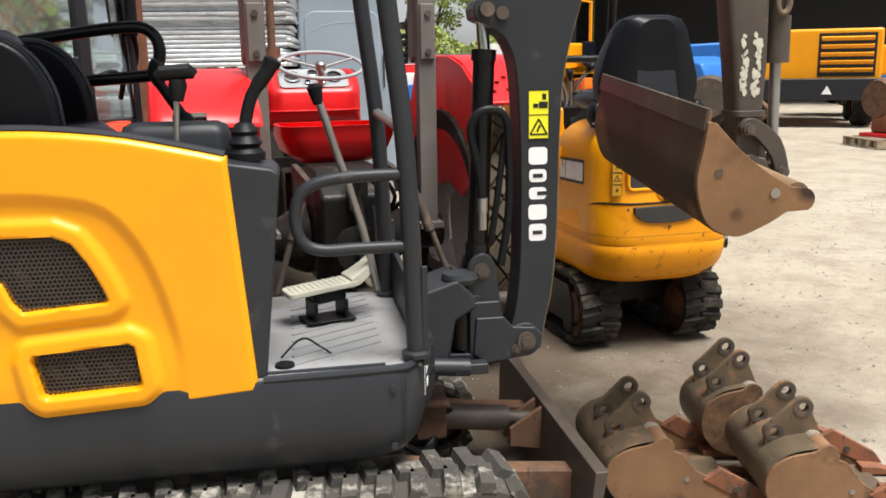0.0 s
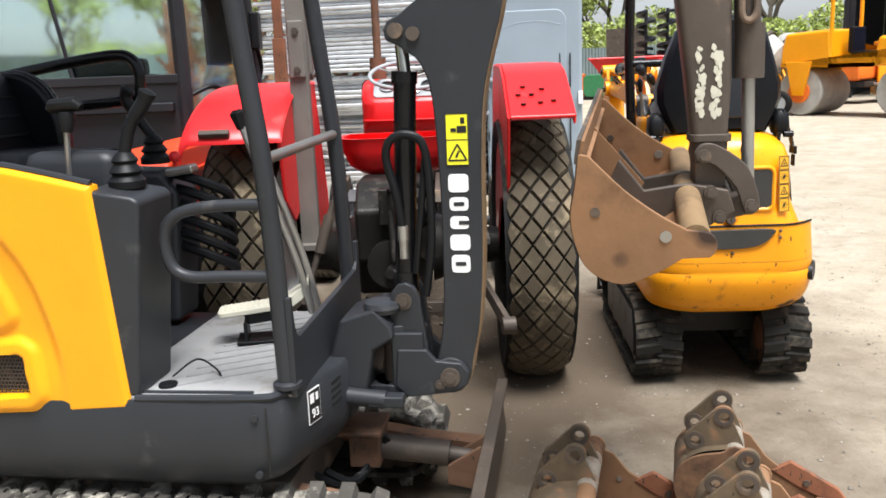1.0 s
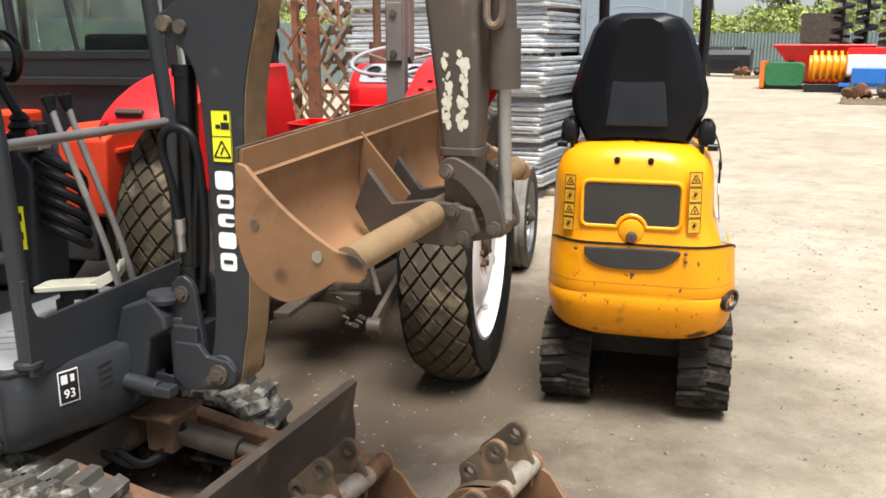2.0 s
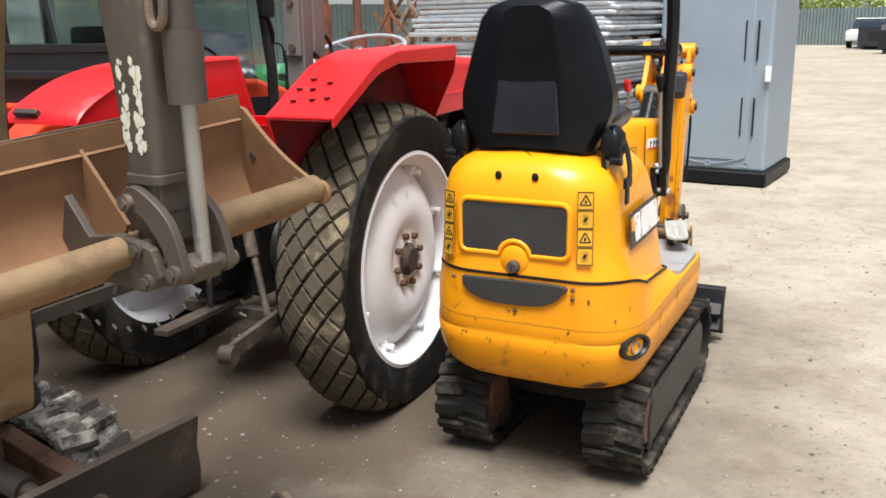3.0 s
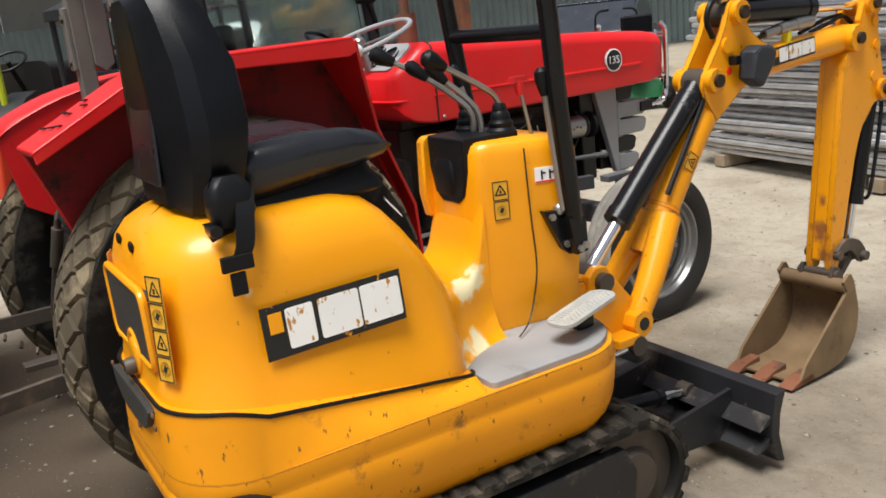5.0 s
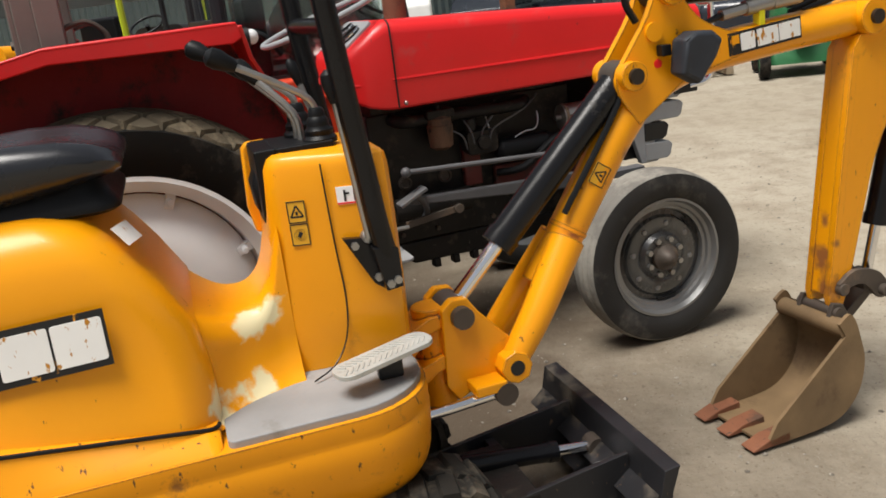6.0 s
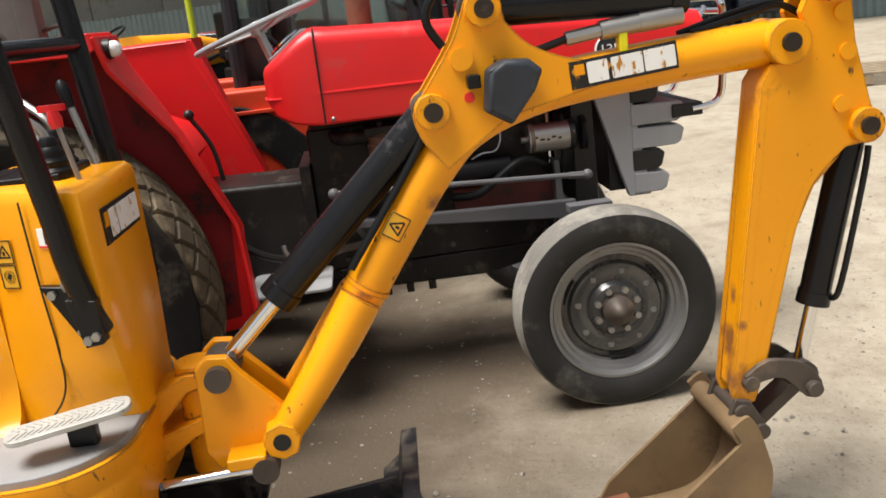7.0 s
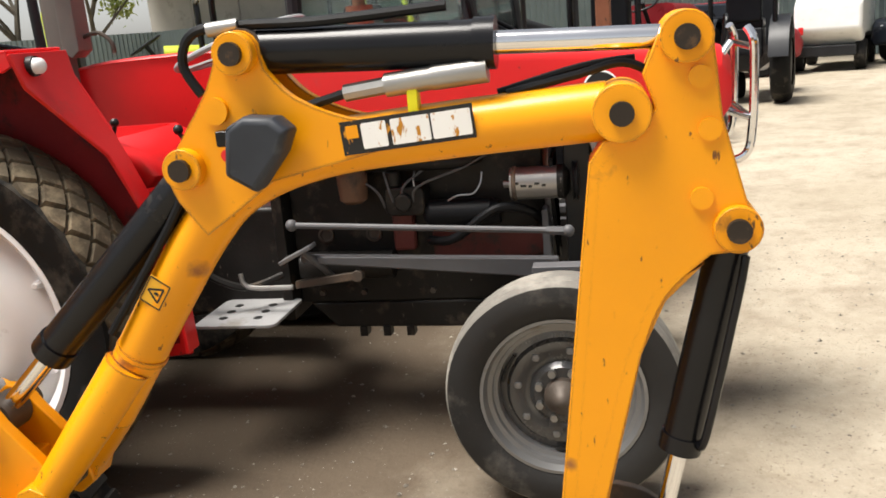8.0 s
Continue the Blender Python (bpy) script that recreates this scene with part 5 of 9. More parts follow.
def red_tractor():
    tr = thing("vintage_tractor", T, "vintage red farm tractor with white rear wheels and turf tyres", "tractor")
    for s in (1, -1):
        rear_wheel(tr, 0.655 * s, s)
        front_wheel(tr, 0.64 * s, s)
    fender(tr, 1)
    round_fender(tr)
    # transmission, axle and engine
    part("rear_axle", Geo().lathe([(0.17, -0.18), (0.15, -0.24), (0.10, -0.32), (0.085, -0.5), (0.085, 0.5), (0.10, 0.32), (0.15, 0.24), (0.17, 0.18)], (0, 0, 0.595), "x", 24), M_ENG, tr)
    part("transmission", Geo().prism([(-0.22, 0.42), (-0.24, 0.80), (0.05, 0.90), (0.3, 0.86), (0.95, 0.84), (0.95, 0.45), (0.3, 0.42)], -0.17, 0.17), M_ENG, tr, "oily grey gearbox", bevel=0.02, segments=3)
    part("gearbox_flange", Geo().prism([(0.50, 0.43), (0.53, 0.43), (0.53, 0.86), (0.50, 0.86)], -0.2, 0.2).prism([(0.93, 0.42), (0.97, 0.42), (0.97, 0.90), (0.93, 0.90)], -0.2, 0.2), M_ENG, tr, bevel=0.004)
    part("engine_block", Geo().prism([(0.97, 0.46), (1.9, 0.46), (1.9, 1.02), (0.97, 1.02)], -0.14, 0.12), M_ENG, tr, "oily dark engine block", bevel=0.01)
    part("block_side_cover", Geo().prism([(1.50, 0.625), (1.90, 0.625), (1.90, 0.725), (1.50, 0.725)], 0.12, 0.15), M_ENGR, tr, "grimy red side cover", bevel=0.008)
    part("block_rib", Geo().prism([(1.36, 0.66), (1.44, 0.66), (1.44, 0.86), (1.36, 0.86)], 0.12, 0.16), M_ENGR, tr, "flaking red cast rib", bevel=0.01)
    for yy in (1.06, 1.22, 1.48, 1.86):
        for zz in (0.50, 0.60):
            part("block_bolt", Geo().cyl((0.12, yy, zz), (0.135, yy, zz), 0.011, n=6), M_BROWN, tr)
    part("core_plug", Geo().lathe([(0.03, 0.0), (0.03, 0.012), (0.022, 0.014), (0.018, 0.006), (0.001, 0.004)], (0.12, 1.28, 0.72), "x", 18), M_BROWN, tr)
    part("core_plug", Geo().lathe([(0.03, 0.0), (0.03, 0.012), (0.022, 0.014), (0.018, 0.006), (0.001, 0.004)], (0.12, 1.10, 0.72), "x", 18), M_BROWN, tr)
    part("inlet_manifold", Geo().tube(curve([(0.12, 1.08, 0.99), (0.19, 1.12, 0.98), (0.20, 1.35, 0.98), (0.20, 1.6, 0.975), (0.13, 1.68, 0.98)], 5), 0.026, 12), M_ENG, tr)
    for k in range(4):
        part("injector_pipe", Geo().tube(curve([(0.22, 1.36 + 0.035 * k, 0.83), (0.235, 1.33 + 0.05 * k, 0.90), (0.20, 1.22 + 0.14 * k, 0.955), (0.13, 1.14 + 0.2 * k, 1.0)], 5), 0.0045, 6), M_GREYP, tr)
    part("heater_hose", Geo().tube(curve([(0.18, 1.50, 0.70), (0.25, 1.60, 0.72), (0.26, 1.75, 0.82), (0.2, 1.86, 0.79), (0.12, 1.90, 0.72)], 6), 0.016, 10), M_BLACK, tr)
    part("fan_belt", Geo().tube([(0.22, 1.935, 0.965), (0.05, 1.935, 0.98), (0.0, 1.935, 0.62), (0.06, 1.935, 0.60), (0.22, 1.935, 0.835), (0.225, 1.935, 0.965)], 0.008, 6), M_BLACK, tr)
    part("belt_bracket", Geo().prism([(1.895, 0.60), (1.925, 0.60), (1.915, 0.80), (1.895, 0.80)], 0.14, 0.22), M_GREYP, tr, bevel=0.004)
    part("oil_sump", Geo().prism([(1.0, 0.46), (1.9, 0.46), (1.88, 0.40), (1.6, 0.355), (1.1, 0.36)], -0.12, 0.12), M_ENG, tr, bevel=0.012)
    for k in range(3):
        part("sump_lug", Geo().box((0.10, 1.2 + 0.09 * k, 0.345), (0.05, 0.03, 0.04)), M_ENG, tr, bevel=0.004)
    part("cylinder_head", Geo().box((0.0, 1.42, 1.03), (0.22, 0.85, 0.1)), M_ENG, tr, bevel=0.01)
    part("starter_motor", Geo().cyl((0.18, 1.02, 0.62), (0.18, 1.36, 0.62), 0.05, n=20), M_ENG, tr)
    part("fuel_pump", Geo().prism(round_rect(1.36, 1.50, 0.80, 0.90, 0.025, 4), 0.13, 0.23).cyl((0.20, 1.39, 0.90), (0.20, 1.39, 0.955), 0.026).cyl((0.23, 1.43, 0.85), (0.255, 1.43, 0.85), 0.03), M_ENG, tr, bevel=0.008)
    fil = part("oil_filter", Geo().lathe([(0.001, -0.07), (0.03, -0.068), (0.048, -0.055), (0.052, -0.01), (0.054, 0.03), (0.05, 0.035), (0.05, 0.06), (0.03, 0.075)], (0.22, 1.25, 0.92), "z", 22), M_RUST, tr, "brown oil filter bowl")
    part("filter_head", Geo().box((0.19, 1.25, 1.0), (0.13, 0.12, 0.035)).cyl((0.22, 1.25, 1.01), (0.22, 1.25, 1.035), 0.015, n=6), M_ENG, fil, bevel=0.006)
    alt = part("dynamo", Geo().cyl((0.22, 1.80, 0.893), (0.22, 1.96, 0.893), 0.054, n=28), M_STEEL, tr, "grey dynamo body with smudged print")
    part("dynamo_band", Geo().lathe([(0.055, 0.0), (0.058, 0.003), (0.058, 0.012), (0.055, 0.015)], (0.22, 1.806, 0.893), "y", 28, cap=False), M_BROWN, alt)
    part("dynamo_end", Geo().lathe([(0.056, 0.0), (0.058, 0.02), (0.04, 0.035), (0.015, 0.04)], (0.22, 1.955, 0.893), "y", 28), M_ENG, alt)
    part("dynamo_terminal", Geo().cyl((0.22, 1.775, 0.893), (0.22, 1.80, 0.893), 0.012, n=10), M_STEEL, alt)
    for k, (zz, ln) in enumerate(((0.018, 0.012), (0.0, 0.02), (-0.004, 0.012), (0.012, 0.016), (0.0, 0.014))):
        part("dynamo_print", Geo().box((0.275 - 0.003, 1.825 + 0.022 * k, 0.893 + zz * 0.5), (0.004, ln, 0.008)), M_INK, alt)
    part("fan_pulley", Geo().lathe([(0.02, 0.0), (0.066, 0.004), (0.056, 0.012), (0.066, 0.022), (0.02, 0.026)], (0.22, 2.0, 0.893), "y", 26), M_INK, alt)
    part("coil", Geo().lathe([(0.02, -0.02), (0.046, 0.0), (0.05, 0.01), (0.05, 0.215), (0.042, 0.225), (0.04, 0.245), (0.02, 0.25)], (0.2, 1.51, 0.797), "y", 24), M_BLACK, tr, "black starter cylinder")
    part("radiator", Geo().box((0, 2.02, 0.86), (0.42, 0.09, 0.5)), M_INK, tr, bevel=0.008)
    part("engine_wiring", Geo().tube(curve([(0.17, 1.47, 0.97), (0.215, 1.465, 0.92), (0.21, 1.478, 0.86), (0.19, 1.50, 0.83)], 5), 0.0028, 6), M_GALV, tr)
    part("engine_wiring", Geo().tube(curve([(0.22, 1.58, 0.845), (0.235, 1.62, 0.865), (0.23, 1.67, 0.868), (0.215, 1.695, 0.90), (0.2, 1.70, 0.935)], 5), 0.0032, 6), M_GALV, tr)
    # steering rods, radius arm, front axle
    part("drag_link", Geo().cyl((0.325, 1.05, 0.805), (0.345, 1.99, 0.755), 0.0105, n=10).ball((0.345, 1.99, 0.755), 0.02).ball((0.325, 1.05, 0.805), 0.021).cyl((0.345, 1.92, 0.7585), (0.345, 1.975, 0.7555), 0.014, n=6), M_GREYP, tr)
    part("radius_arm", Geo().prism([(1.06, 0.665), (1.06, 0.69), (1.95, 0.655), (1.95, 0.585)], 0.27, 0.31).prism([(1.06, 0.665), (1.06, 0.69), (1.95, 0.655), (1.95, 0.585)], -0.31, -0.27), M_GREYP, tr, bevel=0.006)
    part("front_axle", Geo().prism([(-0.48, 0.42), (-0.4, 0.50), (0.4, 0.50), (0.48, 0.42), (0.4, 0.42), (0.2, 0.40), (-0.2, 0.40), (-0.4, 0.42)], 1.95, 2.03, "y"), M_GREYP, tr, bevel=0.008)
    for s in (-1, 1):
        part("stub_axle", Geo().cyl((0.45 * s, 1.99, 0.34), (0.45 * s, 1.99, 0.66), 0.03).cyl((0.45 * s, 1.99, 0.357), (0.55 * s, 1.99, 0.357), 0.035).box((0.45 * s, 1.96, 0.66), (0.06, 0.16, 0.03)), M_GREYP, tr, bevel=0.004)
        step = part("footstep", Geo().prism(round_rect(0.17 * s if s > 0 else -0.47, 0.47 if s > 0 else -0.17, 0.70, 1.0, 0.03, 4), 0.485, 0.497, "z").prism([(0.80, 0.44), (0.86, 0.44), (0.90, 0.487), (0.76, 0.487)], 0.19 * s, 0.21 * s), M_DECK, tr, "worn steel footplate with round holes", bevel=0.003)
        for k in range(6):
            part("plate_hole", Geo().cyl(((0.25 + 0.07 * (k % 3)) * s, 0.78 + 0.13 * (k // 3), 0.4965), ((0.25 + 0.07 * (k % 3)) * s, 0.78 + 0.13 * (k // 3), 0.4985), 0.016, n=12), M_INK, step)
        part("brake_pedal", Geo().box((0.33 * s, 1.06, 0.705), (0.07, 0.13, 0.014), (25, 0, 0)).tube(curve([(0.33 * s, 1.08, 0.71), (0.30 * s, 1.12, 0.66), (0.24 * s, 1.14, 0.60), (0.17 * s, 1.12, 0.58)], 4), 0.013, 8), M_GREYP, tr, "worn grey brake pedal", bevel=0.003)
        part("linkage_bar", Geo().prism([(1.03, 0.572), (1.26, 0.60), (1.275, 0.614), (1.26, 0.628), (1.03, 0.60)], 0.30 * s - 0.009, 0.30 * s + 0.009).cyl((0.28 * s, 1.26, 0.614), (0.32 * s, 1.26, 0.614), 0.02), M_BROWN, tr, bevel=0.003)
        part("pull_rod", Geo().tube(curve([(0.33 * s, 0.84, 0.64), (0.335 * s, 0.85, 0.605), (0.335 * s, 0.89, 0.588), (0.33 * s, 1.03, 0.586)], 5), 0.009, 8), M_STEEL, tr)
        part("pedal_lever", Geo().tube(curve([(0.22 * s, 0.95, 0.60), (0.3 * s, 0.85, 0.58), (0.33 * s, 0.75, 0.62), (0.34 * s, 0.68, 0.68)], 4), 0.014, 8).box((0.34 * s, 0.665, 0.69), (0.07, 0.03, 0.06)), M_ENG, tr)
    # bonnet
    def sec(y, w, zb, zt, r):
        return [(x, y, z) for x, z in round_rect(-w, w, zb, zt, [r, r, 0.012, 0.012], 6)]
    bon = part("bonnet", Geo().loft([sec(0.862, 0.20, 1.16, 1.262, 0.03), sec(0.872, 0.235, 1.14, 1.278, 0.035), sec(0.90, 0.26, 1.10, 1.298, 0.04), sec(0.95, 0.272, 1.072, 1.335, 0.045), sec(1.0, 0.275, 1.06, 1.372, 0.05), sec(1.045, 0.275, 1.055, 1.396, 0.055), sec(1.10, 0.275, 1.055, 1.39, 0.055), sec(1.6, 0.27, 1.055, 1.365, 0.055), sec(2.1, 0.265, 1.055, 1.335, 0.055), sec(2.38, 0.26, 1.06, 1.31, 0.06), sec(2.47, 0.25, 1.075, 1.295, 0.07), sec(2.50, 0.22, 1.11, 1.26, 0.07)]), M_RED, tr, "bright red pressed-steel bonnet", angle=40)
    for s in (-1, 1):
        part("bonnet_crease", Geo().tube([(0.273 * s, 1.05, 1.17), (0.271 * s, 1.6, 1.165), (0.266 * s, 2.3, 1.16)], 0.006, 6), M_RED, bon)
        part("bonnet_seam", Geo().tube(curve([(0.276 * s, 1.06, 1.06), (0.277 * s, 1.06, 1.35), (0.23 * s, 1.06, 1.393)], 5), 0.0035, 6), M_INK, bon)
        part("bonnet_screw", Geo().ball((0.275 * s, 1.09, 1.075), 0.009), M_STEEL, bon)
        badge = part("bonnet_badge", Geo().lathe([(0.055, 0), (0.055, s * 0.008), (0.05, s * 0.010), (0.002, s * 0.010)], (0.266 * s, 2.11, 1.195), "x", 30), M_INK, bon, "round black badge with white figures")
        part("badge_ring", Geo().lathe([(0.055, 0), (0.055, s * 0.010), (0.050, s * 0.0115), (0.0485, s * 0.009)], (0.266 * s, 2.11, 1.195), "x", 30, cap=False), M_PRINT, badge)
        words("badge_figures", "135", 0.052, M_PRINT, badge, pose(0.277 * s, 2.11, 1.195, 90, 0, 90 * s))
    bon.location.x = 0.05
    # nose and grille
    nose = part("nose_core", Geo().box((0, 2.2, 0.86), (0.36, 0.16, 0.44)), M_INK, tr)
    for s in (-1, 1):
        part("grille_frame", Geo().prism([(2.05, 1.06), (2.2, 1.06), (2.27, 0.62), (2.18, 0.62)], 0.2 * s, 0.235 * s), M_GRILL, nose, "grey grille side frame", bevel=0.006)
    for z, d, mm in ((1.02, 0.0, M_INK), (0.932, 0.095, M_GRILL), (0.842, 0.09, M_GRILL), (0.757, 0.01, M_INK), (0.668, 0.025, M_GRILL)):
        part("grille_bar", Geo().prism([(2.2, z - 0.04), (2.285 + d, z - 0.04), (2.305 + d, z - 0.028), (2.318 + d, z + 0.02), (2.30 + d, z + 0.036), (2.2, z + 0.041)], -0.24, 0.24), mm, nose, bevel=0.006)
    guard = Geo()
    for xx in (-0.24, 0.24):
        guard.tube(curve([(xx, 2.44, 0.93), (xx, 2.54, 0.95), (xx, 2.565, 1.05), (xx, 2.57, 1.25), (xx, 2.565, 1.31), (xx * 0.93, 2.55, 1.34)], 5), 0.014, 10)
    guard.cyl((-0.24, 2.565, 1.28), (0.24, 2.565, 1.28), 0.012).cyl((-0.24, 2.565, 1.06), (0.24, 2.565, 1.06), 0.012).tube(curve([(0.24, 2.50, 1.30), (0.27, 2.46, 1.24), (0.27, 2.46, 1.12), (0.24, 2.55, 1.07)], 5), 0.011, 8)
    part("front_guard", guard, M_CHROME, tr, "bright tubular front guard")
    part("guard_mount", Geo().box((0, 2.42, 0.93), (0.5, 0.12, 0.05)), M_INK, tr, bevel=0.005)
    # dash, steering wheel, seat
    dash = part("dash_panel", Geo().prism(round_rect(-0.20, 0.20, -0.085, 0.085, [0.05, 0.05, 0.03, 0.03], 5), -0.006, 0.008, "z").turn(pose(0, 0.955, 1.341, 36, 0, 0)), M_GRILL, tr, "pale grey instrument panel", bevel=0.003)
    for xx, yy, rr in ((-0.12, 0.0, 0.045), (0.12, 0.0, 0.045), (0.0, 0.03, 0.03), (-0.04, -0.05, 0.016), (0.05, -0.05, 0.016)):
        ga = part("gauge", Geo().lathe([(rr, 0.006), (rr, 0.02), (rr * 0.86, 0.022), (rr * 0.84, 0.014), (0.001, 0.014)], (xx, yy, 0), "z", 20).turn(pose(0, 0.955, 1.341, 36, 0, 0)), M_INK, dash)
        part("gauge_ring", Geo().lathe([(rr * 1.02, 0.016), (rr * 1.02, 0.0225), (rr * 0.86, 0.0235), (rr * 0.86, 0.018)], (xx, yy, 0), "z", 20, cap=False).turn(pose(0, 0.955, 1.341, 36, 0, 0)), M_CHROME, ga)
    dash.location.x = 0.05
    part("bonnet_lip", Geo().tube(curve([(-0.262, 0.92, 1.165), (-0.235, 0.868, 1.165), (-0.12, 0.856, 1.165), (0.12, 0.856, 1.165), (0.235, 0.868, 1.165), (0.262, 0.92, 1.165)], 5), 0.006, 8), M_RED, bon)
    sw = part("steering_wheel", Geo().lathe([(0.24 + 0.012 * math.cos(a), 0.011 * math.sin(a)) for a in (2 * math.pi * k / 10 for k in range(11))], (0, 0, 0), "z", 40, cap=False).turn(pose(0.08, 0.85, 1.42, 18, 0, 0)), M_GRILL, tr, "thin grey steering wheel")
    sp = Geo()
    for k in range(3):
        a = 2 * math.pi * k / 3 + 0.5
        sp.cyl((0, 0, -0.02), (0.24 * math.cos(a), 0.24 * math.sin(a), 0), 0.007, n=8)
    part("wheel_spider", sp.lathe([(0.03, -0.03), (0.03, 0.01), (0.02, 0.02), (0.001, 0.02)], (0, 0, 0), "z", 16).cyl((0, 0, -0.13), (0, 0, -0.02), 0.018).turn(pose(0.08, 0.85, 1.42, 18, 0, 0)), M_STEEL, sw)
    def pan(z, w, ya, yb, r):
        return [(x, y, z) for x, y in round_rect(-w, w, ya, yb, [0.07, 0.07, r, r], 6)]
    rings = [pan(0.93, 0.13, 0.06, 0.34, 0.08), pan(0.945, 0.19, 0.0, 0.40, 0.10), pan(0.99, 0.25, -0.06, 0.44, 0.12), pan(1.07, 0.28, -0.085, 0.40, 0.12), pan(1.118, 0.287, -0.09, 0.30, 0.12), pan(1.13, 0.293, -0.097, 0.28, 0.12), pan(1.13, 0.275, -0.078, 0.26, 0.11), pan(1.06, 0.262, -0.065, 0.36, 0.11), pan(0.99, 0.235, -0.04, 0.41, 0.10), pan(0.965, 0.16, 0.02, 0.36, 0.08)]
    seat = part("pan_seat", Geo().loft(rings).turn(pose(0.025, 0.12, 0)), M_RED, tr, "pressed red steel pan seat", angle=50)
    part("seat_post", Geo().cyl((0.02, 0.28, 0.85), (0.02, 0.28, 0.94), 0.04), M_ENG, seat)
    part("gear_lever", Geo().tube(curve([(0.02, 0.62, 0.86), (0.03, 0.60, 1.0), (0.05, 0.54, 1.12)], 4), 0.009, 8).ball((0.05, 0.54, 1.13), 0.02), M_INK, tr)
    part("hydraulic_lever", Geo().cyl((0.25, 0.30, 0.9), (0.27, 0.42, 1.18), 0.008, n=8).ball((0.27, 0.42, 1.19), 0.016), M_INK, tr)
    # exhaust
    ex = part("exhaust_pipe", Geo().cyl((-0.14, 1.236, 1.30), (-0.14, 1.236, 1.52), 0.05, n=20).cyl((-0.14, 1.236, 1.52), (-0.14, 1.236, 2.1), 0.024, n=14), M_RUST, tr, "rust-brown upright exhaust")
    # roll frame
    for s in (-1, 1):
        po = part("roll_frame_post", Geo().box((0.39 * s, -0.17, 1.25), (0.085, 0.065, 1.22)), M_ROPS, tr, "brown-grey steel roll frame post", bevel=0.006)
        part("joint_plate", Geo().prism([(-0.14, 1.45), (-0.10, 1.42), (-0.06, 1.45), (-0.06, 1.72), (-0.14, 1.72)], 0.39 * s - 0.052, 0.39 * s + 0.052).box((0.39 * s, -0.21, 1.56), (0.07, 0.02, 0.25)), M_ROPS, po, bevel=0.006)
        for zz in (1.47, 1.64):
            part("bolt", Geo().cyl((0.39 * s, -0.23, zz), (0.39 * s, -0.20, zz), 0.016, n=6), M_BROWN, po)
        part("grab_handle", Geo().tube(curve([(0.39 * s, -0.10, 1.49), (0.39 * s, 0.0, 1.52), (0.39 * s, 0.06, 1.48), (0.39 * s, 0.07, 1.43)], 5), 0.009, 8), M_BROWN, po)
        part("post_foot", Geo().box((0.39 * s, -0.16, 0.66), (0.12, 0.18, 0.03)), M_ROPS, po, bevel=0.004)
    part("roll_frame_top", Geo().box((0, -0.17, 1.9), (0.84, 0.065, 0.08)), M_ROPS, tr, bevel=0.006)
    # rear linkage
    part("lift_housing", Geo().prism([(-0.34, 0.60), (-0.36, 0.84), (-0.2, 0.95), (0.1, 0.95), (0.1, 0.6)], -0.16, 0.16), M_ENG, tr, bevel=0.02, segments=3)
    part("pto_cover", Geo().cyl((0, -0.24, 0.60), (0, -0.40, 0.60), 0.11, n=20).cyl((0, -0.4, 0.58), (0, -0.5, 0.58), 0.022), M_ENG, tr)
    for s in (-1, 1):
        part("lower_link", Geo().prism([(-0.16, 0.44), (-0.15, 0.50), (-0.86, 0.475), (-0.90, 0.44), (-0.86, 0.415)], 0.40 * s - 0.012, 0.40 * s + 0.012).cyl((0.375 * s, -0.88, 0.443), (0.43 * s, -0.88, 0.443), 0.035, n=18).turn(Matrix.Translation((0.40 * s, -0.16, 0)) @ Matrix.Rotation(radians(6.8 * s), 4, "Z") @ Matrix.Translation((-0.40 * s, 0.16, 0))), M_BROWN, tr, "brown steel lower link arm", bevel=0.003)
        part("lift_arm", Geo().prism([(0.02, 0.90), (0.0, 0.96), (-0.42, 0.93), (-0.44, 0.88)], 0.22 * s - 0.014, 0.22 * s + 0.014), M_BROWN, tr, bevel=0.004)
        part("lift_rod", Geo().cyl((0.24 * s, -0.42, 0.90), (0.39 * s, -0.50, 0.46), 0.014).cyl((0.26 * s, -0.43, 0.84), (0.31 * s, -0.46, 0.68), 0.024), M_BROWN, tr)
        for k in range(9):
            q = k / 8
            c = Vector((0.12 * s + 0.26 * s * q, -0.30 - 0.4 * q, 0.42 - 0.10 * math.sin(math.pi * q)))
            part("chain_link", Geo().box(tuple(c), (0.032, 0.009, 0.014), (40 * (k % 2), 30, 20 * s)), M_BROWN, tr)
    part("drawbar", Geo().box((0.02, -0.42, 0.40), (0.07, 0.55, 0.025)).box((0.0, -0.25, 0.36), (0.44, 0.05, 0.05)), M_BROWN, tr, bevel=0.004)
    part("top_link_bracket", Geo().box((0, -0.37, 0.86), (0.09, 0.06, 0.16)).cyl((0, -0.37, 0.9), (0.02, -0.45, 0.62), 0.015).cyl((0.06, -0.42, 0.80), (0.08, -0.46, 0.44), 0.012), M_ENG, tr, bevel=0.006)
    g = Geo()
    for k in range(3):
        g.tube(curve([(0.10 - 0.05 * k, -0.36, 0.92), (0.12 - 0.05 * k, -0.45, 0.98 - 0.02 * k), (0.2 - 0.04 * k, -0.43, 0.84), (0.12, -0.35, 0.74)], 4), 0.010, 8)
    part("hose_loom", g, M_BLACK, tr)
    return tr


red_tractor()


# ---- charcoal and yellow mini excavator ----
NORTH = pose(1.175, 4.184, 0, 0, 0, 5.08) @ pose(-1.2, -4.1, 0)
V = NORTH @ pose(0, 2.563, 0, 0, 0, -79.0)


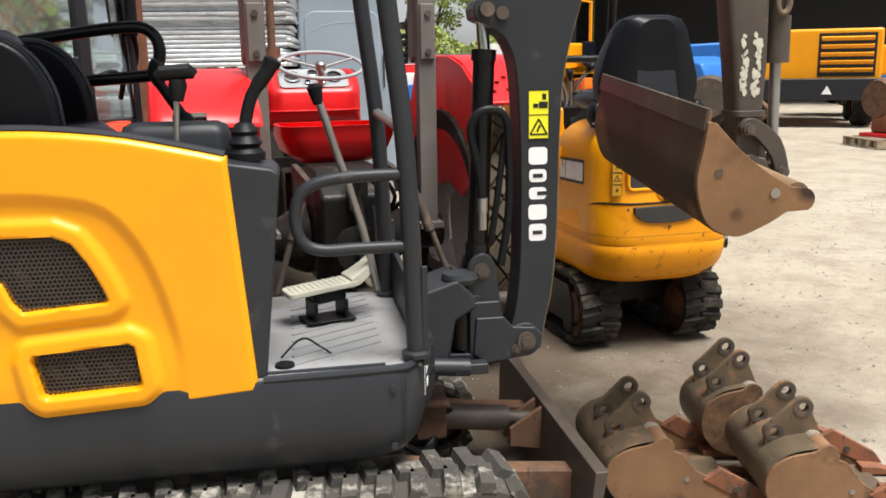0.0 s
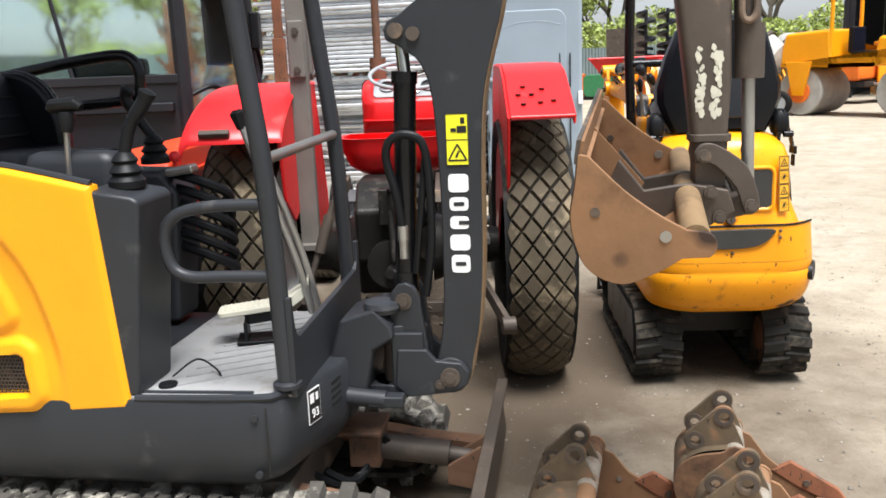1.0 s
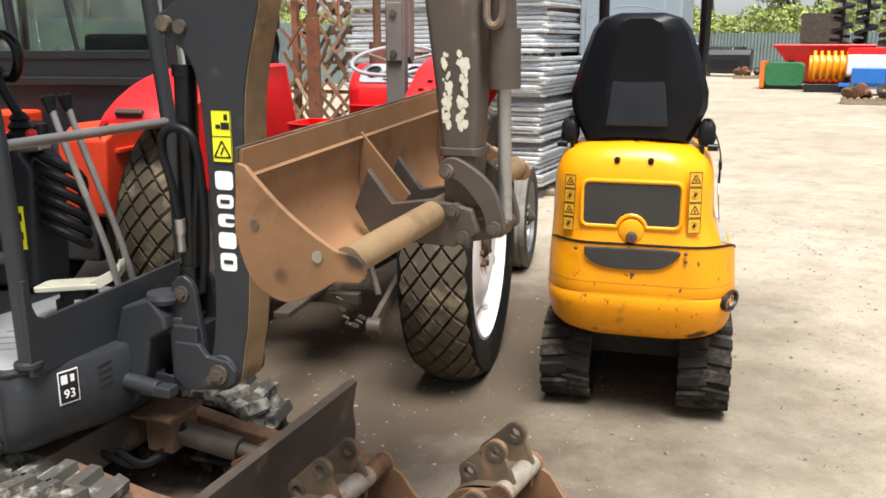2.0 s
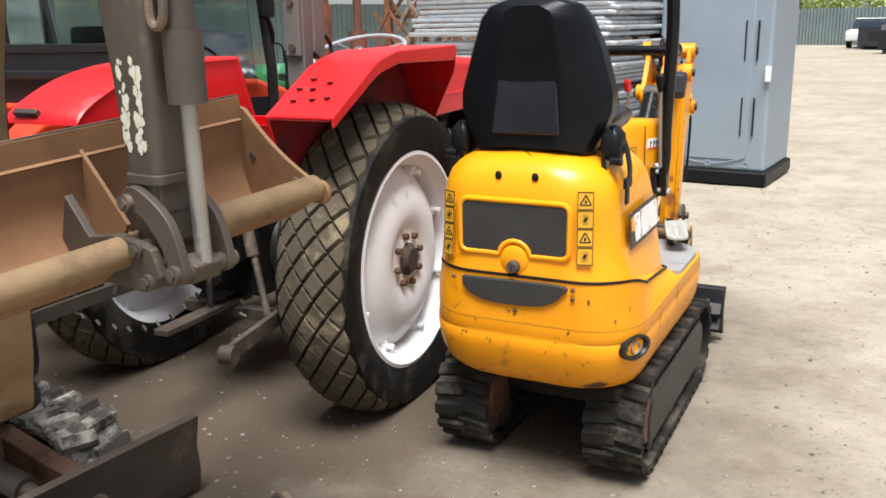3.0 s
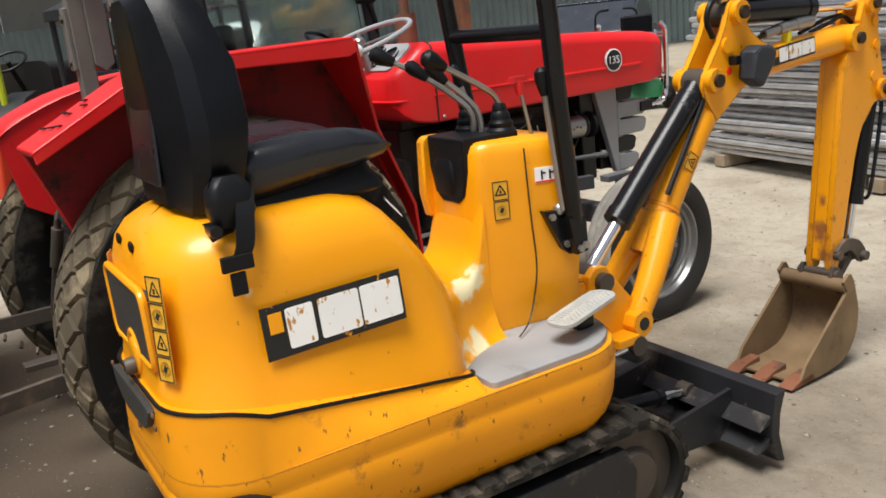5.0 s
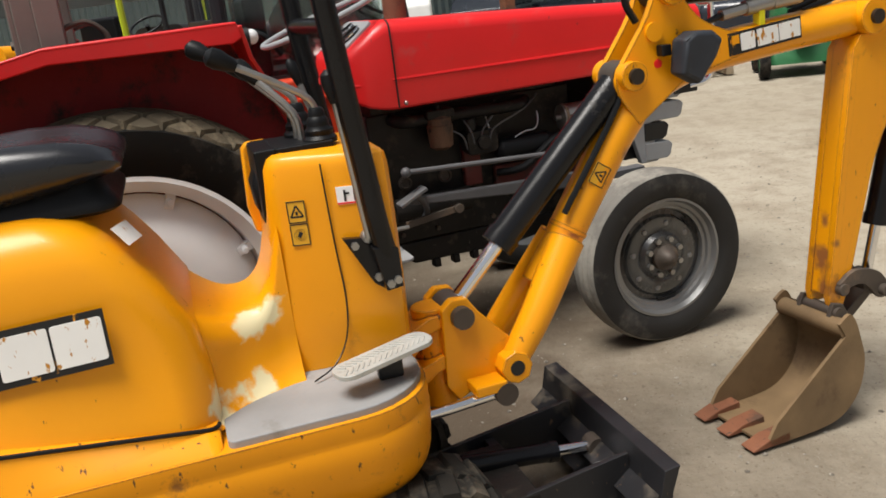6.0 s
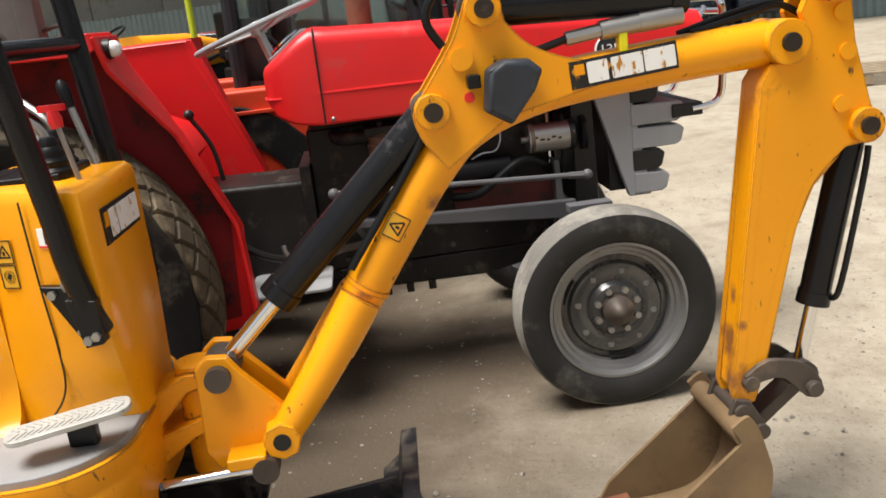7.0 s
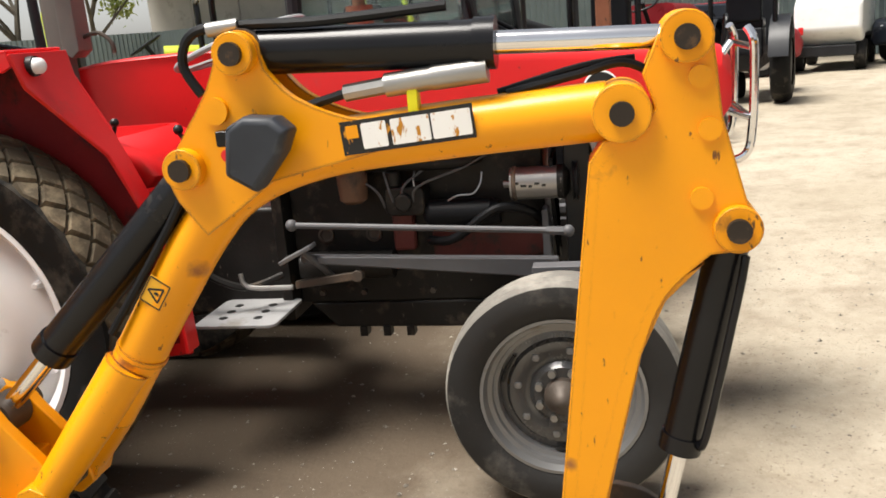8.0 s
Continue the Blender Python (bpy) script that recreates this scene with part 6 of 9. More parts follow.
def ditch_bucket(parent):
    """Wide curled grading bucket; the lip points up and back."""
    m = pose(0.0, 1.17, 1.09, 0, 4.6, -4.4) @ pose(0, -1.17, -1.09)
    outer = flat_curve([(0.848, 1.30), (0.838, 1.20), (0.826, 1.10), (0.862, 0.99), (0.945, 0.948), (1.03, 0.978), (1.09, 1.015)], 5)
    inner = [(a + 0.012 * math.cos(radians(20)), b + 0.010) for a, b in outer]
    inner = [(1.0 + (a - 1.0) * 0.93, 1.10 + (b - 1.10) * 0.93) if i > 3 else (a + 0.012, b) for i, (a, b) in enumerate(outer)]
    bk = part("ditching_bucket", Geo().prism(outer + inner[::-1], -0.525, 0.505).turn(m), M_DITCH, parent, "wide brown rusted ditching bucket, curled up", angle=40)
    rear = [p for p in outer if p[0] < 0.93 and p[1] < 1.25]
    part("back_plate", Geo().prism(rear + [(1.0 + (a - 1.0) * 1.02, 1.10 + (b - 1.10) * 1.02) for a, b in rear[::-1]], -0.523, 0.503).turn(m), M_DITCHB, bk, "dark mottled brown outside of the bucket", angle=40)
    side = [(0.85, 1.27)] + outer[2:] + arc(1.135, 1.048, 0.034, -60, 80, 6) + flat_curve([(1.10, 1.085), (1.03, 1.125), (0.95, 1.185), (0.87, 1.265)], 4)
    for x in (0.512, -0.532):
        part("side_plate", Geo().prism(side, x - 0.007, x + 0.007).turn(m), M_DITCH, bk, bevel=0.002)
        part("bucket_stud", Geo().cyl((x - 0.011, 1.05, 1.07), (x + 0.011, 1.05, 1.07), 0.014, n=14).turn(m), M_STEEL, bk)
        part("bucket_stud", Geo().cyl((x - 0.010, 0.885, 1.13), (x + 0.010, 0.885, 1.13), 0.012, n=14).turn(m), M_BROWN, bk)
    part("cutting_edge", Geo().prism([(0.842, 1.245), (0.834, 1.245), (0.842, 1.305), (0.853, 1.305)], -0.53, 0.51).turn(m), M_BROWN, bk, "dark worn cutting edge", bevel=0.002)
    part("weld_ridge", Geo().prism([(0.856, 1.24), (0.866, 1.235), (0.854, 1.228)], -0.52, 0.50).turn(m), M_DITCH, bk)
    part("torque_tube", Geo().cyl((-0.525, 1.12, 1.06), (0.505, 1.12, 1.06), 0.036, n=24).turn(m), M_MUDST, bk, "pale brown torque tube")
    for x in (-0.10, 0.07):
        part("hinge_gusset", Geo().prism([(0.93, 1.17), (1.0, 1.08), (1.12, 1.10), (1.23, 1.08), (1.25, 1.02), (1.18, 0.975), (1.03, 0.975), (0.93, 0.98), (0.88, 1.06)], x - 0.011, x + 0.011).turn(m), M_BROWN, bk, bevel=0.004)
    part("crowd_divider", Geo().prism([(0.855, 1.25), (0.95, 1.14), (1.0, 1.08), (0.93, 0.98), (0.86, 1.02), (0.84, 1.1)], -0.03, -0.02).turn(m), M_DITCH, bk)


def inside(poly, y, z):
    c = False
    for i in range(len(poly)):
        a, b = poly[i], poly[i - 1]
        if (a[1] > z) != (b[1] > z) and y < (b[0] - a[0]) * (z - a[1]) / (b[1] - a[1]) + a[0]:
            c = not c
    return c


def step(a, b, v):
    v = min(max((v - a) / (b - a), 0.0), 1.0)
    return v * v * (3 - 2 * v)


def off(line, y, z, closed=True):
    """Distance from (y, z) to a line of points."""
    best = 9.0
    for i in range(0 if closed else 1, len(line)):
        (ay, az), (by, bz) = line[i - 1], line[i]
        dy, dz = by - ay, bz - az
        t = min(max(((y - ay) * dy + (z - az) * dz) / max(dy * dy + dz * dz, 1e-9), 0), 1)
        best = min(best, math.hypot(y - ay - t * dy, z - az - t * dz))
    return best


def pressed_panel(outline, grilles):
    """Moulded side panel: an arched lower field, and a soft raised surround with a drop inside each grille opening."""
    arch = flat_curve([(-1.50, 1.118), (-0.985, 1.114), (-0.855, 1.105), (-0.751, 1.078), (-0.683, 1.005), (-0.636, 0.906), (-0.603, 0.785), (-0.585, 0.68), (-0.58, 0.56)], 4)
    field = arch + [(-0.60, 0.40), (-1.50, 0.40)]
    top, bottom = outline[:outline.index((-0.43, 1.17))], [(-1.45, 0.49), (-1.01, 0.528), (-0.40, 0.574)]

    def level(line, y):
        for (a, za), (b, zb) in zip(line, line[1:]):
            if y <= b:
                return za + (zb - za) * (y - a) / (b - a)
        return line[-1][1]

    nu, nv = 190, 130
    verts, faces, keep = [], [], []
    for v in range(nv + 1):
        q = v / nv
        right = -0.397 - 0.046 * q
        for u in range(nu + 1):
            y = -1.45 + (right + 1.45) * (u / nu)
            z0, z1 = level(bottom, y), level(top, y)
            z = z0 + (z1 - z0) * q
            da = off(arch, y, z, False) * (1 if inside(field, y, z) else -1)
            x = 0.437 - 0.017 * step(-0.014, 0.022, da) * (1 - 0.75 * step(0.80, 0.62, z))
            hole = False
            for poly in grilles:
                d = off(poly, y, z)
                if inside(poly, y, z):
                    x += 0.016 - 0.055 * step(0.0, 0.013, d)
                    hole = hole or d > 0.017
                else:
                    x += 0.016 * step(0.055, 0.024, d)
            x -= 0.012 * (1 - step(0.0, 0.014, min((right - y) * 1.0, z - z0, z1 - z)))
            verts.append((x, y, z))
            keep.append(not hole)
    w = nu + 1
    for v in range(nv):
        for u in range(nu):
            q = (v * w + u, v * w + u + 1, (v + 1) * w + u + 1, (v + 1) * w + u)
            if all(keep[k] for k in q):
                faces.append(q)
    rim = [v * w + nu for v in range(nv + 1)] + [nv * w + u for u in range(nu - 1, -1, -1)]
    rim = [u for u in range(nu + 1)] + rim[1:]
    n0 = len(verts)
    verts += [(0.39, verts[k][1], verts[k][2]) for k in rim]
    faces += [(rim[k], rim[k + 1], n0 + k + 1, n0 + k) for k in range(len(rim) - 1)]
    return Geo().add(verts, faces)


def mini_excavator():
    ex = thing("mini_excavator", V, "charcoal and yellow mini excavator with open canopy posts", "excavator")
    for cx in (-0.405, 0.405):
        rubber_track(ex, cx, 0.23, -1.30, 0.345, 0.305, M_RUBM, M_RUBM, 0.092, 0.028)
    part("undercarriage", Geo().box((0, -0.45, 0.24), (0.62, 0.9, 0.14)).cyl((0, -0.45, 0.28), (0, -0.45, 0.37), 0.27, n=32), M_BROWN, ex, bevel=0.008)
    bl = part("dozer_blade", Geo().prism([(0.50, 0.02), (0.535, 0.01), (0.545, 0.08), (0.535, 0.17), (0.555, 0.28), (0.515, 0.28), (0.505, 0.17), (0.505, 0.08)], -0.64, 0.48), M_BROWN, ex, "brown scuffed steel dozer blade", bevel=0.003)
    for x in (-0.26, 0.26):
        part("blade_arm", Geo().prism([(0.0, 0.20), (0.0, 0.27), (0.30, 0.22), (0.51, 0.20), (0.51, 0.10), (0.28, 0.13)], x - 0.035, x + 0.035), M_RUST, bl, bevel=0.005)
    part("blade_gusset", Geo().prism([(0.40, 0.20), (0.51, 0.27), (0.51, 0.12), (0.40, 0.14)], -0.14, -0.12).prism([(0.40, 0.20), (0.51, 0.27), (0.51, 0.12), (0.40, 0.14)], -0.06, -0.04), M_RUST, bl, bevel=0.002)
    br = part("ram_bracket", Geo().box((-0.10, 0.13, 0.255), (0.14, 0.10, 0.12)).box((-0.10, 0.11, 0.315), (0.18, 0.16, 0.015)), M_RUST, bl, bevel=0.004)
    part("blade_ram", Geo().cyl((-0.10, 0.10, 0.25), (-0.10, 0.40, 0.22), 0.042, n=22).cyl((-0.10, 0.40, 0.22), (-0.10, 0.50, 0.205), 0.026), M_BROWN, bl)
    part("ram_hose", Geo().tube(curve([(0.05, 0.02, 0.22), (0.02, 0.1, 0.17), (-0.06, 0.15, 0.20), (-0.08, 0.2, 0.28)], 5), 0.014, 8).tube(curve([(0.10, -0.02, 0.24), (0.04, 0.06, 0.17), (-0.02, 0.12, 0.18), (-0.06, 0.16, 0.24)], 5), 0.012, 8), M_BLACK, bl)
    # skirt and floor
    outline = [(-0.43, -1.45), (0.435, -1.45), (0.437, -0.05)] + arc(0.335, -0.055, 0.10, 10, 68, 6) + [(0.20, 0.085), (0.12, 0.12), (-0.12, 0.12), (-0.2, 0.09), (-0.43, 0.02)]
    def ring(z, d):
        return [(x * (1 - d), (y + 0.6) * (1 - d) - 0.6, z) for x, y in outline]
    skirt = part("slew_skirt", Geo().loft([ring(0.335, 0.13), ring(0.36, 0.06), ring(0.40, 0.015), ring(0.45, 0.0), ring(0.592, 0.0), ring(0.604, 0.012)]), M_VGREY, ex, "charcoal lower skirt with dusty edges", angle=40)
    for yy, zz in ((-0.045, 0.56), (-0.045, 0.395)):
        part("skirt_bolt", Geo().cyl((0.43, yy, zz), (0.443, yy, zz), 0.010, n=10), M_VGREY, skirt)
    part("skirt_joint", Geo().box((0.4375, -0.012, 0.49), (0.002, 0.004, 0.2)), M_INK, skirt)
    sp = part("sound_level_sticker", Geo().box((0, 0, 0), (0.064, 0.002, 0.102)).turn(pose(0.268, 0.0700, 0.532, 0, 0, 164.7)), M_PRINT, skirt, "black and white square sticker with figures")
    part("sticker_ground", Geo().box((0, -0.0016, 0), (0.058, 0.0014, 0.094)).turn(pose(0.268, 0.0700, 0.532, 0, 0, 164.7)), M_INK, sp)
    words("sticker_figures", "93", 0.038, M_PRINT, sp, pose(0.268, 0.0700, 0.532, 0, 0, 164.7) @ pose(0, -0.0034, -0.022, 90, 0, 0))
    part("sticker_mark", Geo().box((0.012, -0.003, 0.025), (0.012, 0.001, 0.022)).box((-0.014, -0.003, 0.025), (0.02, 0.001, 0.028)).turn(pose(0.268, 0.0700, 0.532, 0, 0, 164.7)), M_PRINT, sp)
    for k in range(4):
        part("vent_slot", Geo().box((0, 0, 0), (0.045, 0.004, 0.009), (0, -14, 0)).turn(pose(0.155, 0.104, 0.50 + 0.022 * k, 0, 0, 156)), M_INK, skirt)
    floor = part("cab_floor", Geo().prism([(-0.42, -0.48), (0.425, -0.48), (0.425, -0.03), (0.36, 0.045), (-0.36, 0.045), (-0.42, -0.03)], 0.59, 0.612, "z"), M_DECK, ex, "dusty grey ribbed cab floor", bevel=0.004)
    g = Geo()
    for k in range(9):
        g.box((-0.30 + 0.07 * k, -0.18, 0.6135), (0.012, 0.3, 0.004), (0, 0, 32))
    tagged(part("floor_tread", g, M_DECK, floor), kind="stuff")
    part("floor_edge", Geo().tube(curve([(0.424, -0.385, 0.606), (0.424, -0.05, 0.612), (0.39, 0.015, 0.612), (0.34, 0.04, 0.612)], 5), 0.012, 8).tube([(0.395, -0.38, 0.612), (0.39, -0.06, 0.613)], 0.007, 6), M_VGREY, floor)
    part("floor_plug", Geo().lathe([(0.028, 0), (0.026, 0.008), (0.002, 0.009)], (0.34, -0.33, 0.612), "z", 18), M_BLACK, floor)
    part("loose_wire", Geo().tube(curve([(0.29, -0.34, 0.62), (0.25, -0.28, 0.66), (0.24, -0.23, 0.63), (0.27, -0.2, 0.616)], 5), 0.003, 6), M_BLACK, floor)
    prof = [(0.385, 0.60), (0.385, 0.88), (0.368, 0.88), (0.358, 0.80), (0.345, 0.77), (0.32, 0.757), (-0.33, 0.787), (-0.352, 0.81), (-0.36, 0.88), (-0.385, 0.88), (-0.385, 0.60)]
    part("front_kick_plate", Geo().prism(prof, 0.045, 0.062, "y"), M_VGREY, floor, bevel=0.003)
    # yellow side panel
    pan = flat_curve([(-1.45, 1.20), (-1.25, 1.255), (-0.97, 1.273), (-0.74, 1.257), (-0.58, 1.227), (-0.448, 1.196)], 3) + [(-0.43, 1.17), (-0.395, 0.60), (-0.40, 0.582), (-1.01, 0.528), (-1.45, 0.49)]
    grilles = ([(-1.42, 1.018), (-0.99, 1.018), (-0.87, 1.017), (-0.826, 0.997), (-0.79, 0.943), (-0.762, 0.883), (-0.748, 0.845), (-0.76, 0.838), (-0.956, 0.824), (-0.98, 0.851), (-1.0, 0.90), (-1.06, 0.88), (-1.42, 0.86)],
               [(-0.944, 0.719), (-0.715, 0.736), (-0.697, 0.725), (-0.683, 0.622), (-0.697, 0.611), (-0.92, 0.601), (-0.933, 0.612), (-0.95, 0.70)])
    panel = part("engine_panel", pressed_panel(pan, grilles), M_VYEL, ex, "golden yellow pressed side engine panel", angle=70)
    part("panel_top_trim", Geo().tube([(0.415, y, z + 0.004) for y, z in pan[:16]], 0.011, 8), M_VGREY, panel)
    for poly in grilles:
        back = part("grille_backing", Geo().prism(poly, 0.402, 0.404), M_INK, panel)
        g = Geo()
        ys, zs = [p[0] for p in poly], [p[1] for p in poly]
        st = 0.011
        for i in range(int((max(ys) + 1.10) / st)):
            for j in range(int((max(zs) - min(zs)) / st)):
                y, z = -1.10 + st * (i + 0.5 * (j % 2)), min(zs) + st * (j + 0.5)
                if y > -1.10 and inside(poly, y, z):
                    g.box((0.421, y, z), (0.002, st * 0.98, 0.0026)).box((0.421, y, z + st / 2), (0.002, 0.0026, st * 0.98))
        tagged(part("grille_mesh", g, M_BROWN, back, "dark perforated steel mesh"), kind="stuff")
        for k in range(3):
            part("grille_brace", Geo().box((0.409, min(ys) * 0.3 + max(ys) * 0.7 - 0.07 * k, sum(zs) / len(zs)), (0.006, 0.02, 0.3 * (max(zs) - min(zs))), (35, 0, 0)), M_BROWN, back)
    part("counterweight", Geo().loft([[(x, y, z) for x, y in round_rect(-0.43 + d, 0.43 - d, -1.62 + d, -1.40, [0.02, 0.02, 0.2, 0.2], 6)] for z, d in ((0.40, 0.03), (0.45, 0), (1.10, 0), (1.16, 0.05))]), M_VGREY, ex, angle=50)
    part("seat_base", Geo().prism([(-1.42, 0.6), (-1.42, 1.15), (-0.95, 1.12), (-0.78, 1.05), (-0.72, 0.62)], -0.40, 0.38), M_VGREY, ex, bevel=0.02)
    part("side_panel", Geo().prism([(-1.44, 0.5), (-1.44, 1.1), (-0.95, 1.08), (-0.90, 0.55)], -0.437, -0.40), M_VGREY, ex, bevel=0.012)
    # consoles and joysticks
    con = part("right_console", Geo().prism([(-0.47, 0.61), (-0.49, 1.17), (-0.46, 1.185), (-0.335, 1.165), (-0.315, 1.15), (-0.375, 0.61)], 0.22, 0.425), M_VGREY, ex, "charcoal right-hand console", bevel=0.012, segments=3)
    part("wrist_rest", Geo().loft([[(0.24 + x, y, z) for x, y in round_rect(-0.06 + d, 0.06 - d, -0.72 + d, -0.44 - d, 0.04, 5)] for z, d in ((1.15, 0.0), (1.24, 0.0), (1.265, 0.008), (1.275, 0.03))]), M_VGREY, con, angle=50)
    for sx, yy, tx, ty in ((0.31, -0.40, 0.30, -0.335), (-0.31, -0.62, -0.30, -0.70)):
        j = part("joystick", Geo().lathe([(0.05, 0), (0.05, 0.02), (0.036, 0.035), (0.045, 0.045), (0.03, 0.065), (0.036, 0.075), (0.022, 0.095), (0.012, 0.1)], (sx, yy, 1.175), "z", 20).tube(curve([(sx, yy, 1.26), ((sx + tx) / 2, (yy + ty) / 2 - 0.01, 1.34), (tx, ty, 1.40), (tx, ty + 0.02, 1.435)], 4), [0.017] * 6 + [0.02] * 4 + [0.024, 0.024, 0.012], 12), M_BLACK, ex, "black joystick with rubber boot")
    lv = part("throttle_lever", Geo().cyl((0.3, -0.575, 1.2), (0.3, -0.565, 1.36), 0.008, n=8), M_STEEL, ex)
    part("throttle_grip", Geo().tube([(0.3, -0.565, 1.33), (0.3, -0.56, 1.37), (0.3, -0.56, 1.385)], [0.016, 0.024, 0.02], 12).tube([(0.3, -0.61, 1.39), (0.3, -0.60, 1.40), (0.3, -0.53, 1.405), (0.3, -0.515, 1.395)], [0.012, 0.02, 0.02, 0.012], 10), M_BLACK, lv)
    lc = part("side_console", Geo().prism([(-0.80, 0.62), (-0.84, 1.08), (-0.80, 1.16), (-0.58, 1.15), (-0.52, 1.08), (-0.56, 0.62)], -0.42, -0.24), M_VGREY, ex, bevel=0.02)
    for k in range(6):
        part("cable_loop", Geo().tube(curve([(-0.30, -0.56, 1.14 - 0.05 * k), (-0.24, -0.44, 1.12 - 0.05 * k), (-0.30, -0.36, 1.06 - 0.05 * k), (-0.38, -0.42, 0.98 - 0.04 * k)], 4), 0.018, 8), M_BLACK, lc)
    ls = part("yellow_warning_sticker", Geo().box((-0.238, -0.60, 0.86), (0.002, 0.05, 0.16)), M_STICKY, lc)
    for zz in (0.90, 0.83):
        part("sticker_sign", Geo().box((-0.2365, -0.60, zz), (0.001, 0.03, 0.03)), M_INK, ls)
    part("release_knob", Geo().ball((-0.27, -0.53, 1.20), 0.02).cyl((-0.27, -0.53, 1.14), (-0.27, -0.53, 1.19), 0.006), M_RED, lc, "red release knob")
    part("console_switch", Geo().box((-0.25, -0.50, 1.155), (0.06, 0.1, 0.03), (8, 0, 0)), M_STEEL, lc, bevel=0.01)
    # seat
    seat = part("seat_cushion", Geo().loft([[(x, y, z) for x, y in round_rect(-0.23 + d, 0.23 - d, -1.25 + d, -0.80 - d, [0.1, 0.1, 0.03, 0.03], 6)] for z, d in ((1.13, 0.03), (1.17, 0), (1.23, 0), (1.26, 0.03))]), M_SEAT, ex, angle=50)
    def back_ring(z, w, y, d, r):
        return [(p, q, z) for p, q in round_rect(-w, w, y - d, y, r, 5)]
    bkr = part("seat_back", Geo().loft([back_ring(1.20, 0.20, -0.98, 0.12, 0.04), back_ring(1.26, 0.225, -0.97, 0.15, 0.05), back_ring(1.34, 0.235, -0.985, 0.15, 0.06), back_ring(1.42, 0.225, -1.01, 0.14, 0.06), back_ring(1.48, 0.20, -1.03, 0.13, 0.06), back_ring(1.515, 0.16, -1.05, 0.10, 0.05), back_ring(1.525, 0.11, -1.06, 0.06, 0.03)]), M_SEAT, ex, "black vinyl bucket seat back", angle=60)
    wing = flat_curve([(-1.13, 1.45), (-1.08, 1.495), (-1.0, 1.495), (-0.93, 1.45), (-0.885, 1.37), (-0.87, 1.28), (-0.872, 1.20)], 3) + [(-1.15, 1.20)]
    for s in (-1, 1):
        bo = part("side_bolster", Geo().prism(wing, 0.165 * s, 0.245 * s), M_SEAT, bkr, bevel=0.026, segments=4)
        part("piping", Geo().tube([(0.205 * s, y + 0.002, z + 0.002) for y, z in wing[:19]], 0.006, 8), M_SEATG, bo)
    for zz in (1.30, 1.36, 1.42):
        part("seat_stitch", Geo().tube([(-0.15, -0.968 - 0.3 * (zz - 1.28), zz), (0.15, -0.968 - 0.3 * (zz - 1.28), zz)], 0.005, 6), M_BLACK, bkr)
    part("arm_loop", Geo().tube(curve([(-0.40, -1.30, 1.47), (-0.40, -1.1, 1.505), (-0.40, -0.80, 1.545), (-0.40, -0.715, 1.53), (-0.40, -0.69, 1.47), (-0.40, -0.715, 1.40), (-0.40, -0.80, 1.385), (-0.40, -1.2, 1.36)], 5), 0.02, 12), M_BTUBE, ex, "black tubular arm rail")
    # pedals and travel levers
    for x in (-0.115, -0.045):
        tl = part("travel_lever", Geo().tube(curve([(x - 0.05, -0.03, 0.70), (x - 0.03, -0.07, 0.90), (x, -0.16, 1.20), (x + 0.005, -0.20, 1.33)], 5), 0.0115, 10), M_STEEL, ex, "pale steel travel lever")
        part("lever_grip", Geo().tube([(x + 0.004, -0.195, 1.30), (x + 0.006, -0.205, 1.35), (x + 0.006, -0.207, 1.36)], [0.014, 0.024, 0.012], 10), M_BLACK, tl)
    at = pose(-0.075, -0.195, 0.728, 0, -5, 106)
    pe = part("travel_pedal", Geo().prism(round_rect(-0.135, 0.10, -0.052, 0.052, 0.02, 4), -0.009, 0.009, "z").turn(at), M_CREAM, ex, "cream ribbed foot pedal", bevel=0.004)
    g = Geo()
    for k in range(13):
        g.box((-0.115 + 0.017 * k, 0, 0.010), (0.006, 0.09, 0.003))
    tagged(part("pedal_tread", g.turn(at), M_CREAM, pe), kind="stuff")
    part("pedal_hinge", Geo().loft([[(x, y - w, z), (x, y + w, z), (x, y + w, z + h), (x, y - w, z + h)] for x, y, z, w, h in ((0.07, 0, -0.012, 0.05, 0.03), (0.10, 0.002, -0.008, 0.048, 0.036), (0.135, 0.006, 0.008, 0.04, 0.038), (0.16, 0.012, 0.035, 0.03, 0.03), (0.165, 0.014, 0.062, 0.022, 0.016))]).turn(at), M_CREAM, pe, bevel=0.006)
    part("pedal_stand", Geo().prism(round_rect(-0.055, 0.055, -0.04, 0.04, 0.02, 4), -0.045, -0.008, "z").turn(at), M_BLACK, pe, bevel=0.006)
    part("pedal_bracket", Geo().box((-0.05, 0, -0.075), (0.012, 0.10, 0.07)).box((0.05, 0, -0.075), (0.012, 0.10, 0.07)).box((0, 0, -0.105), (0.16, 0.11, 0.008)).turn(pose(-0.075, -0.195, 0.728, 0, 0, 106)), M_BLACK, pe, bevel=0.003)
    # canopy posts and rails
    for x, foot in ((0.364, 0.625), (-0.35, 0.612)):
        po = part("canopy_post", Geo().tube(curve([(x, 0.03, foot), (x, 0.022, 0.95), (x, 0.008, 1.25), (x, -0.03, 1.6), (x, -0.10, 2.3)], 5), 0.0265, 14), M_VGREY, ex, "charcoal tubular canopy post")
        part("post_foot", Geo().lathe([(0.04, 0), (0.04, 0.012), (0.03, 0.018)], (x, 0.03, foot), "z", 18), M_VGREY, po)
    for x in (0.40, -0.40):
        part("rear_post", Geo().tube([(x, -1.35, 1.1), (x, -1.33, 2.3)], 0.028, 12), M_VGREY, ex)
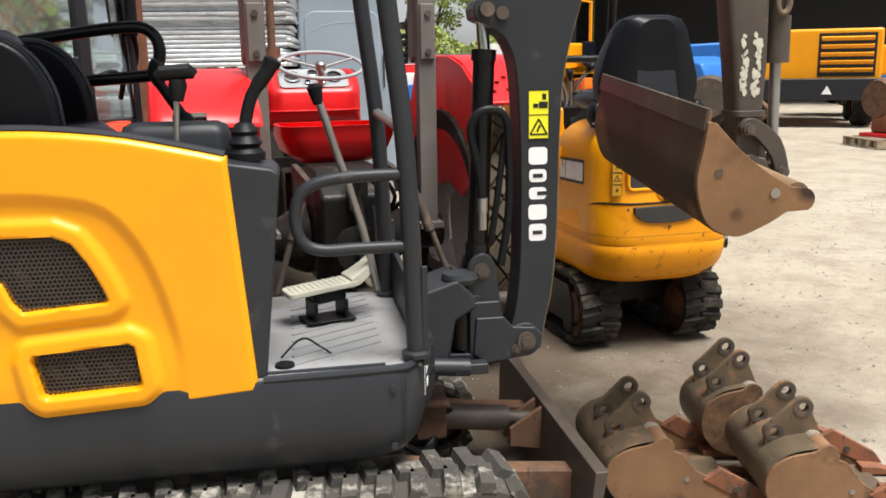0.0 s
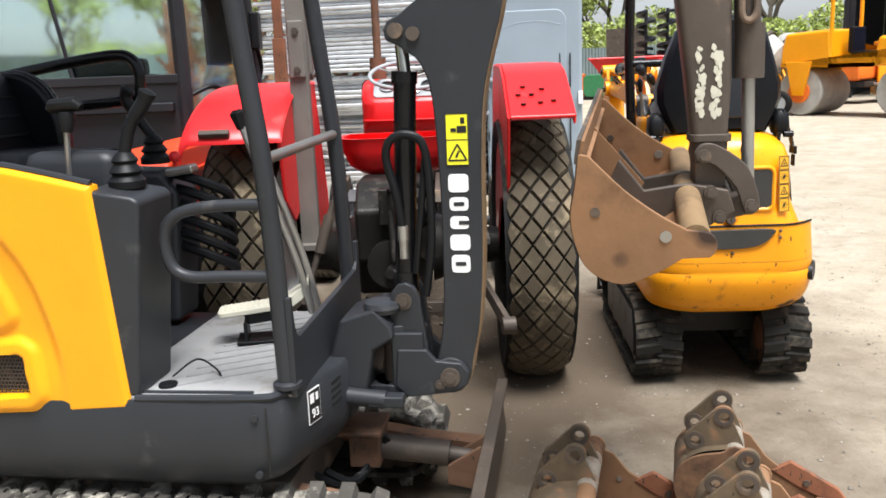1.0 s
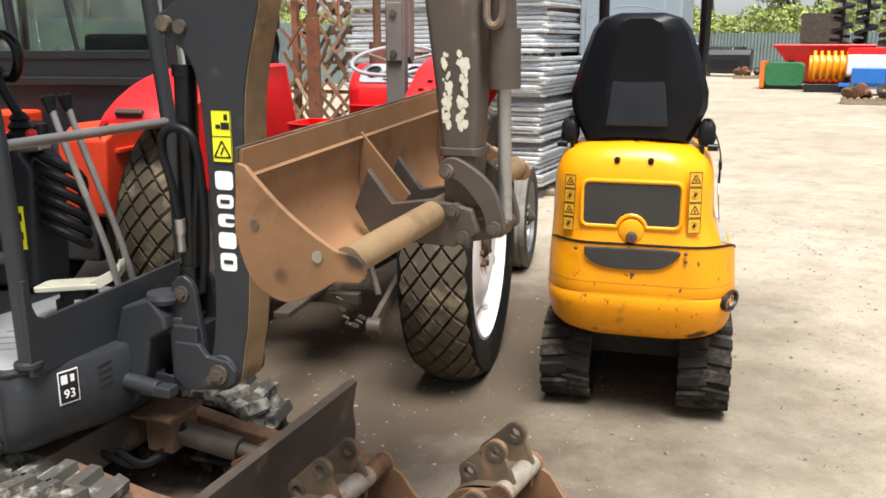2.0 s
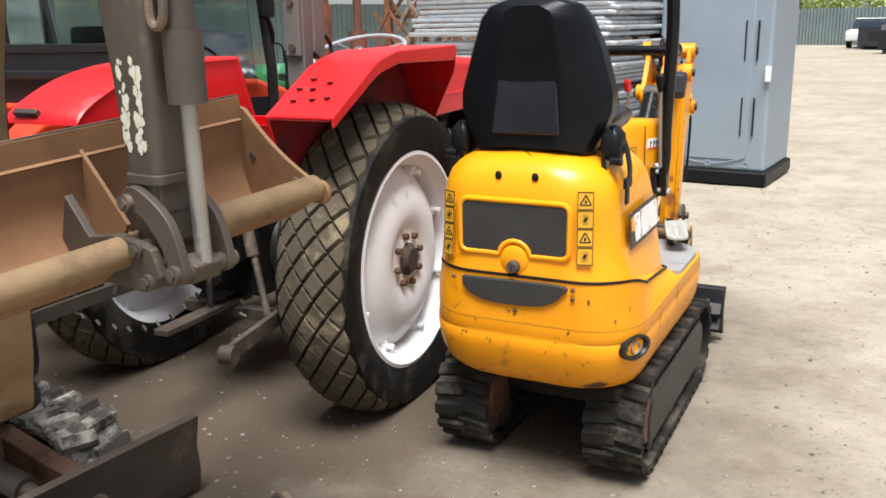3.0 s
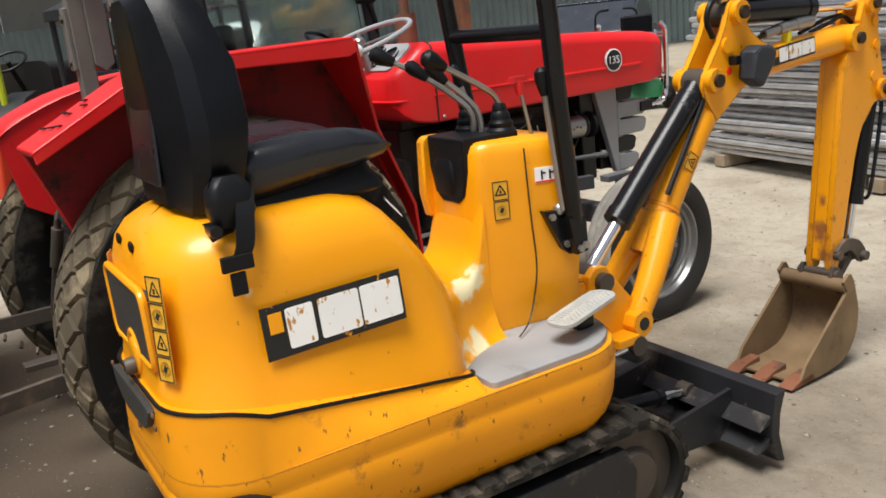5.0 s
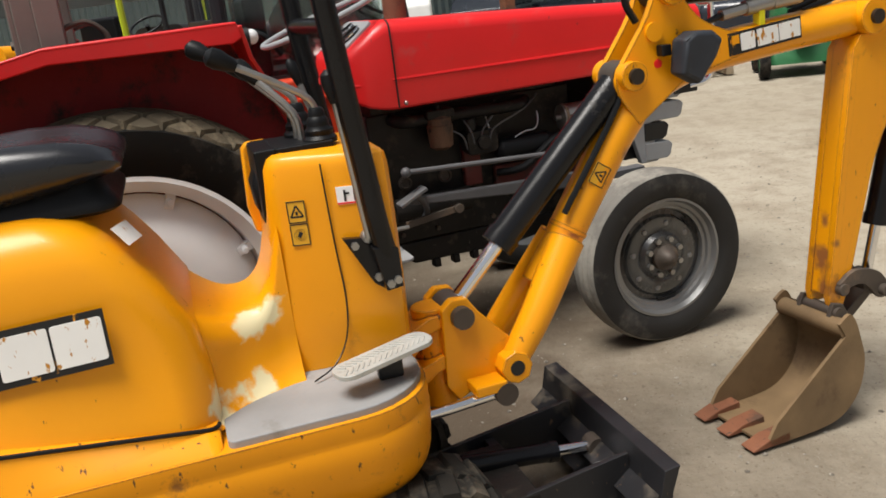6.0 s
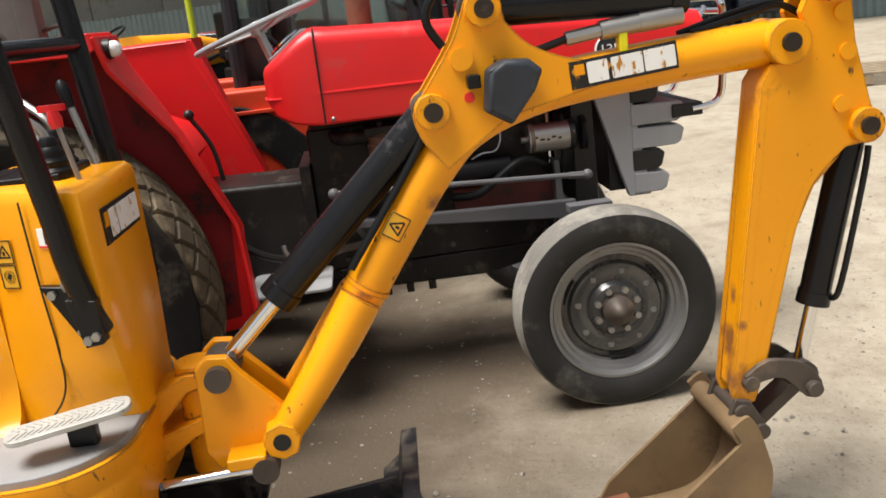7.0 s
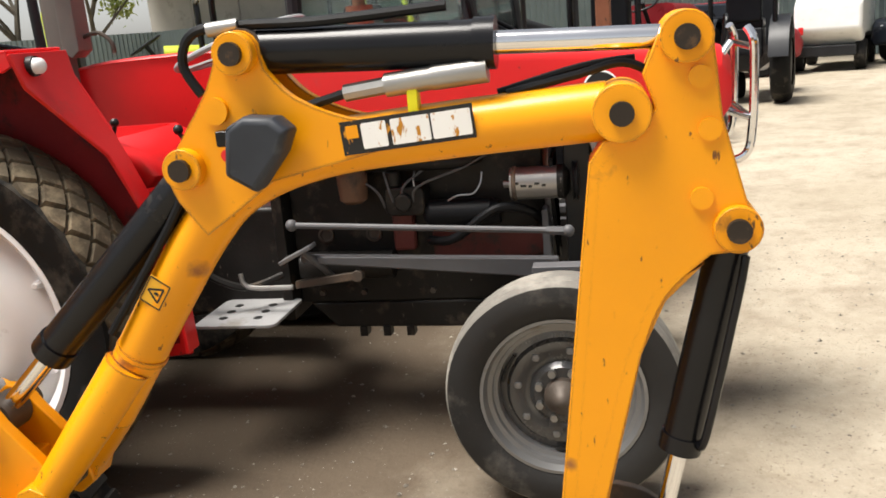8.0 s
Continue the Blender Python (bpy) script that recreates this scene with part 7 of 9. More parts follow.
    part("canopy_roof", Geo().loft([[(x, y, z) for x, y in round_rect(-0.46 + d, 0.46 - d, -1.45 + d, 0.0 - d, 0.08, 5)] for z, d in ((2.28, 0.0), (2.33, 0.0), (2.36, 0.04))]), M_VGREY, ex)
    part("cross_rail", Geo().cyl((0.364, 0.01, 1.245), (-0.35, 0.01, 1.255), 0.0155, n=12), M_STEEL, ex, "grey tubular cross rail")
    part("hand_rail", Geo().tube(curve([(0.364, 0.01, 1.13), (0.364, -0.16, 1.125), (0.364, -0.25, 1.10), (0.364, -0.282, 1.04), (0.364, -0.27, 0.965), (0.364, -0.22, 0.935), (0.364, -0.12, 0.935), (0.364, 0.015, 0.935)], 6), 0.0165, 12), M_VGREY, ex, "bent tubular hand rail")
    # swing mount, boom and stick stand a little to one side of the middle
    upper = set(ex.children)
    sw = part("swing_mount", Geo().prism([(0.0, 0.40), (0.10, 0.72), (0.21, 0.755), (0.26, 0.70), (0.265, 0.66), (0.20, 0.62), (0.18, 0.50), (0.12, 0.40)], -0.11, 0.11), M_VGREY, ex, bevel=0.012, segments=3)
    for z0, z1, r in ((0.635, 0.69, 0.07), (0.455, 0.50, 0.075)):
        part("mount_lug", Geo().cyl((0, 0.25, z0), (0, 0.25, z1), r, n=24).box((0, 0.17, (z0 + z1) / 2), (0.14, 0.14, z1 - z0)), M_VGREY, sw, bevel=0.004)
    part("swing_pin", Geo().cyl((0, 0.25, 0.44), (0, 0.25, 0.73), 0.04, n=20), M_BROWN, sw)
    lug = [(0.245, 0.75), (0.255, 0.795), (0.275, 0.818), (0.30, 0.825), (0.325, 0.812), (0.34, 0.785), (0.345, 0.745), (0.365, 0.60), (0.36, 0.50), (0.30, 0.47), (0.25, 0.53)]
    toe = [(0.27, 0.62), (0.36, 0.62), (0.39, 0.585), (0.465, 0.578), (0.49, 0.55), (0.485, 0.51), (0.45, 0.485), (0.30, 0.465), (0.26, 0.50)]
    kp = part("swing_post", Geo().prism(lug, 0.035, 0.058).prism(lug, -0.058, -0.035).prism(toe, 0.062, 0.085).prism(toe, -0.085, -0.062).box((0, 0.30, 0.57), (0.15, 0.10, 0.20)), M_VGREY, ex, bevel=0.006)
    part("post_shelf", Geo().lathe([(0.055, 0), (0.06, 0.015), (0.055, 0.03), (0.03, 0.035)], (0.05, 0.225, 0.735), "z", 22), M_VGREY, kp)
    for q, r, e in (((0.293, 0.767), 0.026, 0.064), ((0.433, 0.535), 0.03, 0.095), ((0.40, 0.51), 0.016, 0.092)):
        part("pivot_pin", Geo().cyl((-e, *q), (e, *q), r, n=20).cyl((e - 0.006, *q), (e + 0.007, *q), r * 0.6, n=6), M_BROWN, kp)
    part("swing_ram", Geo().cyl((0.12, -0.1, 0.50), (0.13, 0.24, 0.475), 0.028).box((0.13, 0.24, 0.475), (0.05, 0.11, 0.035)), M_VGREY, kp, bevel=0.006)
    # boom
    left = flat_curve([(0.375, 0.50), (0.385, 0.56), (0.405, 0.65), (0.418, 0.80), (0.420, 1.12), (0.405, 1.38), (0.375, 1.475), (0.345, 1.505), (0.31, 1.53)], 4)
    lobe = [(0.277, 1.545), (0.272, 1.575), (0.285, 1.60), (0.315, 1.612)]
    upl = flat_curve([(0.38, 1.66), (0.46, 1.85), (0.62, 2.05), (0.95, 2.26)], 4)
    rt = flat_curve([(1.02, 2.13), (0.78, 1.96), (0.65, 1.76), (0.61, 1.60), (0.56, 1.40), (0.545, 1.20), (0.54, 0.90), (0.525, 0.70), (0.505, 0.60), (0.49, 0.52), (0.46, 0.49), (0.42, 0.48)], 4)
    outline = left + lobe + upl + rt
    boom = part("boom", Geo().prism(outline, -0.062, 0.062), M_VGREY, ex, "charcoal curved boom with white lettering blocks", bevel=0.006)
    inn = rt
    part("boom_underside", Geo().prism([(a + 0.0025, b) for a, b in rt[:-4]] + [(a - 0.004, b) for a, b in rt[:-4]][::-1], -0.055, 0.055), M_MUDST, boom, "bare mud-brown underside of the boom")
    part("boom_foot_cap", Geo().cyl((-0.075, 0.433, 0.535), (0.075, 0.433, 0.535), 0.056, n=22), M_VGREY, boom, bevel=0.004)
    part("lug_pin", Geo().cyl((-0.085, 0.311, 1.57), (0.085, 0.311, 1.57), 0.022, n=16).cyl((0.06, 0.36, 1.56), (0.075, 0.36, 1.56), 0.02, n=16), M_BROWN, boom)
    # lettering shown as plain blocks, reading upwards
    for k, (z, hgt, w) in enumerate(((0.885, 0.062, 0.056), (0.950, 0.056, 0.060), (1.01, 0.046, 0.056), (1.066, 0.048, 0.056), (1.128, 0.062, 0.060))):
        part("white_block", Geo().prism(round_rect(0.475 - w / 2, 0.475 + w / 2, z - hgt / 2 + 0.004, z + hgt / 2 - 0.004, 0.012, 4), 0.062, 0.0635), M_PRINT, boom)
        if k in (0, 3, 2):
            part("block_gap", Geo().box((0.064, 0.475 + (0.014 if k == 2 else 0), z), (0.0014, 0.032, 0.012)), M_VGREY, boom)
    st = part("lift_warning_sticker", Geo().box((0.063, 0.476, 1.255), (0.002, 0.066, 0.148)), M_STICKY, boom, "lime yellow warning sticker")
    g = Geo().box((0.0646, 0.476, 1.255), (0.001, 0.064, 0.0025)).box((0.0646, 0.476, 1.33), (0.001, 0.066, 0.003)).box((0.0646, 0.476, 1.181), (0.001, 0.066, 0.003)).box((0.0646, 0.444, 1.255), (0.001, 0.002, 0.15)).box((0.0646, 0.508, 1.255), (0.001, 0.002, 0.15))
    tri = [(0.476, 1.242), (0.449, 1.195), (0.503, 1.195)]
    for i in range(3):
        a, b = Vector(tri[i]), Vector(tri[(i + 1) % 3])
        c = (a + b) / 2
        ang = math.degrees(math.atan2(b[1] - a[1], b[0] - a[0]))
        g.box((0.0648, c[0], c[1]), (0.001, (b - a).length, 0.005), (ang, 0, 0))
    g.box((0.0648, 0.476, 1.213), (0.001, 0.006, 0.022), (-25, 0, 0)).box((0.0648, 0.49, 1.285), (0.001, 0.028, 0.02)).box((0.0648, 0.493, 1.31), (0.001, 0.012, 0.018)).box((0.0648, 0.466, 1.283), (0.001, 0.016, 0.012))
    part("sticker_print", g, M_INK, st)
    cyl = part("boom_cylinder", Geo().cyl((0, 0.293, 0.80), (0, 0.318, 1.44), 0.034, n=24).cyl((0, 0.293, 0.775), (0, 0.294, 0.85), 0.04, n=24).cyl((0, 0.316, 1.42), (0, 0.318, 1.455), 0.039, n=24), M_BTUBE, ex, "black boom lift cylinder")
    part("piston_rod", Geo().cyl((0, 0.318, 1.45), (0, 0.311, 1.56), 0.02, n=16), M_CHROME, cyl)
    part("boom_hose", Geo().tube(curve([(0.05, 0.30, 0.98), (0.055, 0.285, 1.10), (0.06, 0.262, 1.20), (0.065, 0.275, 1.255), (0.065, 0.32, 1.275), (0.06, 0.37, 1.25), (0.05, 0.385, 1.15), (0.045, 0.385, 0.95), (0.04, 0.36, 0.78)], 6), 0.013, 10).tube(curve([(0.03, 0.33, 0.85), (0.04, 0.35, 1.0), (0.04, 0.375, 1.2)], 5), 0.011, 8), M_BLACK, cyl, "ribbed black hydraulic hose")
    part("hose_fitting", Geo().cyl((0.05, 0.30, 0.90), (0.05, 0.30, 0.955), 0.013, n=8).cyl((0.05, 0.30, 0.955), (0.05, 0.30, 1.0), 0.016, n=12), M_STEEL, cyl)
    # dipper stick
    stick = part("dipper_stick", Geo().loft([[(x, y + o, z) for x, y in round_rect(-0.05, 0.05, 0, w, 0.022, 4)] for z, o, w in ((1.17, 1.145, 0.095), (1.23, 1.142, 0.097), (1.40, 1.122, 0.125), (1.63, 1.092, 0.15), (2.0, 1.04, 0.17), (2.3, 1.0, 0.16))]), M_BROWN, ex, "worn dark brown dipper stick", angle=40)
    part("stick_collar", Geo().loft([[(x, y, z) for x, y in round_rect(-0.057, 0.057, 1.135, 1.25, 0.024, 4)] for z in (1.228, 1.25)]), M_BROWN, stick, bevel=0.003)
    chips = random.Random(4)
    for k in range(64):
        zz, yy = 1.30 + 0.19 * chips.random(), 1.158 + 0.045 * (k % 2) + 0.011 * chips.uniform(-1, 1)
        r0 = chips.uniform(0.003, 0.010)
        blob = [(yy + r0 * chips.uniform(0.6, 1.2) * math.cos(a), zz + 1.5 * r0 * chips.uniform(0.6, 1.2) * math.sin(a)) for a in (2 * math.pi * q / 9 for q in range(9))]
        part("paint_flake", Geo().prism(blob, 0.0500 + 0.00004 * k, 0.0506 + 0.00004 * k), M_CREAM, stick)
    part("stick_head", Geo().cyl((-0.08, 1.02, 2.2), (0.08, 1.02, 2.2), 0.09, n=24), M_BROWN, stick)
    bc = part("bucket_cylinder", Geo().cyl((0, 1.265, 2.15), (0, 1.297, 1.41), 0.036, n=24).cyl((0, 1.297, 1.55), (0, 1.2985, 1.40), 0.041, n=24), M_BROWN, ex, "dark bucket cylinder")
    part("piston_rod", Geo().cyl((0, 1.297, 1.41), (0, 1.305, 1.06), 0.018, n=16), M_STEEL, bc)
    part("pipe_hook", Geo().tube(curve([(0.045, 1.27, 1.70), (0.05, 1.265, 1.58), (0.05, 1.285, 1.555), (0.05, 1.305, 1.58), (0.045, 1.305, 1.66)], 5), 0.010, 8), M_BROWN, bc)
    for x in (0.065, -0.065):
        part("tipping_link", Geo().prism(flat_curve([(1.145, 1.20), (1.165, 1.225), (1.21, 1.22), (1.29, 1.16), (1.325, 1.06), (1.315, 1.03), (1.285, 1.03), (1.26, 1.10), (1.20, 1.165), (1.15, 1.175)], 3), x - 0.011, x + 0.011), M_BROWN, ex, bevel=0.004)
    lk = part("bucket_link", Geo().prism([(1.28, 1.08), (1.325, 1.06), (1.31, 1.02), (1.22, 1.0), (1.2, 1.04)], -0.04, 0.04), M_BROWN, ex, bevel=0.006)
    for q in ((1.17, 1.192), (1.30, 1.05), (1.19, 1.09), (1.215, 1.02)):
        part("link_pin", Geo().cyl((-0.09, *q), (0.09, *q), 0.019, n=18).cyl((0.088, *q), (0.096, *q), 0.013, n=6), M_BROWN, lk)
    part("stick_nose", Geo().prism([(1.145, 1.25), (1.24, 1.25), (1.235, 1.10), (1.19, 1.055), (1.15, 1.10)], -0.045, 0.045), M_BROWN, stick, bevel=0.006)
    ditch_bucket(ex)
    for ob in ex.children:
        if ob not in upper:
            ob.location = (-0.05, 0.014, 0.022) if ob.name.startswith("ditching") else (-0.05, 0, 0)
    return ex


mini_excavator()


# ---- loose buckets on the ground ----
def pierced(outline, holes):
    """A flat outline with round holes, cut in from the nearest corner."""
    pts = list(outline)
    for (cx, cz), r in holes:
        i = min(range(len(pts)), key=lambda k: (pts[k][0] - cx) ** 2 + (pts[k][1] - cz) ** 2)
        a0 = math.degrees(math.atan2(pts[i][1] - cz, pts[i][0] - cx))
        pts = pts[:i + 1] + arc(cx, cz, r, a0, a0 + 360, 12) + pts[i:]
    return pts


def loose_bucket(m, width, label, h=0.37):
    b = thing("loose_bucket", m, label, "bucket", "loose buckets")
    k = h / 0.37
    back = flat_curve([(0.03, 0.27 * k), (-0.06, 0.25 * k), (-0.115, 0.20 * k), (-0.12, 0.12 * k), (-0.07, 0.045 * k), (0.03, 0.010), (0.18, 0.004), (0.36, 0.004)], 4)
    inner = [(a + (0.010 if a < 0.05 else 0), z + 0.009) for a, z in back]
    w = width / 2
    part("shell", Geo().prism(back + inner[::-1], -w, w, "y"), M_GBUCK, b, "rusted curved shell", angle=40)
    lobe = arc(0.06, 0.255 * k, 0.036, 150, -20, 6)
    side = back[1:] + [(0.37, 0.02), (0.31, 0.055), (0.24, 0.10), (0.17, 0.16 * k), (0.12, 0.23 * k)] + lobe[::-1]
    for y in (-w - 0.005, w + 0.005):
        part("side_plate", Geo().prism(side, y - 0.006, y + 0.006, "y"), M_RUSTL, b, bevel=0.002)
        part("side_cutter", Geo().prism([(0.19, 0.11), (0.25, 0.145), (0.40, 0.06), (0.43, 0.02), (0.37, 0.015), (0.28, 0.055)], y - 0.012, y + 0.012, "y"), M_TIP, b, "orange rusted side cutter", bevel=0.004)
        part("cutter_bolt", Geo().cyl((0.30, y - 0.018, 0.075), (0.30, y + 0.018, 0.075), 0.012, n=6), M_BROWN, b)
        part("plate_bolt", Geo().cyl((0.14, y - 0.009, 0.13 * k), (0.14, y + 0.009, 0.13 * k), 0.009, n=8), M_STEEL, b)
    e = min(0.073, w * 0.62)
    e1, e2 = (0.025, h), (-0.060, h - 0.083)
    ear_line = arc(*e1, 0.034, 130, -30, 7) + [(0.085, 0.28 * k), (0.08, 0.20 * k), (-0.02, 0.15 * k), (-0.085, 0.16 * k)] + arc(*e2, 0.034, 215, 115, 5)
    for y in (-e, e):
        ear = part("ear_plate", Geo().prism(pierced(ear_line, ((e1, 0.016), (e2, 0.015))), y - 0.009, y + 0.009, "y"), M_GBUCK, b)
        for q in (e1, e2):
            part("eye_bush", Geo().lathe([(0.030, -0.013), (0.030, 0.013), (0.017, 0.013), (0.017, -0.013), (0.030, -0.013)], (q[0], y, q[1]), "y", 18, cap=False), M_BROWN, ear)
    part("cross_tube", Geo().cyl((0.06, -w - 0.008, 0.255 * k), (0.06, w + 0.008, 0.255 * k), 0.031, n=20), M_RUSTL, b, "rusty torque tube")
    part("bare_sleeve", Geo().cyl((0.06, -e - 0.04, 0.255 * k), (0.06, e + 0.04, 0.255 * k), 0.0325, n=20), M_SLEEVE, b, "dusty worn metal sleeve")
    n = max(2, int(width / 0.11))
    for j in range(n):
        y = -w + 0.04 + (width - 0.08) * j / (n - 1)
        part("tooth", Geo().prism([(0.33, 0.004), (0.33, 0.035), (0.40, 0.03), (0.46, 0.008), (0.455, 0.003)], y - 0.025, y + 0.025, "y"), M_TIP, b, bevel=0.004)
    return b


loose_bucket(NORTH @ pose(0.778, 2.70, -0.006, 0, 0, 5), 0.42, "rusty digging bucket lying on the earth beside the blade", 0.322)
loose_bucket(NORTH @ pose(1.193, 2.99, -0.006, 0, 0, 4), 0.23, "narrow rusty trenching bucket standing on the earth", 0.366)
loose_bucket(NORTH @ pose(1.272, 2.60, -0.006, 0, 0, 0), 0.40, "rusty toothed bucket with bare cross tube", 0.342)


# ---- the yard: things behind and around the machines ----
M_BLUE = mat("blue_paint", (0.03, 0.17, 0.55), 0.4, var=0.1, bump=0.05, dirt=(0.1, 0.16, 0.3), amount=0.2)
M_GREEN = mat("green_paint", (0.03, 0.16, 0.06), 0.5, var=0.15, bump=0.05, dirt=(0.1, 0.12, 0.07), amount=0.25)
M_ORANGE = mat("orange_paint", (0.75, 0.17, 0.02), 0.45, var=0.12, bump=0.05, dirt=(0.35, 0.1, 0.03), amount=0.25)
M_WOOD = mat("grey_weathered_wood", (0.30, 0.235, 0.16), 0.85, var=0.25, scale=12, bump=0.3)
M_CLAD = mat("grey_green_cladding", (0.20, 0.25, 0.25), 0.5, metal=0.3, var=0.12, scale=1.5, bump=0.05)
M_CONC = mat("pale_concrete_panel", (0.44, 0.42, 0.38), 0.85, var=0.12, scale=0.8, bump=0.2, dirt=(0.30, 0.28, 0.24), amount=0.35, dscale=1.2)
M_CAB = mat("dark_cab_paint", (0.014, 0.015, 0.018), 0.4, var=0.15, bump=0.05)
M_CARW = mat("white_body_paint", (0.75, 0.75, 0.73), 0.3, var=0.05, bump=0.02, coat=0.4)
M_CARD = mat("dark_car_paint", (0.02, 0.025, 0.035), 0.25, var=0.1, bump=0.02, coat=0.5)
M_CARR = mat("dark_red_car_paint", (0.22, 0.015, 0.02), 0.3, var=0.1, bump=0.02, coat=0.4)
M_MIXER = mat("cement_grey_drum", (0.38, 0.37, 0.34), 0.75, var=0.2, bump=0.3)


def simple_wheel(parent, c, r, w, rim=M_GRILL, axis="x"):
    wh = part("wheel", Geo().lathe([(r * .6, -w / 2), (r * .92, -w / 2), (r, -w * .3), (r, w * .3), (r * .92, w / 2), (r * .6, w / 2)], c, axis, 28, cap=False), M_TYRE, parent, angle=50)
    part("rim", Geo().lathe([(r * .62, -w * .42), (r * .5, -w * .3), (r * .2, -w * .36), (0.01, -w * .36)], c, axis, 24), rim, wh)
    part("rim", Geo().lathe([(r * .62, w * .42), (r * .5, w * .3), (r * .2, w * .36), (0.01, w * .36)], c, axis, 24), rim, wh)
    return wh


def portable_toilet():
    m = pose(-1.53, 9.68, 0, 0, 0, 16)
    t = thing("portable_toilet", m, "grey-blue moulded plastic portable toilet cubicle", "toilet")
    part("base_skid", Geo().box((0, 0.52, 0.07), (1.12, 1.14, 0.14)), M_BLACK, t, "black plastic skid base", bevel=0.03)
    body = part("wall_shell", Geo().box((0, 0.52, 1.19), (1.06, 1.06, 2.12)), M_LOO, t, bevel=0.04, segments=3)
    part("door_panel", Geo().prism(round_rect(-0.46, 0.36, 0.24, 2.0, [0.12, 0.12, 0.06, 0.06], 5), -0.024, 0.0, "y"), M_LOO, body, bevel=0.012)
    for a, b in ((0.30, 1), (1.78, -1)):
        part("moulded_arc", Geo().tube([(x, -0.021, a + b * 0.10 * (1 - (x / 0.42) ** 2) * -1) for x in (-0.42 + 0.06 * k - 0.05 for k in range(14))], 0.006, 6), M_LOO, body)
    for z in (0.50, 1.20):
        for x in (0.29, 0.40, -0.50):
            part("moulded_groove", Geo().box((x, -0.02, z + 0.15), (0.014, 0.02, 0.36 if x != -0.5 else 0.1)), M_CAB, body)
    for x in (-0.36, 0.0, 0.36):
        part("fixing_cup", Geo().lathe([(0.032, -0.02), (0.032, -0.03), (0.018, -0.03), (0.015, -0.015)], (x, 0, 0.20), "y", 16), M_LOO, body)
    part("door_latch", Geo().box((0.51, -0.03, 1.05), (0.05, 0.05, 0.14)), M_PRINT, body, bevel=0.008)
    part("roof_cap", Geo().loft([[(x, y, z) for x, y in round_rect(-0.56 + d, 0.56 - d, -0.04 + d, 1.08 - d, 0.08, 5)] for z, d in ((2.22, 0.0), (2.27, 0.0), (2.36, 0.15), (2.38, 0.3))]), M_PRINT, t)


portable_toilet()


def panel_stack():
    """Galvanised mesh-fence panels lying flat in a tall uneven pile."""
    rnd = random.Random(11)
    m = pose(-2.90, 8.27, 0, 0, 0, 12.6)
    s = thing("fence_panel_stack", m, "tall uneven stack of galvanised steel fence panels", "stack")
    for x in (-0.8, 0.8):
        part("timber_bearer", Geo().box((x, 1.6, 0.05), (0.12, 3.3, 0.1)), M_WOOD, s, bevel=0.006)
    base = Geo()
    L, D, r = 2.15, 3.3, 0.020
    base.tube([(-L / 2 + 0.03, 0, 0), (L / 2 - 0.03, 0, 0), (L / 2, 0.03, 0), (L / 2, D - 0.03, 0), (L / 2 - 0.03, D, 0), (-L / 2 + 0.03, D, 0), (-L / 2, D - 0.03, 0), (-L / 2, 0.03, 0), (-L / 2 + 0.03, 0, 0)], r, 10)
    mesh = Geo()
    for k in range(1, 5):
        mesh.cyl((-L / 2 + L * k / 5, 0, 0), (-L / 2 + L * k / 5, D, 0), 0.008, n=6)
    for k in range(1, 20):
        mesh.cyl((-L / 2, D * k / 20, 0), (L / 2, D * k / 20, 0), 0.004, n=5)
    first = part("fence_panel", base, M_GALV, s)
    infill = part("wire_infill", mesh, M_GALV, first)
    tagged(infill, kind="stuff")
    z = 0.13
    first.matrix_basis = pose(0, 0, z)
    k = 0
    while z < 2.45:
        k += 1
        z += 0.044 if k % 9 else 0.085
        o = bpy.data.objects.new("fence_panel", first.data)
        scene.collection.objects.link(o)
        o.parent = s
        w = bpy.data.objects.new("wire_infill", infill.data)
        scene.collection.objects.link(w)
        w.parent = o
        tagged(w, kind="stuff")
        off = 0.10 if 1.05 < z < 1.5 else 0.0
        o.matrix_basis = pose(rnd.uniform(-0.05, 0.05) + off * 0.5, rnd.uniform(-0.05, 0.05) - off, z, rnd.uniform(-0.3, 0.3), rnd.uniform(-0.4, 0.4), rnd.uniform(-0.8, 0.8))


panel_stack()


def pallet(name, m, label, boards=7):
    p = thing(name, m, label, "pallet")
    for k in range(boards):
        part("deck_board", Geo().box((-0.5 + 1.0 * k / (boards - 1), 0, 0.13), (0.1, 1.0, 0.02)), M_WOOD, p)
    for y in (-0.45, 0, 0.45):
        part("runner", Geo().box((0, y, 0.06), (1.1, 0.09, 0.11)), M_WOOD, p)
    return p


def timber_crate(m):
    c = thing("timber_crate", m, "dark brown open slatted timber crate in a tall stack", "crate", "stacked crates")
    for x in (-0.22, 0.22):
        for y in (-0.28, 0.28):
            part("corner_post", Geo().box((x, y, 0.19), (0.05, 0.05, 0.38)), M_CRATE, c, bevel=0.004)
    for y in (-0.31, 0.31):
        for z in (0.05, 0.34):
            part("side_slat", Geo().box((0, y, z), (0.50, 0.02, 0.07)), M_CRATE, c, bevel=0.003)
    for x in (-0.255, 0.255):
        for z in (0.05, 0.34):
            part("end_slat", Geo().box((x, 0, z), (0.02, 0.60, 0.07)), M_CRATE, c, bevel=0.003)
    part("back_board", Geo().box((0, 0.29, 0.19), (0.40, 0.014, 0.22)), M_CRATE, c)
    part("base_board", Geo().box((0, 0, 0.02), (0.44, 0.58, 0.016)), M_CRATE, c)


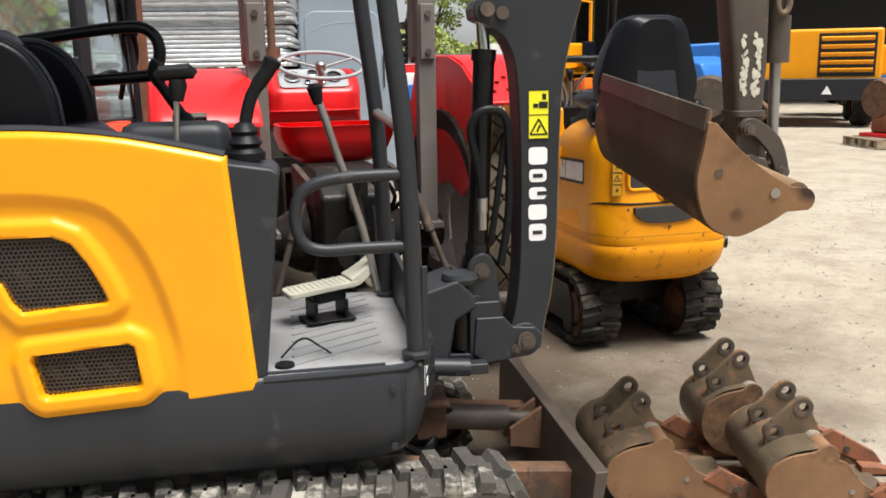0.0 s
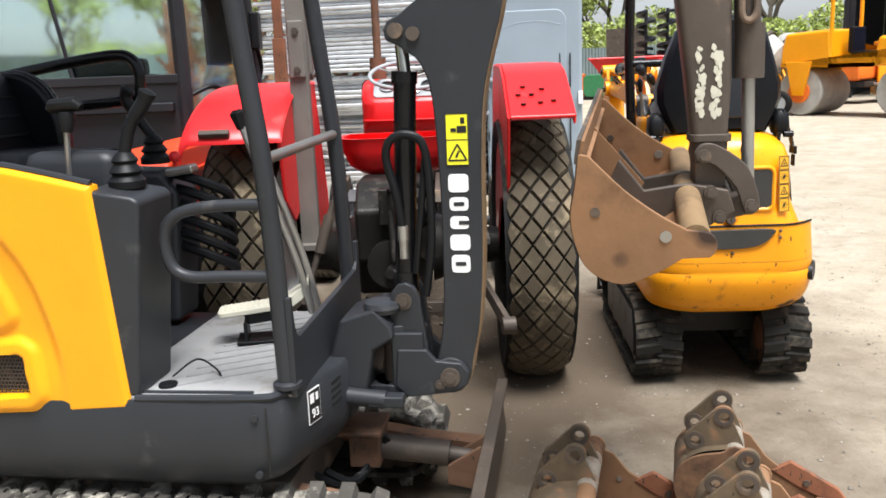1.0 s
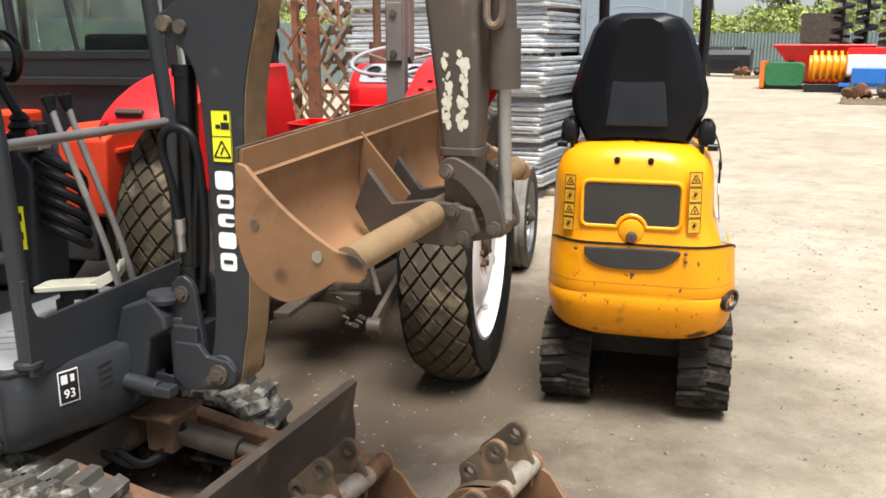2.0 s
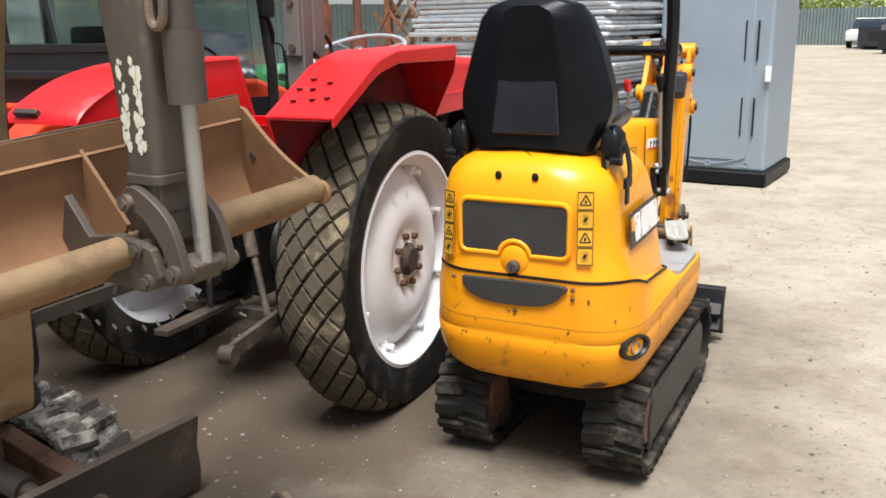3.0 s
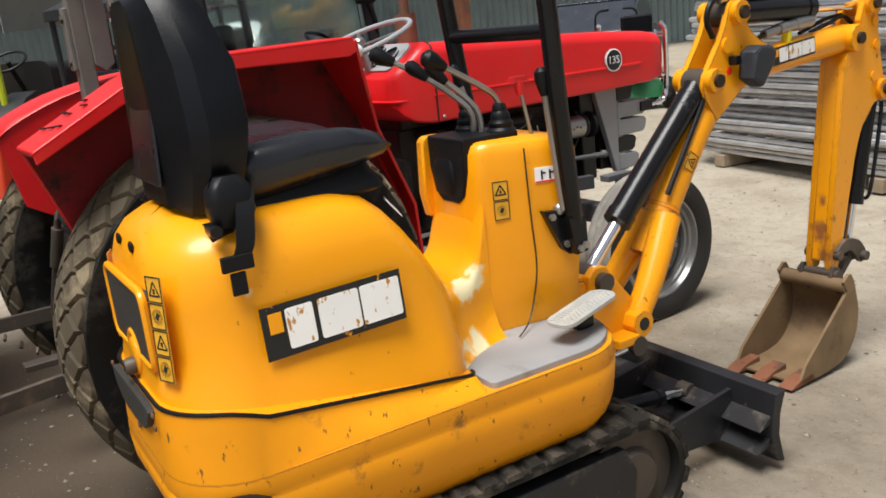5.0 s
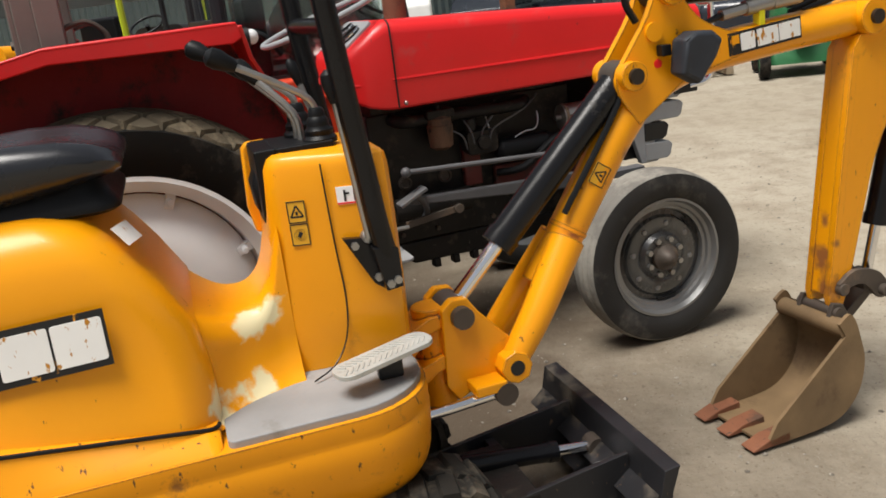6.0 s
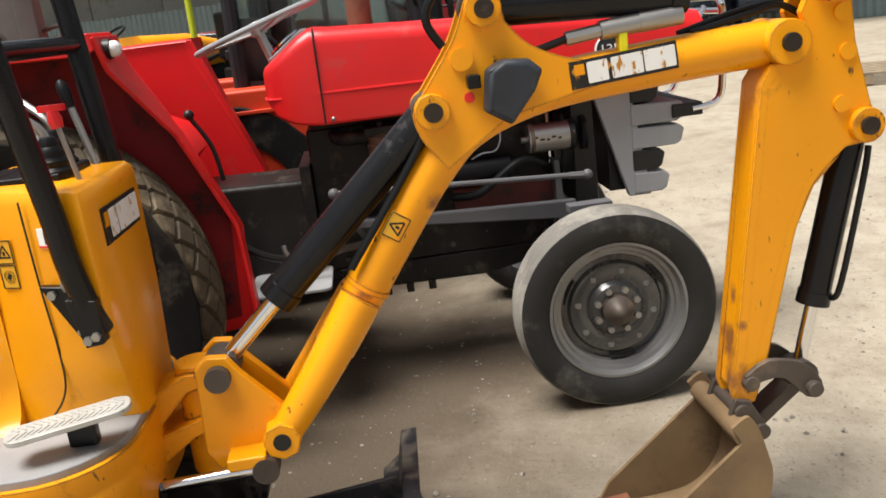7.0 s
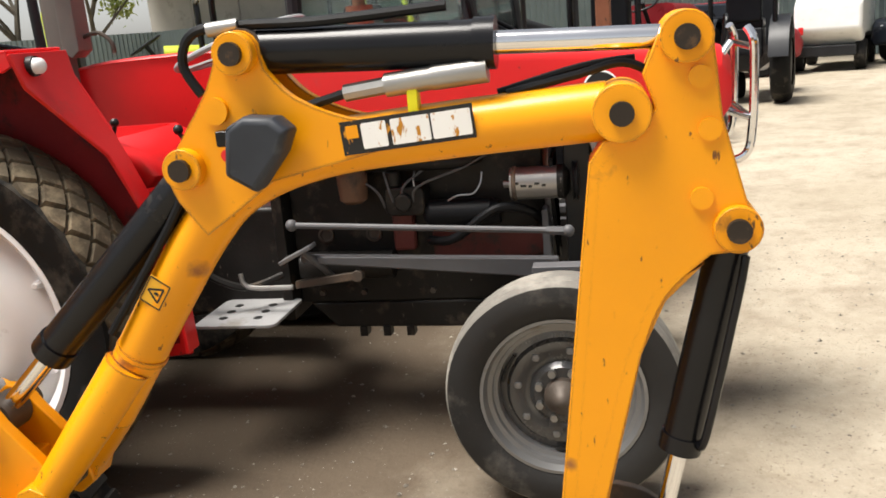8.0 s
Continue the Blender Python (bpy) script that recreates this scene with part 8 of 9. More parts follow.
M_CRATE = mat("brown_stained_wood", (0.105, 0.05, 0.026), 0.8, var=0.3, scale=9, bump=0.3, dirt=(0.05, 0.03, 0.02), amount=0.35)
for k, (dx, a) in enumerate(((0, 14), (0.02, 16), (-0.015, 13), (0.01, 17), (0, 15))):
    timber_crate(pose(-2.32 + dx, 10.0, -0.01 + 0.385 * k, 0, 0, a))
solid("timber_plank", Geo().box((0, 0, 0.03), (0.42, 0.12, 0.05)), M_WOOD, pose(-1.75, 8.85, -0.01, 0, 0, 12), "short weathered plank beside the panel stack", "plank", bevel=0.006)
pallet("timber_pallet", pose(6.3, 14.95, 0, 0, 0, 12), "weathered timber pallet under a rusty machine")
pallet("timber_pallet", pose(-9.2, 7.9, 0, 0, 0, 5), "low timber pallet on the open yard")


def trellis():
    """Scissor-type rusty lattice barriers piled on edge."""
    m = pose(-4.9, 10.2, 0, 0, 0, 22)
    t = thing("lattice_barrier", m, "pile of rusty folding lattice barriers", "barrier")
    r = random.Random(17)
    for layer in range(6):
        for k in range(15):
            for d in (-1, 1):
                part("lattice_bar", Geo().box((0, 0, 0), (0.045, 0.016, 0.72)).turn(pose(-1.75 + 0.25 * k + r.uniform(-0.04, 0.04), 0.05 * d + 0.14 * layer, 0.36 + 0.36 * layer, r.uniform(-5, 5), (36 + r.uniform(-7, 7)) * d, r.uniform(-6, 6))), r.choice((M_WOOD, M_RUST, M_TIP, M_RUSTL, M_BROWN)), t)
    for k in range(80):
        part("loose_bar", Geo().box((0, 0, 0), (r.uniform(0.02, 0.05), 0.02, r.uniform(0.35, 1.0))).turn(pose(r.uniform(-1.8, 1.8), r.uniform(-0.15, 0.75), r.uniform(0.4, 2.3), r.uniform(-30, 30), r.uniform(-80, 80), r.uniform(-50, 50))), r.choice((M_MUDST, M_RUST, M_TIP, M_RUSTL, M_SLEEVE)), t)
    for layer in range(6):
        part("top_bar", Geo().box((0, 0.14 * layer, 0.05 + 0.40 * layer), (3.8, 0.07, 0.05)), M_RUST, t)
    for x in (-1.8, 0.0, 1.8):
        part("upright", Geo().box((x, 0.4, 1.2), (0.09, 0.09, 2.4)), M_TIP, t)


trellis()


def cab_tractor():
    """Second tractor beside the first: dark cab with tinted panes, orange-red body."""
    t = thing("cab_tractor", T @ pose(-1.62, 0.55, 0), "orange-red tractor with dark glazed cab", "tractor")
    zb, zt = 1.45, 2.28
    part("cab_lower_panel", Geo().box((-0.27, 0.06, 1.10), (1.47, 0.05, 0.72)), M_CAB, t, "dark lower cab panel", bevel=0.012)
    part("panel_ledge", Geo().box((-0.27, 0.02, 1.30), (1.38, 0.05, 0.05)), M_CAB, t, bevel=0.008)
    for (xa, xb, nm) in ((0.47, 0.68, "right"), (-1.0, -1.21, "left")):
        part("cab_side_panel", Geo().loft([[(xa, 0.06, 0.75), (xb, 0.98, 0.75), (xb - 0.03, 0.98, 0.75), (xa - 0.03, 0.06, 0.75)], [(xa, 0.06, 1.16), (xb, 0.98, 1.12), (xb - 0.03, 0.98, 1.12), (xa - 0.03, 0.06, 1.16)]]), M_CAB, t)
        part("cab_pillar", Geo().tube([(xa, 0.06, 0.8), (xa, 0.06, 1.4), (xa * 0.98, 0.08, zt)], 0.042, 10), M_CAB, t)
        part("cab_pillar", Geo().tube([(xb, 0.98, 0.8), (xb, 0.98, 1.3), (xb * 0.93, 0.90, zt)], 0.035, 10), M_CAB, t)
        part("side_pane", Geo().loft([[(xa, 0.10, 1.16), (xb, 0.95, 1.13), (xb - 0.006, 0.95, 1.13), (xa - 0.006, 0.10, 1.16)], [(xa * 0.98, 0.11, 2.24), (xb * 0.93, 0.88, 2.24), (xb * 0.93 - 0.006, 0.88, 2.24), (xa * 0.98 - 0.006, 0.11, 2.24)]]), M_GLASS, t, "green-tinted side window pane", angle=10)
    part("cab_roof", Geo().loft([[(x, y, z) for x, y in round_rect(-1.20 + d, 0.68 - d, 0.0 + d, 1.0 - d, 0.1, 5)] for z, d in ((zt, 0), (zt + 0.1, 0), (zt + 0.18, 0.1))]), M_CAB, t)
    part("roof_shade", Geo().box((-0.27, 0.06, 2.16), (1.45, 0.06, 0.16)), M_CAB, t, bevel=0.02)
    part("window_rail", Geo().box((-0.27, 0.06, zb), (1.47, 0.07, 0.05)), M_CAB, t, bevel=0.006)
    part("window_mullion", Geo().tube([(-0.55, 0.06, zb), (-0.62, 0.07, zt)], 0.03, 8), M_CAB, t)
    part("rear_pane", Geo().box((-0.27, 0.06, (zb + zt) / 2), (1.43, 0.006, zt - zb)), M_GLASS, t, "green-tinted rear window pane")
    part("front_pane", Geo().box((-0.26, 0.95, 1.7), (1.62, 0.006, 1.1), (4, 0, 0)), M_GLASS, t)
    part("wiper", Geo().cyl((-0.12, 0.04, 1.46), (-0.2, 0.03, 1.95), 0.012, n=6), M_CAB, t)
    part("work_lamp", Geo().box((0.28, -0.03, 2.02), (0.24, 0.1, 0.13)), M_BLACK, t, bevel=0.03)
    mr = part("door_mirror", Geo().box((0.70, 0.93, 1.72), (0.06, 0.12, 0.24)), M_BLACK, t, "black door mirror", bevel=0.02)
    part("mirror_arm", Geo().tube(curve([(0.67, 0.98, 1.35), (0.71, 0.97, 1.5), (0.70, 0.93, 1.62)], 4), 0.014, 8), M_BLACK, mr)
    x1 = 0.52
    part("grab_rail", Geo().tube(curve([(x1 - 0.02, 0.10, 1.36), (x1 + 0.07, 0.16, 1.40), (x1 + 0.12, 0.25, 1.36), (x1 + 0.10, 0.32, 1.26)], 4), 0.014, 8), M_BLACK, t)
    part("seat", Geo().box((0, 0.5, 1.1), (0.45, 0.4, 0.12)).box((0, 0.28, 1.32), (0.42, 0.12, 0.5)), M_SEAT, t, bevel=0.03)
    part("steering_wheel", Geo().lathe([(0.18 + 0.012 * math.cos(a), 0.012 * math.sin(a)) for a in (2 * math.pi * k / 8 for k in range(9))], (0, 0, 0), "z", 24, cap=False).turn(pose(0, 1.05, 1.38, -30, 0, 0)), M_BLACK, t)
    for s in (1, -1):
        fd = part("rear_wing", Geo().prism([(-0.95, 0.72), (-0.92, 1.08), (-0.80, 1.14), (0.55, 1.13), (0.75, 0.95), (0.78, 0.72), (0.6, 0.70), (-0.7, 0.68)], 0.40 * s, 0.66 * s), M_ORED, t, "orange-red rear wing", bevel=0.02)
        part("wing_ledge", Geo().box((0.53 * s, -0.1, 1.02), (0.30, 1.5, 0.02)), M_ORED, fd, bevel=0.004)
        simple_wheel(t, (0.52 * s, -0.05, 0.55), 0.55, 0.3, M_GRILL)
        simple_wheel(t, (0.42 * s, 1.35, 0.34), 0.34, 0.22, M_GRILL)
    part("body", Geo().prism([(-0.6, 0.4), (-0.6, 0.95), (0.2, 1.0), (1.4, 0.95), (1.4, 0.45)], -0.36, 0.36), M_CAB, t, bevel=0.02)
    part("bonnet", Geo().prism([(1.40, 0.75), (1.40, 1.2), (1.72, 1.12), (1.80, 1.0), (1.80, 0.6), (1.7, 0.5)], -0.3, 0.3), M_ORED, t, "orange-red engine bonnet", bevel=0.05, segments=3)
    part("front_axle", Geo().box((0, 1.35, 0.38), (0.8, 0.1, 0.1)), M_CAB, t)


cab_tractor()
solid("steel_post", Geo().box((0, 0, 0.85), (0.085, 0.06, 1.7)).box((0, 0, 2.15), (0.06, 0.045, 0.9)).box((0, 0, 0.01), (0.22, 0.22, 0.02)), M_TIP, pose(-2.05, 5.63, -0.01, 0, 0, 20), "rusty orange-brown steel post with base plate", "post", bevel=0.004)


def canopy_mower():
    """Small red ride-on machine with a black canopy, beyond the cab tractor."""
    t = thing("ride_on_mower", pose(-4.9, 3.35, 0, 0, 0, 60), "small red ride-on mower with black canopy", "mower")
    part("canopy", Geo().loft([[(x, y, z) for x, y in round_rect(-0.5 + d, 0.5 - d, -0.6 + d, 0.6 - d, 0.15, 5)] for z, d in ((1.78, 0), (1.86, 0.0), (1.92, 0.12))]), M_CAB, t)
    for x in (-0.42, 0.42):
        for y in (-0.5, 0.5):
            part("canopy_post", Geo().cyl((x, y, 0.6), (x, y, 1.8), 0.025, n=10), M_CAB, t)
    part("body", Geo().prism([(-0.9, 0.35), (-0.9, 0.8), (-0.1, 0.85), (0.1, 0.55), (0.6, 0.55), (0.75, 1.0), (1.3, 0.95), (1.4, 0.4)], -0.4, 0.4), M_RED, t, bevel=0.04)
    part("seat", Geo().box((0, -0.3, 0.92), (0.45, 0.4, 0.12)).box((0, -0.52, 1.15), (0.45, 0.1, 0.4)), M_SEAT, t, bevel=0.03)
    part("steering_wheel", Geo().lathe([(0.19 + 0.014 * math.cos(a), 0.014 * math.sin(a)) for a in (2 * math.pi * k / 8 for k in range(9))], (0, 0, 0), "z", 28, cap=False).turn(pose(0, 0.4, 1.2, 35, 0, 0)), M_BLACK, t)
    part("steering_column", Geo().cyl((0, 0.7, 0.95), (0, 0.4, 1.2), 0.02), M_BLACK, t)
    for x in (-0.45, 0.45):
        simple_wheel(t, (x, -0.6, 0.36), 0.36, 0.25, M_WHITE)
        simple_wheel(t, (x, 0.95, 0.27), 0.27, 0.18, M_WHITE)


canopy_mower()


def parked_car(m, material, label, kind="car", long=4.1, high=1.45):
    c = thing("parked_car", m, label, kind)
    s = long / 4.1
    w = 0.82
    low = [(-2.05, 0.35), (-2.05, 0.75), (-1.9, 0.86), (-1.0, 0.92), (1.3, 0.92), (1.95, 0.85), (2.05, 0.6), (2.0, 0.32)]
    part("body", Geo().prism([(y * s, z) for y, z in low], -w, w), material, c, bevel=0.09, segments=4)
    cab = [(-1.15, 0.9), (-0.5, high - 0.03), (0.0, high), (0.9, high - 0.04), (1.6, 0.9)]
    part("glasshouse", Geo().prism([(y * s, z) for y, z in cab], -w + 0.1, w - 0.1), M_CARD, c, "dark car windows", bevel=0.05, segments=3)
    part("roof", Geo().prism([(y * s, z) for y, z in ((-0.55, high - 0.04), (-0.5, high), (0.9, high - 0.01), (0.95, high - 0.05))], -w + 0.12, w - 0.12), material, c, bevel=0.02)
    for x in (-w + 0.08, w - 0.08):
        for y in (-1.3, 1.3):
            simple_wheel(c, (x, y * s, 0.31), 0.31, 0.2, M_STEEL)
        part("headlamp", Geo().ball((x * 0.8, -2.0 * s, 0.68), 0.12, (1, 0.4, 0.7)), M_PRINT, c)
        part("tail_lamp", Geo().box((x * 0.9, 2.0 * s, 0.78), (0.16, 0.08, 0.14)), M_RED, c, bevel=0.02)
    return c


parked_car(pose(-16.0, 1.0, 0, 0, 0, 20), M_CARR, "dark red hatchback parked by the fence")
parked_car(pose(-19.6, 5.3, 0, 0, 0, 75), M_CARD, "dark blue car parked across the yard")
parked_car(pose(-22.5, 7.0, 0, 0, 0, 100), M_CARD, "black car parked along the fence")
parked_car(pose(-12.2, 10.2, 0, 0, 0, 60), M_CARD, "dark estate car behind the lattice barriers")
parked_car(pose(-16.6, 49.0, 0, 0, 0, 12), M_CARW, "white car parked at the far fence")
parked_car(pose(-11.5, -2.5, 0, 0, 0, 15), M_CARR, "dark red car behind the mowers")


def utility_cart():
    c = thing("utility_cart", pose(-17.6, 3.4, 0, 0, 0, 95), "white-bodied utility cart with dark underside", "cart")
    part("body_shell", Geo().prism([(-1.3, 0.75), (-1.25, 1.25), (-0.5, 1.75), (0.9, 1.8), (1.3, 1.2), (1.3, 0.7), (0.9, 0.5), (0.4, 0.62), (-0.6, 0.62), (-0.9, 0.45)], -0.6, 0.6), M_CARW, c, bevel=0.08, segments=3)
    part("chassis", Geo().box((0, 0, 0.38), (1.0, 2.4, 0.2)), M_CAB, c, bevel=0.02)
    for x in (-0.55, 0.55):
        for y in (-0.85, 0.85):
            simple_wheel(c, (x, y, 0.28), 0.28, 0.2, M_STEEL)


utility_cart()


def small_mower(m, colour, label):
    """Walk-behind or ride-on garden machine: deck, engine, bent handles, wheels."""
    t = thing("garden_mower", m, label, "mower", "row of garden machines")
    part("mower_deck", Geo().loft([[(x, y, z) for x, y in round_rect(-0.42 + d, 0.42 - d, -0.5 + d, 0.4 - d, 0.15, 5)] for z, d in ((0.15, 0.0), (0.3, 0.02), (0.42, 0.12))]), colour, t)
    part("engine_cover", Geo().loft([[(x, y, z) for x, y in round_rect(-0.3 + d, 0.3 - d, -0.35 + d, 0.3 - d, 0.12, 5)] for z, d in ((0.40, 0.05), (0.55, 0.0), (0.9, 0.03), (1.02, 0.12))]), colour, t)
    part("engine", Geo().box((0, 0.35, 0.5), (0.35, 0.25, 0.35)), M_ENG, t, bevel=0.03)
    part("seat", Geo().box((0, -0.55, 0.85), (0.42, 0.3, 0.1)).box((0, -0.68, 1.05), (0.4, 0.08, 0.35)), M_SEAT, t, bevel=0.03)
    part("seat_support", Geo().box((0, -0.5, 0.6), (0.2, 0.2, 0.42)), M_ENG, t)
    for s in (-1, 1):
        part("handle", Geo().tube(curve([(0.3 * s, 0.3, 0.4), (0.3 * s, 0.55, 0.9), (0.28 * s, 0.6, 1.25), (0.1 * s, 0.6, 1.3)], 4), 0.016, 8), M_BTUBE, t)
        for y in (-0.45, 0.4):
            simple_wheel(t, (0.42 * s, y, 0.2), 0.2, 0.12, colour)
    return t


small_mower(pose(-9.0, 0.6, 0, 0, 0, 30), M_YEL, "yellow ride-on garden mower")
small_mower(pose(-7.2, -0.6, 0, 0, 0, 60), M_STICKO, "yellow mower with upright handles")
small_mower(pose(-7.8, 3.7, 0, 0, 0, 20), M_RED, "red ride-on garden mower")
small_mower(pose(-8.3, 9.1, 0, 0, 0, 80), M_GREEN, "green ride-on garden mower")
small_mower(pose(-9.4, 2.6, 0, 0, 0, 40), M_ORANGE, "orange ride-on garden mower")
small_mower(pose(-8.2, 0.2, 0, 0, 0, 10), M_YEL, "yellow garden mower with handles")
small_mower(pose(-12.2, 2.6, 0, 0, 0, 120), M_CAB, "dark garden machine with upright handles")


M_LIME = mat("lime_green_paint", (0.42, 0.50, 0.02), 0.45, var=0.1, bump=0.05, dirt=(0.2, 0.22, 0.04), amount=0.25)


def compact_tractor(m, colour, hoop, label):
    """Larger garden tractor: bonnet, seat, steering wheel and a tall roll hoop."""
    t = thing("garden_tractor", m, label, "tractor", "row of garden machines")
    part("bonnet", Geo().loft([[(x, y, z) for x, z in round_rect(-w, w, 0.75, zt, [0.12, 0.12, 0.03, 0.03], 5)] for y, w, zt in ((0.35, 0.34, 1.48), (0.9, 0.34, 1.45), (1.4, 0.30, 1.32), (1.5, 0.26, 1.2))]), colour, t)
    part("chassis", Geo().box((0, 0.4, 0.6), (0.4, 2.0, 0.3)), M_ENG, t, bevel=0.03)
    part("seat", Geo().box((0, -0.35, 1.1), (0.5, 0.45, 0.14)).box((0, -0.58, 1.38), (0.48, 0.12, 0.5)), M_SEAT, t, bevel=0.04)
    part("seat_box", Geo().box((0, -0.35, 0.85), (0.5, 0.5, 0.4)), colour, t, bevel=0.03)
    part("steering_wheel", Geo().lathe([(0.19 + 0.014 * math.cos(a), 0.014 * math.sin(a)) for a in (2 * math.pi * k / 8 for k in range(9))], (0, 0, 0), "z", 24, cap=False).turn(pose(0, 0.15, 1.5, 30, 0, 0)), M_BLACK, t)
    part("steering_column", Geo().cyl((0, 0.35, 1.2), (0, 0.15, 1.5), 0.025), M_BLACK, t)
    part("roll_hoop", Geo().tube(curve([(-0.42, -0.75, 0.7), (-0.42, -0.76, 1.7), (-0.36, -0.76, 1.92), (0.36, -0.76, 1.92), (0.42, -0.76, 1.7), (0.42, -0.75, 0.7)], 4), 0.035, 8), hoop, t)
    for s in (-1, 1):
        part("wing", Geo().prism(arc(-0.45, 0.55, 0.66, 20, 170, 8) + arc(-0.45, 0.55, 0.62, 170, 20, 8), 0.36 * s, 0.62 * s), colour, t)
        simple_wheel(t, (0.5 * s, -0.45, 0.55), 0.55, 0.26, colour)
        simple_wheel(t, (0.45 * s, 1.15, 0.34), 0.34, 0.2, colour)
    return t


compact_tractor(pose(-5.4, 0.3, 0, 0, 0, 60), M_YEL, M_BTUBE, "yellow garden tractor with black roll hoop")
compact_tractor(pose(-4.6, -1.2, 0, 0, 0, 50), M_LIME, M_LIME, "lime green garden tractor with roll hoop")
compact_tractor(pose(-6.6, 1.7, 0, 0, 0, 75), M_INK, M_LIME, "black garden tractor with lime hoop")
compact_tractor(pose(-8.4, 3.1, 0, 0, 0, 85), M_CARR, M_BTUBE, "dark red garden tractor with roll hoop")
compact_tractor(pose(-11.8, 3.4, 0, 0, 0, 100), M_CAB, M_BTUBE, "dark garden tractor with roll hoop")


# ---- north side of the yard ----
def yellow_dumper():
    d = thing("site_dumper", pose(6.5, 19.9, 0, 0, 0, -14), "yellow site dumper with louvred engine cover", "dumper")
    part("engine_cover", Geo().box((0, 0, 1.47), (2.45, 1.2, 1.08)), M_YEL, d, bevel=0.06, segments=3)
    for k in range(5):
        part("louvre", Geo().box((0.55, -0.62, 1.17 + 0.16 * k), (1.0, 0.06, 0.075), (25, 0, 0)), M_YELW, d, bevel=0.008)
    part("louvre_backing", Geo().box((0.55, -0.603, 1.48), (1.1, 0.01, 0.88)), M_INK, d)
    part("bumper", Geo().box((0.1, -0.35, 0.78), (2.4, 0.9, 0.45)), M_CAB, d, bevel=0.03)
    part("rear_triangle", Geo().prism([(0.1, 0.68), (0.3, 0.68), (0.2, 0.86)], -0.812, -0.80, "y"), M_PRINT, d)
    part("skip", Geo().prism([(0.6, 0.9), (1.0, 1.7), (2.8, 1.6), (2.6, 0.8)], -1.0, 1.0), M_YEL, d, bevel=0.04)
    part("side_wing", Geo().box((1.75, 0.3, 1.45), (1.3, 0.9, 0.6), (0, -12, 0)), M_YEL, d, bevel=0.05)
    for x in (-0.95, 0.95):
        for y in (0.0, 1.9):
            simple_wheel(d, (x, y, 0.5), 0.5, 0.4, M_YELW)


yellow_dumper()


def compressor(m, colour, label):
    c = thing("site_compressor", m, label, "compressor")
    part("canopy_cover", Geo().prism([(-1.1, 0.6), (-1.1, 1.0), (-0.9, 1.35), (-0.3, 1.5), (1.0, 1.45), (1.15, 1.2), (1.15, 0.6)], -0.65, 0.65), colour, c, bevel=0.07, segments=3)
    part("control_panel", Geo().box((0.66, -0.3, 0.95), (0.02, 0.7, 0.4)), M_INK, c, bevel=0.005)
    part("chassis", Geo().box((0, 0, 0.5), (1.1, 2.4, 0.14)), M_CAB, c)
    part("drawbar", Geo().tube([(0, -1.1, 0.5), (0, -1.9, 0.45), (0, -2.1, 0.5)], 0.04, 8), M_STEEL, c)
    part("jockey_wheel", Geo().cyl((0.05, -1.8, 0.1), (0.05, -1.8, 0.7), 0.025).lathe([(0.1, -0.03), (0.1, 0.03)], (0.05, -1.8, 0.1), "x", 16), M_STEEL, c)
    for x in (-0.72, 0.72):
        simple_wheel(c, (x, 0.1, 0.31), 0.31, 0.18, M_GRILL)
        part("wing", Geo().prism(arc(0.1, 0.31, 0.38, 0, 180, 8) + arc(0.1, 0.31, 0.35, 180, 0, 8), x - 0.1, x + 0.1), M_CAB, c)


compressor(pose(4.0, 21.0, 0, 0, 0, 40), M_BLUE, "rounded blue towable compressor")
compressor(pose(5.2, 23.6, 0.35, 0, 0, 78), M_BLUE, "blue generator in the dark shed")
compressor(pose(8.3, 23.5, 0.25, 0, 0, 85), M_BLUE, "long blue generator behind the dumper")
compressor(pose(1.2, 27.0, 0, 0, 0, 65), M_ORANGE, "orange rounded towable compressor")


def road_roller():
    r = thing("road_roller", pose(1.95, 22.0, 0, 0, 0, 62) @ Matrix.Diagonal((1.25, 1.25, 1.25, 1)), "yellow tandem road roller with smooth steel drum", "roller")
    for y in (-0.9, 0.9):
        dr = part("drum", Geo().lathe([(0.30, -0.5), (0.40, -0.5), (0.42, -0.48), (0.42, 0.48), (0.40, 0.5), (0.30, 0.5), (0.28, 0.42), (0.05, 0.42)], (0, y, 0.42), "x", 36), M_MIXER, r, "smooth dusty steel drum")
        part("drum_hub", Geo().cyl((-0.54, y, 0.42), (0.54, y, 0.42), 0.2, n=20), M_ORANGE, dr)
        for x in (-0.56, 0.56):
            part("fork", Geo().prism([(y - 0.1, 0.35), (y + 0.1, 0.35), (y + 0.25, 0.95), (y - 0.25, 0.95)], x - 0.03, x + 0.03), M_YEL, r, bevel=0.01)
    part("body", Geo().prism([(-1.35, 0.85), (-1.3, 1.25), (-0.5, 1.35), (-0.4, 0.9), (0.3, 0.9), (0.35, 1.5), (1.2, 1.45), (1.35, 0.85)], -0.55, 0.55), M_YEL, r, bevel=0.06, segments=3)
    part("seat", Geo().box((0, -0.05, 1.05), (0.45, 0.4, 0.12)).box((0, 0.15, 1.3), (0.45, 0.1, 0.45)), M_SEAT, r, bevel=0.03)
    part("roll_hoop", Geo().tube([(-0.5, 0.35, 0.9), (-0.5, 0.35, 2.3), (0.5, 0.35, 2.3), (0.5, 0.35, 0.9)], 0.035, 10), M_YEL, r)
    part("water_tank", Geo().box((0, -0.9, 1.3), (0.9, 0.6, 0.3)), M_YELW, r, bevel=0.05)


road_roller()


